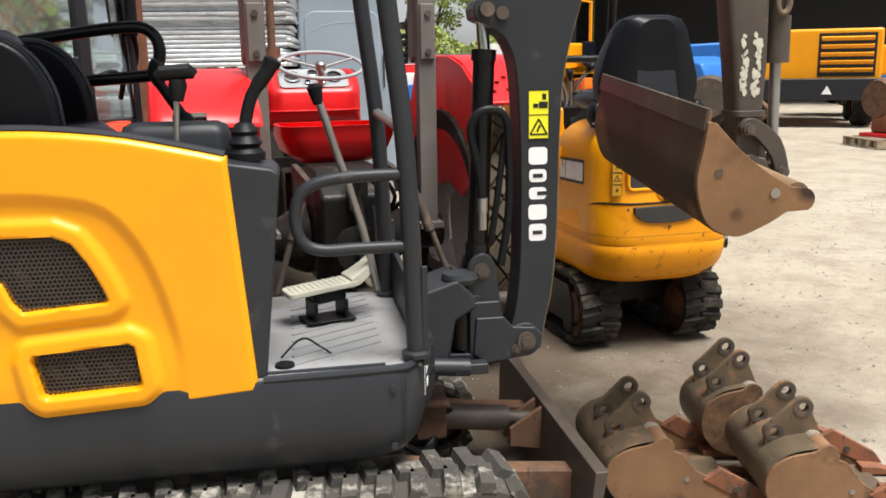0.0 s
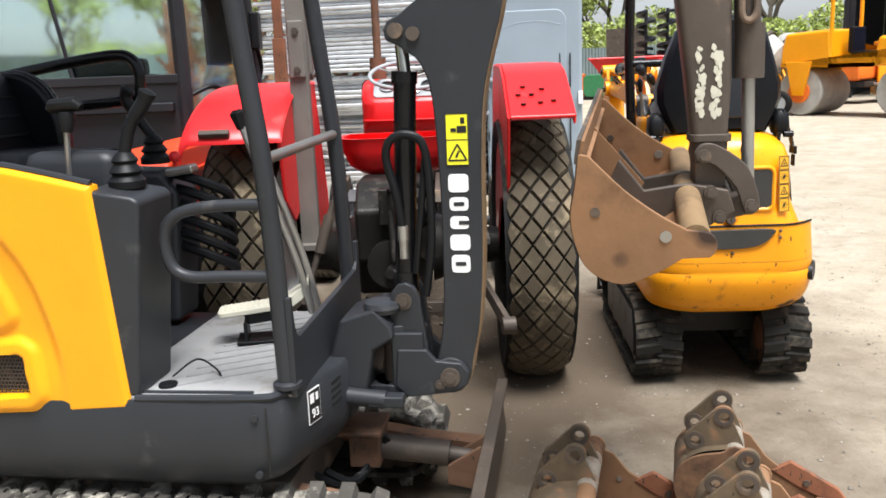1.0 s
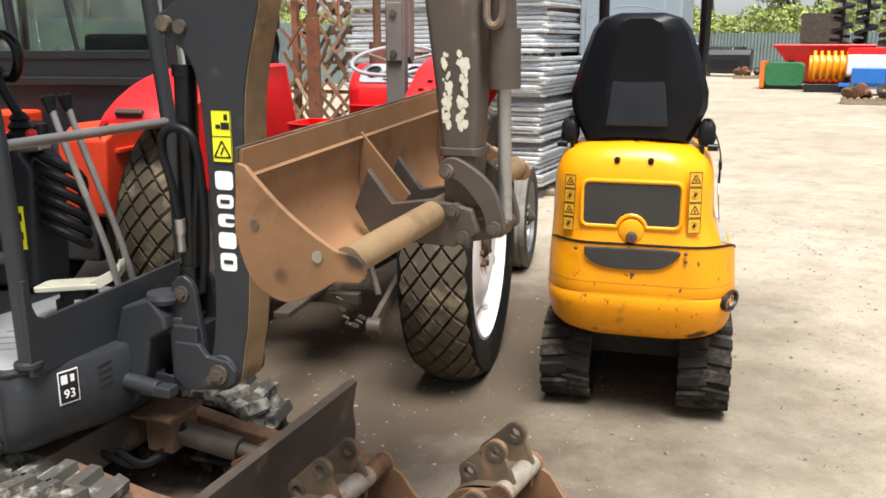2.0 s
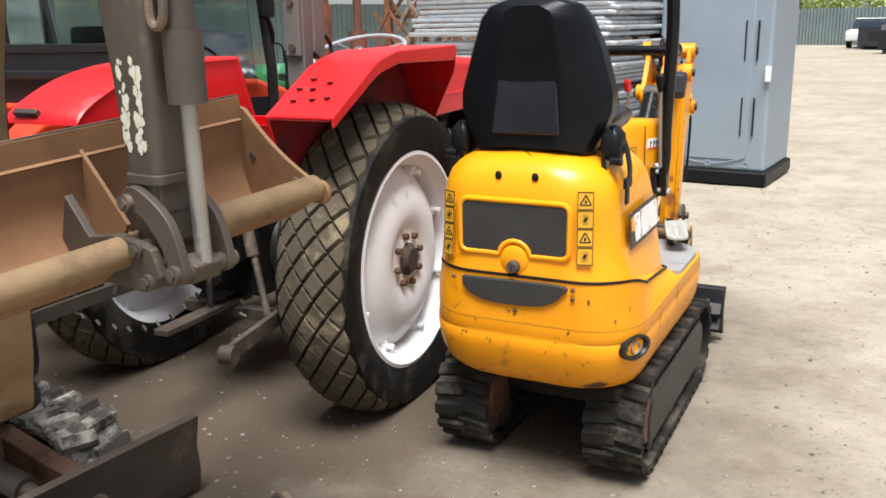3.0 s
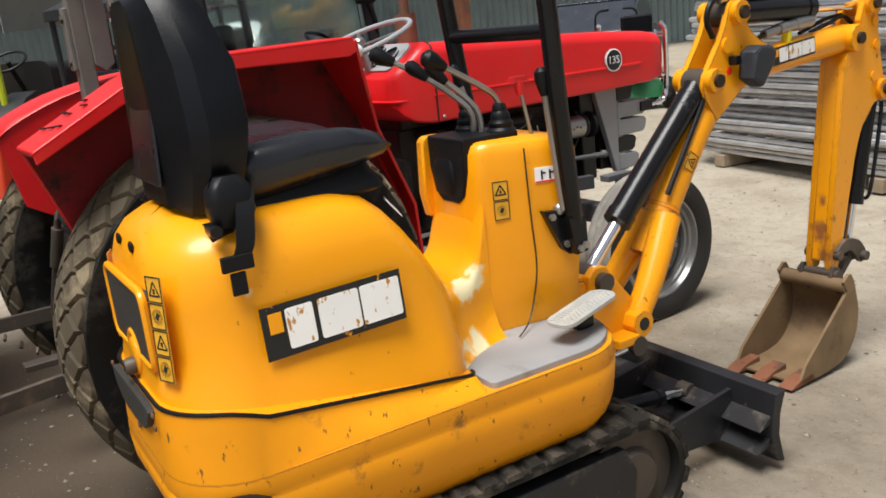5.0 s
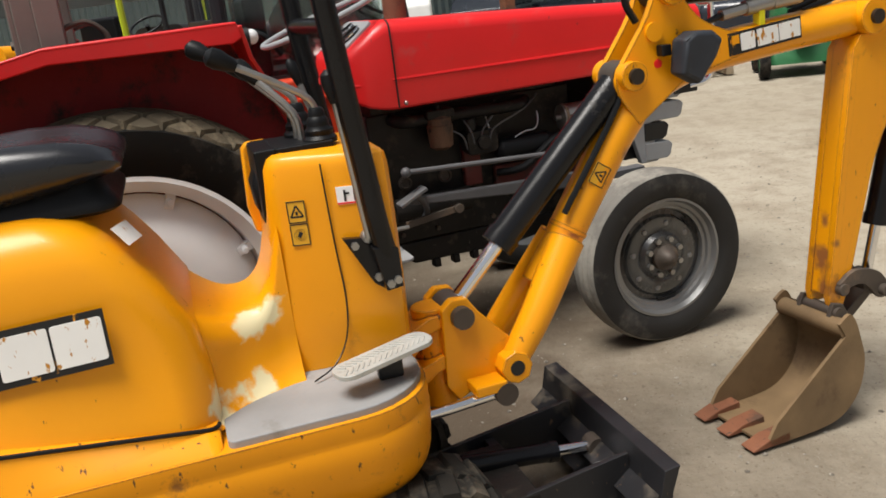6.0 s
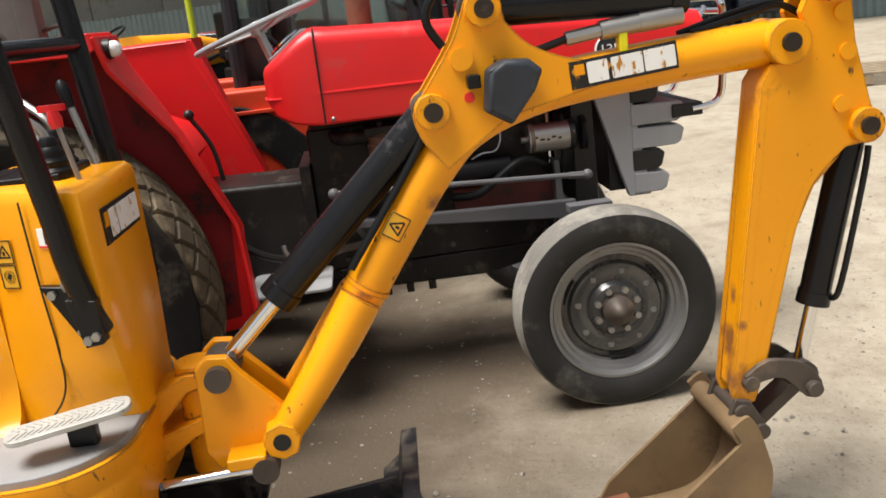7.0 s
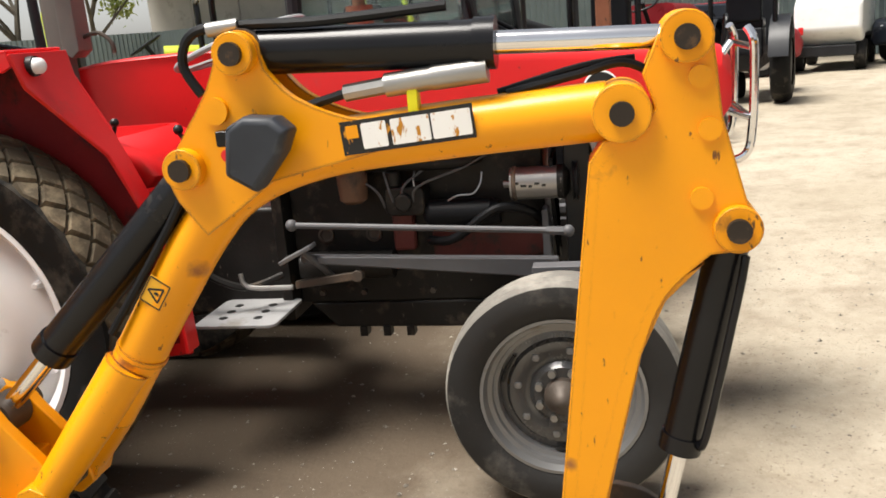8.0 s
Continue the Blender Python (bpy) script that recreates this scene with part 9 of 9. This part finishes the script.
def concrete_mixer(m):
    c = thing("concrete_mixer", m, "cement-grey drum mixer on a wheeled frame", "mixer", "concrete mixers")
    part("drum", Geo().lathe([(0.12, -0.5), (0.4, -0.35), (0.5, -0.05), (0.5, 0.1), (0.32, 0.5), (0.26, 0.55), (0.22, 0.5)], (0, 0, 0), "y", 28).turn(pose(0, 0, 1.15, 25, 0, 0)), M_MIXER, c)
    part("ring_gear", Geo().lathe([(0.52, -0.04), (0.55, -0.04), (0.55, 0.04), (0.52, 0.04)], (0, 0, 0), "y", 36, cap=False).turn(pose(0, 0, 1.15, 25, 0, 0)), M_BROWN, c)
    for s in (-1, 1):
        part("frame_leg", Geo().tube([(0.5 * s, -0.6, 0.25), (0.45 * s, 0, 1.1), (0.5 * s, 0.6, 0.1)], 0.03, 8), M_YELW, c)
        simple_wheel(c, (0.55 * s, -0.6, 0.25), 0.25, 0.1, M_GRILL)
    part("axle", Geo().cyl((-0.55, -0.6, 0.25), (0.55, -0.6, 0.25), 0.025).box((0, 0, 0.5), (1.0, 0.06, 0.06)), M_YELW, c)
    part("engine_box", Geo().box((-0.5, 0.1, 0.75), (0.35, 0.5, 0.45)), M_MUDST, c, bevel=0.04)


for x, y, a in ((0.40, 25.2, 40), (-0.25, 22.4, 75)):
    concrete_mixer(pose(x, y, 0, 0, 0, a) @ Matrix.Diagonal((1.15, 1.15, 1.15, 1)))


def auger_rack():
    a = thing("auger_rack", pose(-3.6, 33.4, 0, 0, 0, -3), "rack of black spiral augers over yellow frame", "augers")
    part("rack_frame", Geo().box((0, 0, 0.75), (3.2, 0.8, 0.12)).box((-1.5, 0, 0.38), (0.12, 0.7, 0.76)).box((1.5, 0, 0.38), (0.12, 0.7, 0.76)).box((0, 0, 0.38), (0.12, 0.7, 0.76)), M_YELW, a, bevel=0.01)
    for k in range(3):
        x = -1.55 + 0.78 * k
        sh = part("auger_shaft", Geo().cyl((x, 0, 0.8), (x, 0.05, 3.1), 0.06, n=10), M_CAB, a)
        for j in range(3):
            turns = [2 * math.pi * q / 14 for q in range(22)]
            rings = []
            for q, w in enumerate(turns):
                z0, c, d = 0.95 + 0.72 * j + 0.62 * q / 21, math.cos(w + j + k), math.sin(w + j + k)
                rings.append([(x + 0.05 * c, 0.05 * d, z0), (x + 0.37 * c, 0.37 * d, z0 - 0.03), (x + 0.37 * c, 0.37 * d, z0 + 0.07), (x + 0.05 * c, 0.05 * d, z0 + 0.05)])
            part("auger_flight", Geo().loft(rings), M_CAB, sh)


auger_rack()


def machine_block(m, colour, size, label, name="site_machine"):
    """Boxy towable plant: bevelled housing on skids with vents, lid and lifting eye."""
    t = thing(name, m, label, "machine", "plant along the far side")
    x, y, z = size
    part("housing", Geo().prism([(-y / 2, 0.15), (-y / 2, z * 0.8), (-y * 0.35, z), (y * 0.4, z), (y / 2, z * 0.85), (y / 2, 0.15)], -x / 2, x / 2), colour, t, bevel=0.05, segments=3)
    for s in (-1, 1):
        part("skid", Geo().box((s * x * 0.38, 0, 0.08), (0.12, y * 1.05, 0.16)), M_CAB, t)
    for k in range(4):
        part("vent_slat", Geo().box((0, -y / 2 - 0.012, z * (0.35 + 0.09 * k)), (x * 0.6, 0.03, 0.035), (20, 0, 0)), M_CAB, t)
    part("lifting_eye", Geo().lathe([(0.09 + 0.018 * math.cos(a), 0.018 * math.sin(a)) for a in (2 * math.pi * k / 6 for k in range(7))], (0, 0, z + 0.06), "y", 16, cap=False), M_STEEL, t)
    part("side_door", Geo().box((-x / 2 - 0.006, 0, z * 0.5), (0.02, y * 0.55, z * 0.5)), colour, t, bevel=0.006)
    return t


def skip_tub(m):
    """Open tapered tipping skip."""
    t = thing("tipping_skip", m, "open red steel tipping skip", "skip")
    lo = [(-1.0, -0.5, 0.2), (0.7, -0.5, 0.2), (0.7, 0.5, 0.2), (-1.0, 0.5, 0.2)]
    hi = [(-1.9, -0.75, 1.25), (1.2, -0.75, 1.25), (1.2, 0.75, 1.25), (-1.9, 0.75, 1.25)]
    hi2 = [(x * 0.96, y * 0.93, z) for x, y, z in hi]
    lo2 = [(x * 0.95, y * 0.92, 0.26) for x, y, z in lo]
    part("tub", Geo().loft([lo, hi, hi2, lo2]), M_RED, t)
    part("rim", Geo().tube(hi + [hi[0]], 0.04, 6), M_RED, t)
    part("stand", Geo().box((-0.1, 0, 0.1), (1.6, 0.9, 0.2)), M_CAB, t)


def tank_unit(m):
    t = thing("fuel_tank", m, "green steel tank with orange end", "tank")
    part("tank", Geo().prism(round_rect(-0.8, 0.8, 0.15, 1.2, 0.25, 5), -0.6, 0.6, "y"), M_GREEN, t, bevel=0.03)
    part("end_frame", Geo().box((-0.9, 0, 0.65), (0.2, 1.2, 1.2)), M_ORANGE, t, bevel=0.02)
    part("filler_cap", Geo().cyl((0.2, 0, 1.19), (0.2, 0, 1.3), 0.12, n=16), M_CAB, t)
    part("skid", Geo().box((0, 0, 0.08), (1.9, 0.9, 0.16)), M_CAB, t)


def ribbed_pump(m):
    t = thing("pump_unit", m, "yellow ribbed pump unit on skids", "pump")
    for k in range(6):
        part("rib", Geo().lathe([(0.35, -0.05), (0.5, -0.04), (0.5, 0.04), (0.35, 0.05)], (-0.5 + 0.19 * k, 0, 0.75), "x", 24), M_YEL, t)
    part("core", Geo().cyl((-0.65, 0, 0.75), (0.65, 0, 0.75), 0.36, n=24), M_YELW, t)
    part("skid", Geo().box((0, 0, 0.12), (1.5, 0.9, 0.24)), M_CAB, t, bevel=0.02)
    part("engine", Geo().box((0.85, 0, 0.6), (0.45, 0.6, 0.6)), M_ENG, t, bevel=0.03)


def washer_unit(m):
    t = thing("pressure_washer", m, "blue and white pressure washer trailer", "washer")
    part("water_tank", Geo().box((0, 0, 0.85), (1.1, 0.8, 0.6)), M_PRINT, t, "white plastic water tank", bevel=0.08, segments=3)
    part("engine_box", Geo().box((0.1, -0.3, 0.55), (0.9, 0.5, 0.45)), M_BLUE, t, bevel=0.03)
    part("tray", Geo().box((0, 0, 0.28), (1.4, 1.0, 0.1)), M_BLUE, t, bevel=0.01)
    part("hose_reel", Geo().lathe([(0.1, -0.15), (0.3, -0.15), (0.3, -0.12), (0.16, -0.1), (0.16, 0.1), (0.3, 0.12), (0.3, 0.15), (0.1, 0.15)], (0.75, 0, 0.7), "x", 20), M_INK, t)
    for x in (-0.6, 0.6):
        simple_wheel(t, (x, 0, 0.25), 0.25, 0.14, M_GRILL)
    part("light_bar", Geo().box((0, 0, 1.25), (1.2, 0.3, 0.2)), M_RED, t, bevel=0.03)


def scrap_pallet(m):
    """Low pallet heaped with bent pipe and castings."""
    p = pallet("scrap_pallet", m, "timber pallet heaped with rusty castings")
    r = random.Random(21)
    for k in range(14):
        x, y = r.uniform(-0.45, 0.45), r.uniform(-0.4, 0.4)
        part("casting", Geo().lathe([(0.05, -0.05), (r.uniform(0.08, 0.16), -0.04), (r.uniform(0.08, 0.16), 0.05), (0.04, 0.06)], (0, 0, 0), "z", 12).turn(pose(x, y, 0.2 + 0.16 * r.random(), r.uniform(0, 180), r.uniform(0, 180), 0)), r.choice((M_RUST, M_TIP, M_BROWN, M_STEEL)), p)


def hopper(m):
    t = thing("steel_hopper", m, "tall dark brown open steel hopper", "hopper")
    for x in (-0.7, 0.7):
        for y in (-0.6, 0.6):
            part("hopper_leg", Geo().box((x, y, 0.75), (0.1, 0.1, 1.5)), M_BROWN, t)
    part("hopper_box", Geo().loft([[(sx * w, sy * w * 0.85, z) for sx, sy in ((-1, -1), (1, -1), (1, 1), (-1, 1))] for z, w in ((1.1, 0.4), (1.5, 0.78), (2.6, 0.8), (2.6, 0.72), (1.5, 0.7))]), M_BROWN, t)


skip_tub(pose(-5.1, 32.9, 0, 0, 0, 10) @ Matrix.Diagonal((1, 1, 1.12, 1)))
tank_unit(pose(-6.35, 31.7, 0, 0, 0, 10) @ Matrix.Diagonal((0.75, 0.8, 0.72, 1)))
hopper(pose(-7.0, 38.6, 0, 0, 0, 8))
ribbed_pump(pose(-4.65, 30.6, 0, 0, 0, 17))
washer_unit(pose(-3.35, 29.6, 0, 0, 0, 0))
scrap_pallet(pose(-2.5, 25.4, 0, 0, 0, 14))
scrap_pallet(pose(-10.2, 39.4, 0, 0, 0, 20))
for x, y, a, col, size, lab in (
        (-2.35, 29.9, 30, M_RED, (1.1, 0.9, 1.1), "red lighting unit beside augers"),
        (-11.9, 41.6, 12, M_CAB, (2.2, 1.2, 1.2), "dark heap of chassis parts"),
        (-14.2, 46.0, -12, M_CARD, (3.0, 1.5, 1.3), "dark plant trailer by the fence"),
        (-1.3, 30.6, 5, M_ORANGE, (1.5, 1.2, 1.5), "orange trench machine on skids"),
        (3.2, 27.4, 5, M_YEL, (1.8, 1.4, 1.6), "tall yellow plant housing"),
        (3.9, 25.6, 5, M_ORANGE, (1.6, 1.4, 1.3), "orange plant housing on skids"),
        (10.2, 19.6, -5, M_YEL, (2.2, 1.5, 1.6), "yellow plant housing beside the dumper")):
    machine_block(pose(x, y, 0, 0, 0, a), col, size, lab)


def rusty_engine(m, label, case=M_TIP, gear=M_RUST):
    e = thing("engine_unit", m, label, "engine")
    part("crankcase", Geo().box((0, 0, 0.45), (0.55, 0.8, 0.5)), case, e, bevel=0.05)
    part("flywheel", Geo().lathe([(0.1, -0.06), (0.38, -0.06), (0.4, 0.0), (0.38, 0.06), (0.1, 0.06)], (0.34, 0, 0.55), "x", 28), case, e)
    part("gear_drum", Geo().lathe([(0.3, -0.3), (0.34, -0.2), (0.34, 0.2), (0.3, 0.3)], (0, 0.3, 0.75), "x", 24), gear, e)
    part("skid", Geo().box((0, 0, 0.17), (0.8, 1.0, 0.06)), M_RED, e, bevel=0.01)
    for k in range(4):
        part("cooling_pipe", Geo().tube(curve([(-0.2 + 0.12 * k, -0.4, 0.4), (-0.2 + 0.12 * k, -0.55, 0.55), (-0.15 + 0.1 * k, -0.35, 0.75)], 4), 0.03, 8), M_RUST, e)


rusty_engine(pose(6.45, 14.95, 0, 0, 0, 25), "rust-red engine unit on a pallet")
rusty_engine(pose(4.05, 16.6, -0.16, 0, 0, 75) @ Matrix.Diagonal((1.25, 1.25, 1.2, 1)), "dark oily engine on the ground", M_ENG, M_BROWN)


def shed():
    """Open-fronted dark shed closing the north-east of the yard."""
    s = thing("open_shed", NORTH @ pose(16.6, 30.5, 0, 0, 0, -14), "dark open-fronted steel plant shed", "shed")
    part("back_wall", Geo().box((0, 3.0, 3.2), (24, 0.2, 6.4)), M_CAB, s)
    part("roof", Geo().prism([(-4.5, 5.6), (-4.5, 5.8), (3.2, 6.6), (3.2, 6.4)], -12.2, 12.2), M_CAB, s)
    part("fascia", Geo().box((0, -4.5, 5.3), (24.4, 0.15, 0.9)), M_CLAD, s)
    for k in range(6):
        part("column", Geo().box((-12 + 4.8 * k, -4.3, 2.8), (0.25, 0.25, 5.6)), M_CAB, s)
    for x in (-12.1, 12.1):
        part("side_wall", Geo().box((x, -0.7, 3.0), (0.15, 7.6, 6.0)), M_CAB, s)


shed()


def boundary():
    """Corrugated fence with pale panels above on the west, plain fences elsewhere."""
    def corrugated(m, long, high, name, material, label):
        g = Geo()
        n = int(long / 0.19)
        v, f = [], []
        for k in range(2 * n + 1):
            y = 0.035 * (1 if (k // 1) % 2 else -1)
            x = -long / 2 + long * k / (2 * n)
            v += [(x, y, 0), (x, y, high), (x, y + 0.03, high), (x, y + 0.03, 0)]
            if k:
                a, b = 4 * (k - 1), 4 * k
                f += [(a, b, b + 1, a + 1), (a + 1, b + 1, b + 2, a + 2), (a + 2, b + 2, b + 3, a + 3)]
        g.add(v, f)
        ob = part(name, g, material, None, "", 0, 10)
        ob.matrix_basis = m
        tagged(ob, label, "fence", kind="structure")
    corrugated(pose(-21, 2, 0, 0, 0, 90), 60, 2.2, "fence_west", M_CLAD, "grey-green corrugated steel fence")
    corrugated(pose(2, 52, 0, 0, 0, 0), 90, 2.0, "fence_north", M_CLAD, "blue-grey corrugated far fence")
    corrugated(pose(40, 15, 0, 0, 0, -90), 90, 2.2, "fence_east", M_CLAD, "grey-green corrugated fence")
    corrugated(pose(2, -22, 0, 0, 0, 0), 90, 2.2, "fence_south", M_CLAD, "grey-green corrugated fence")
    b = thing("west_building", pose(-25, -2, 0, 0, 0, 90), "pale panelled industrial building behind the fence", "building")
    for k in range(16):
        part("wall_panel", Geo().box((-24 + 3.02 * k, 0, 2.9), (2.96, 0.2, 5.8)), M_CONC, b, bevel=0.02)
    part("roof", Geo().box((-1.4, -3, 5.95), (49, 7, 0.25)), M_CLAD, b)
    for k in range(5):
        w = part("window", Geo().box((-20 + 9 * k, 0.1, 3.6), (2.2, 0.1, 1.2)), M_CARD, b)
        part("frame", Geo().box((-20 + 9 * k, 0.14, 3.6), (0.08, 0.06, 1.2)), M_PRINT, w)


boundary()


# ---- trees ----
M_LEAF = mat("spring_leaf", (0.29, 0.35, 0.085), 0.6, var=0.3, scale=0.35, bump=0.0)
M_LEAF.node_tree.nodes["Principled BSDF"].inputs["Subsurface Weight"].default_value = 0.0
M_BARK = mat("grey_brown_bark", (0.10, 0.085, 0.065), 0.9, var=0.3, scale=3, bump=0.4, bscale=20)


def tree(m, seed, high=11.0, leaves=2600):
    rnd = random.Random(seed)
    t = thing("tree", m, "tall tree in thin fresh spring leaf", "tree", "trees beyond the fence")
    g = Geo()
    tips = []

    def limb(p, d, length, r, depth):
        pts, rs = [p], [r]
        q = p
        for k in range(4):
            d = (d + Vector((rnd.uniform(-1, 1), rnd.uniform(-1, 1), rnd.uniform(-0.3, 0.6))) * 0.16).normalized()
            q = q + d * length / 4
            pts.append(q)
            rs.append(r * (1 - 0.16 * (k + 1)))
        g.tube(pts, rs, 6)
        if depth == 0:
            tips.extend(pts[1:])
            return
        for k in range(4 if depth == 3 else 3):
            a = rnd.uniform(0, 6.28)
            o = pts[rnd.choice((2, 3, 4))]
            limb(o, (d * 0.9 + Vector((math.cos(a), math.sin(a), rnd.uniform(0.0, 0.5))) * 0.8).normalized(), length * rnd.uniform(0.5, 0.72), r * 0.5, depth - 1)

    limb(Vector((0, 0, -0.1)), Vector((0, 0, 1)), high * 0.45, high * 0.02, 3)
    part("trunk", g, M_BARK, t)
    c = Geo()
    for _ in range(leaves):
        p = rnd.choice(tips) + Vector((rnd.gauss(0, 0.35), rnd.gauss(0, 0.35), rnd.gauss(0, 0.3)))
        s = rnd.uniform(0.08, 0.22)
        a, b = Vector((rnd.uniform(-1, 1), rnd.uniform(-1, 1), rnd.uniform(-1, 1))).normalized(), Vector((rnd.uniform(-1, 1), rnd.uniform(-1, 1), rnd.uniform(-1, 1))).normalized()
        c.add([p - a * s, p + b * s * 0.6, p + a * s, p - b * s * 0.6], [(0, 1, 2, 3)])
    part("crown", c, M_LEAF, t)
    return t


trees = [tree(pose(-14, 60, 0), 1), tree(pose(-3, 57, 0), 2, 12.5), tree(pose(9, 61, 0), 3, 10.5)]
rnd = random.Random(8)
for k in range(34):
    x = -46 + 3.6 * k + rnd.uniform(-1, 1)
    o = copy_thing(trees[k % 3], pose(x, 58 + rnd.uniform(-3, 12), 0, 0, 0, rnd.uniform(0, 360)))
    o.scale = (rnd.uniform(0.8, 1.25),) * 3
for k in range(16):
    o = copy_thing(trees[k % 3], pose(-34 + 5 * k + rnd.uniform(-1, 1), -27 - rnd.uniform(0, 5), 0, 0, 0, rnd.uniform(0, 360)))
    o.scale = (rnd.uniform(0.8, 1.1),) * 3
for k in range(14):
    o = copy_thing(trees[k % 3], pose(-32 + rnd.uniform(-4, 3), -26 + 5.2 * k, 0, 0, 0, rnd.uniform(0, 360)))
    o.scale = (rnd.uniform(0.8, 1.1),) * 3


def hedge():
    g = Geo()
    r = random.Random(3)
    for _ in range(80000):
        x = r.uniform(-60, 70)
        h = 3.7 + 1.5 * noise.noise(Vector((x * 0.15, 0, 0))) + 0.8 * noise.noise(Vector((x * 0.6, 3, 0)))
        p = Vector((x, 55 + r.uniform(0, 6), h * r.random() ** 0.75))
        s = r.uniform(0.07, 0.2)
        a, b = Vector((r.uniform(-1, 1), r.uniform(-1, 1), r.uniform(-1, 1))).normalized(), Vector((r.uniform(-1, 1), r.uniform(-1, 1), r.uniform(-1, 1))).normalized()
        g.add([p - a * s, p + b * s * 0.7, p + a * s, p - b * s * 0.7], [(0, 1, 2, 3)])
    ob = part("undergrowth", g, M_LEAF)
    tagged(ob, "dense fresh green undergrowth behind the far fence", "bushes", kind="stuff")


hedge()
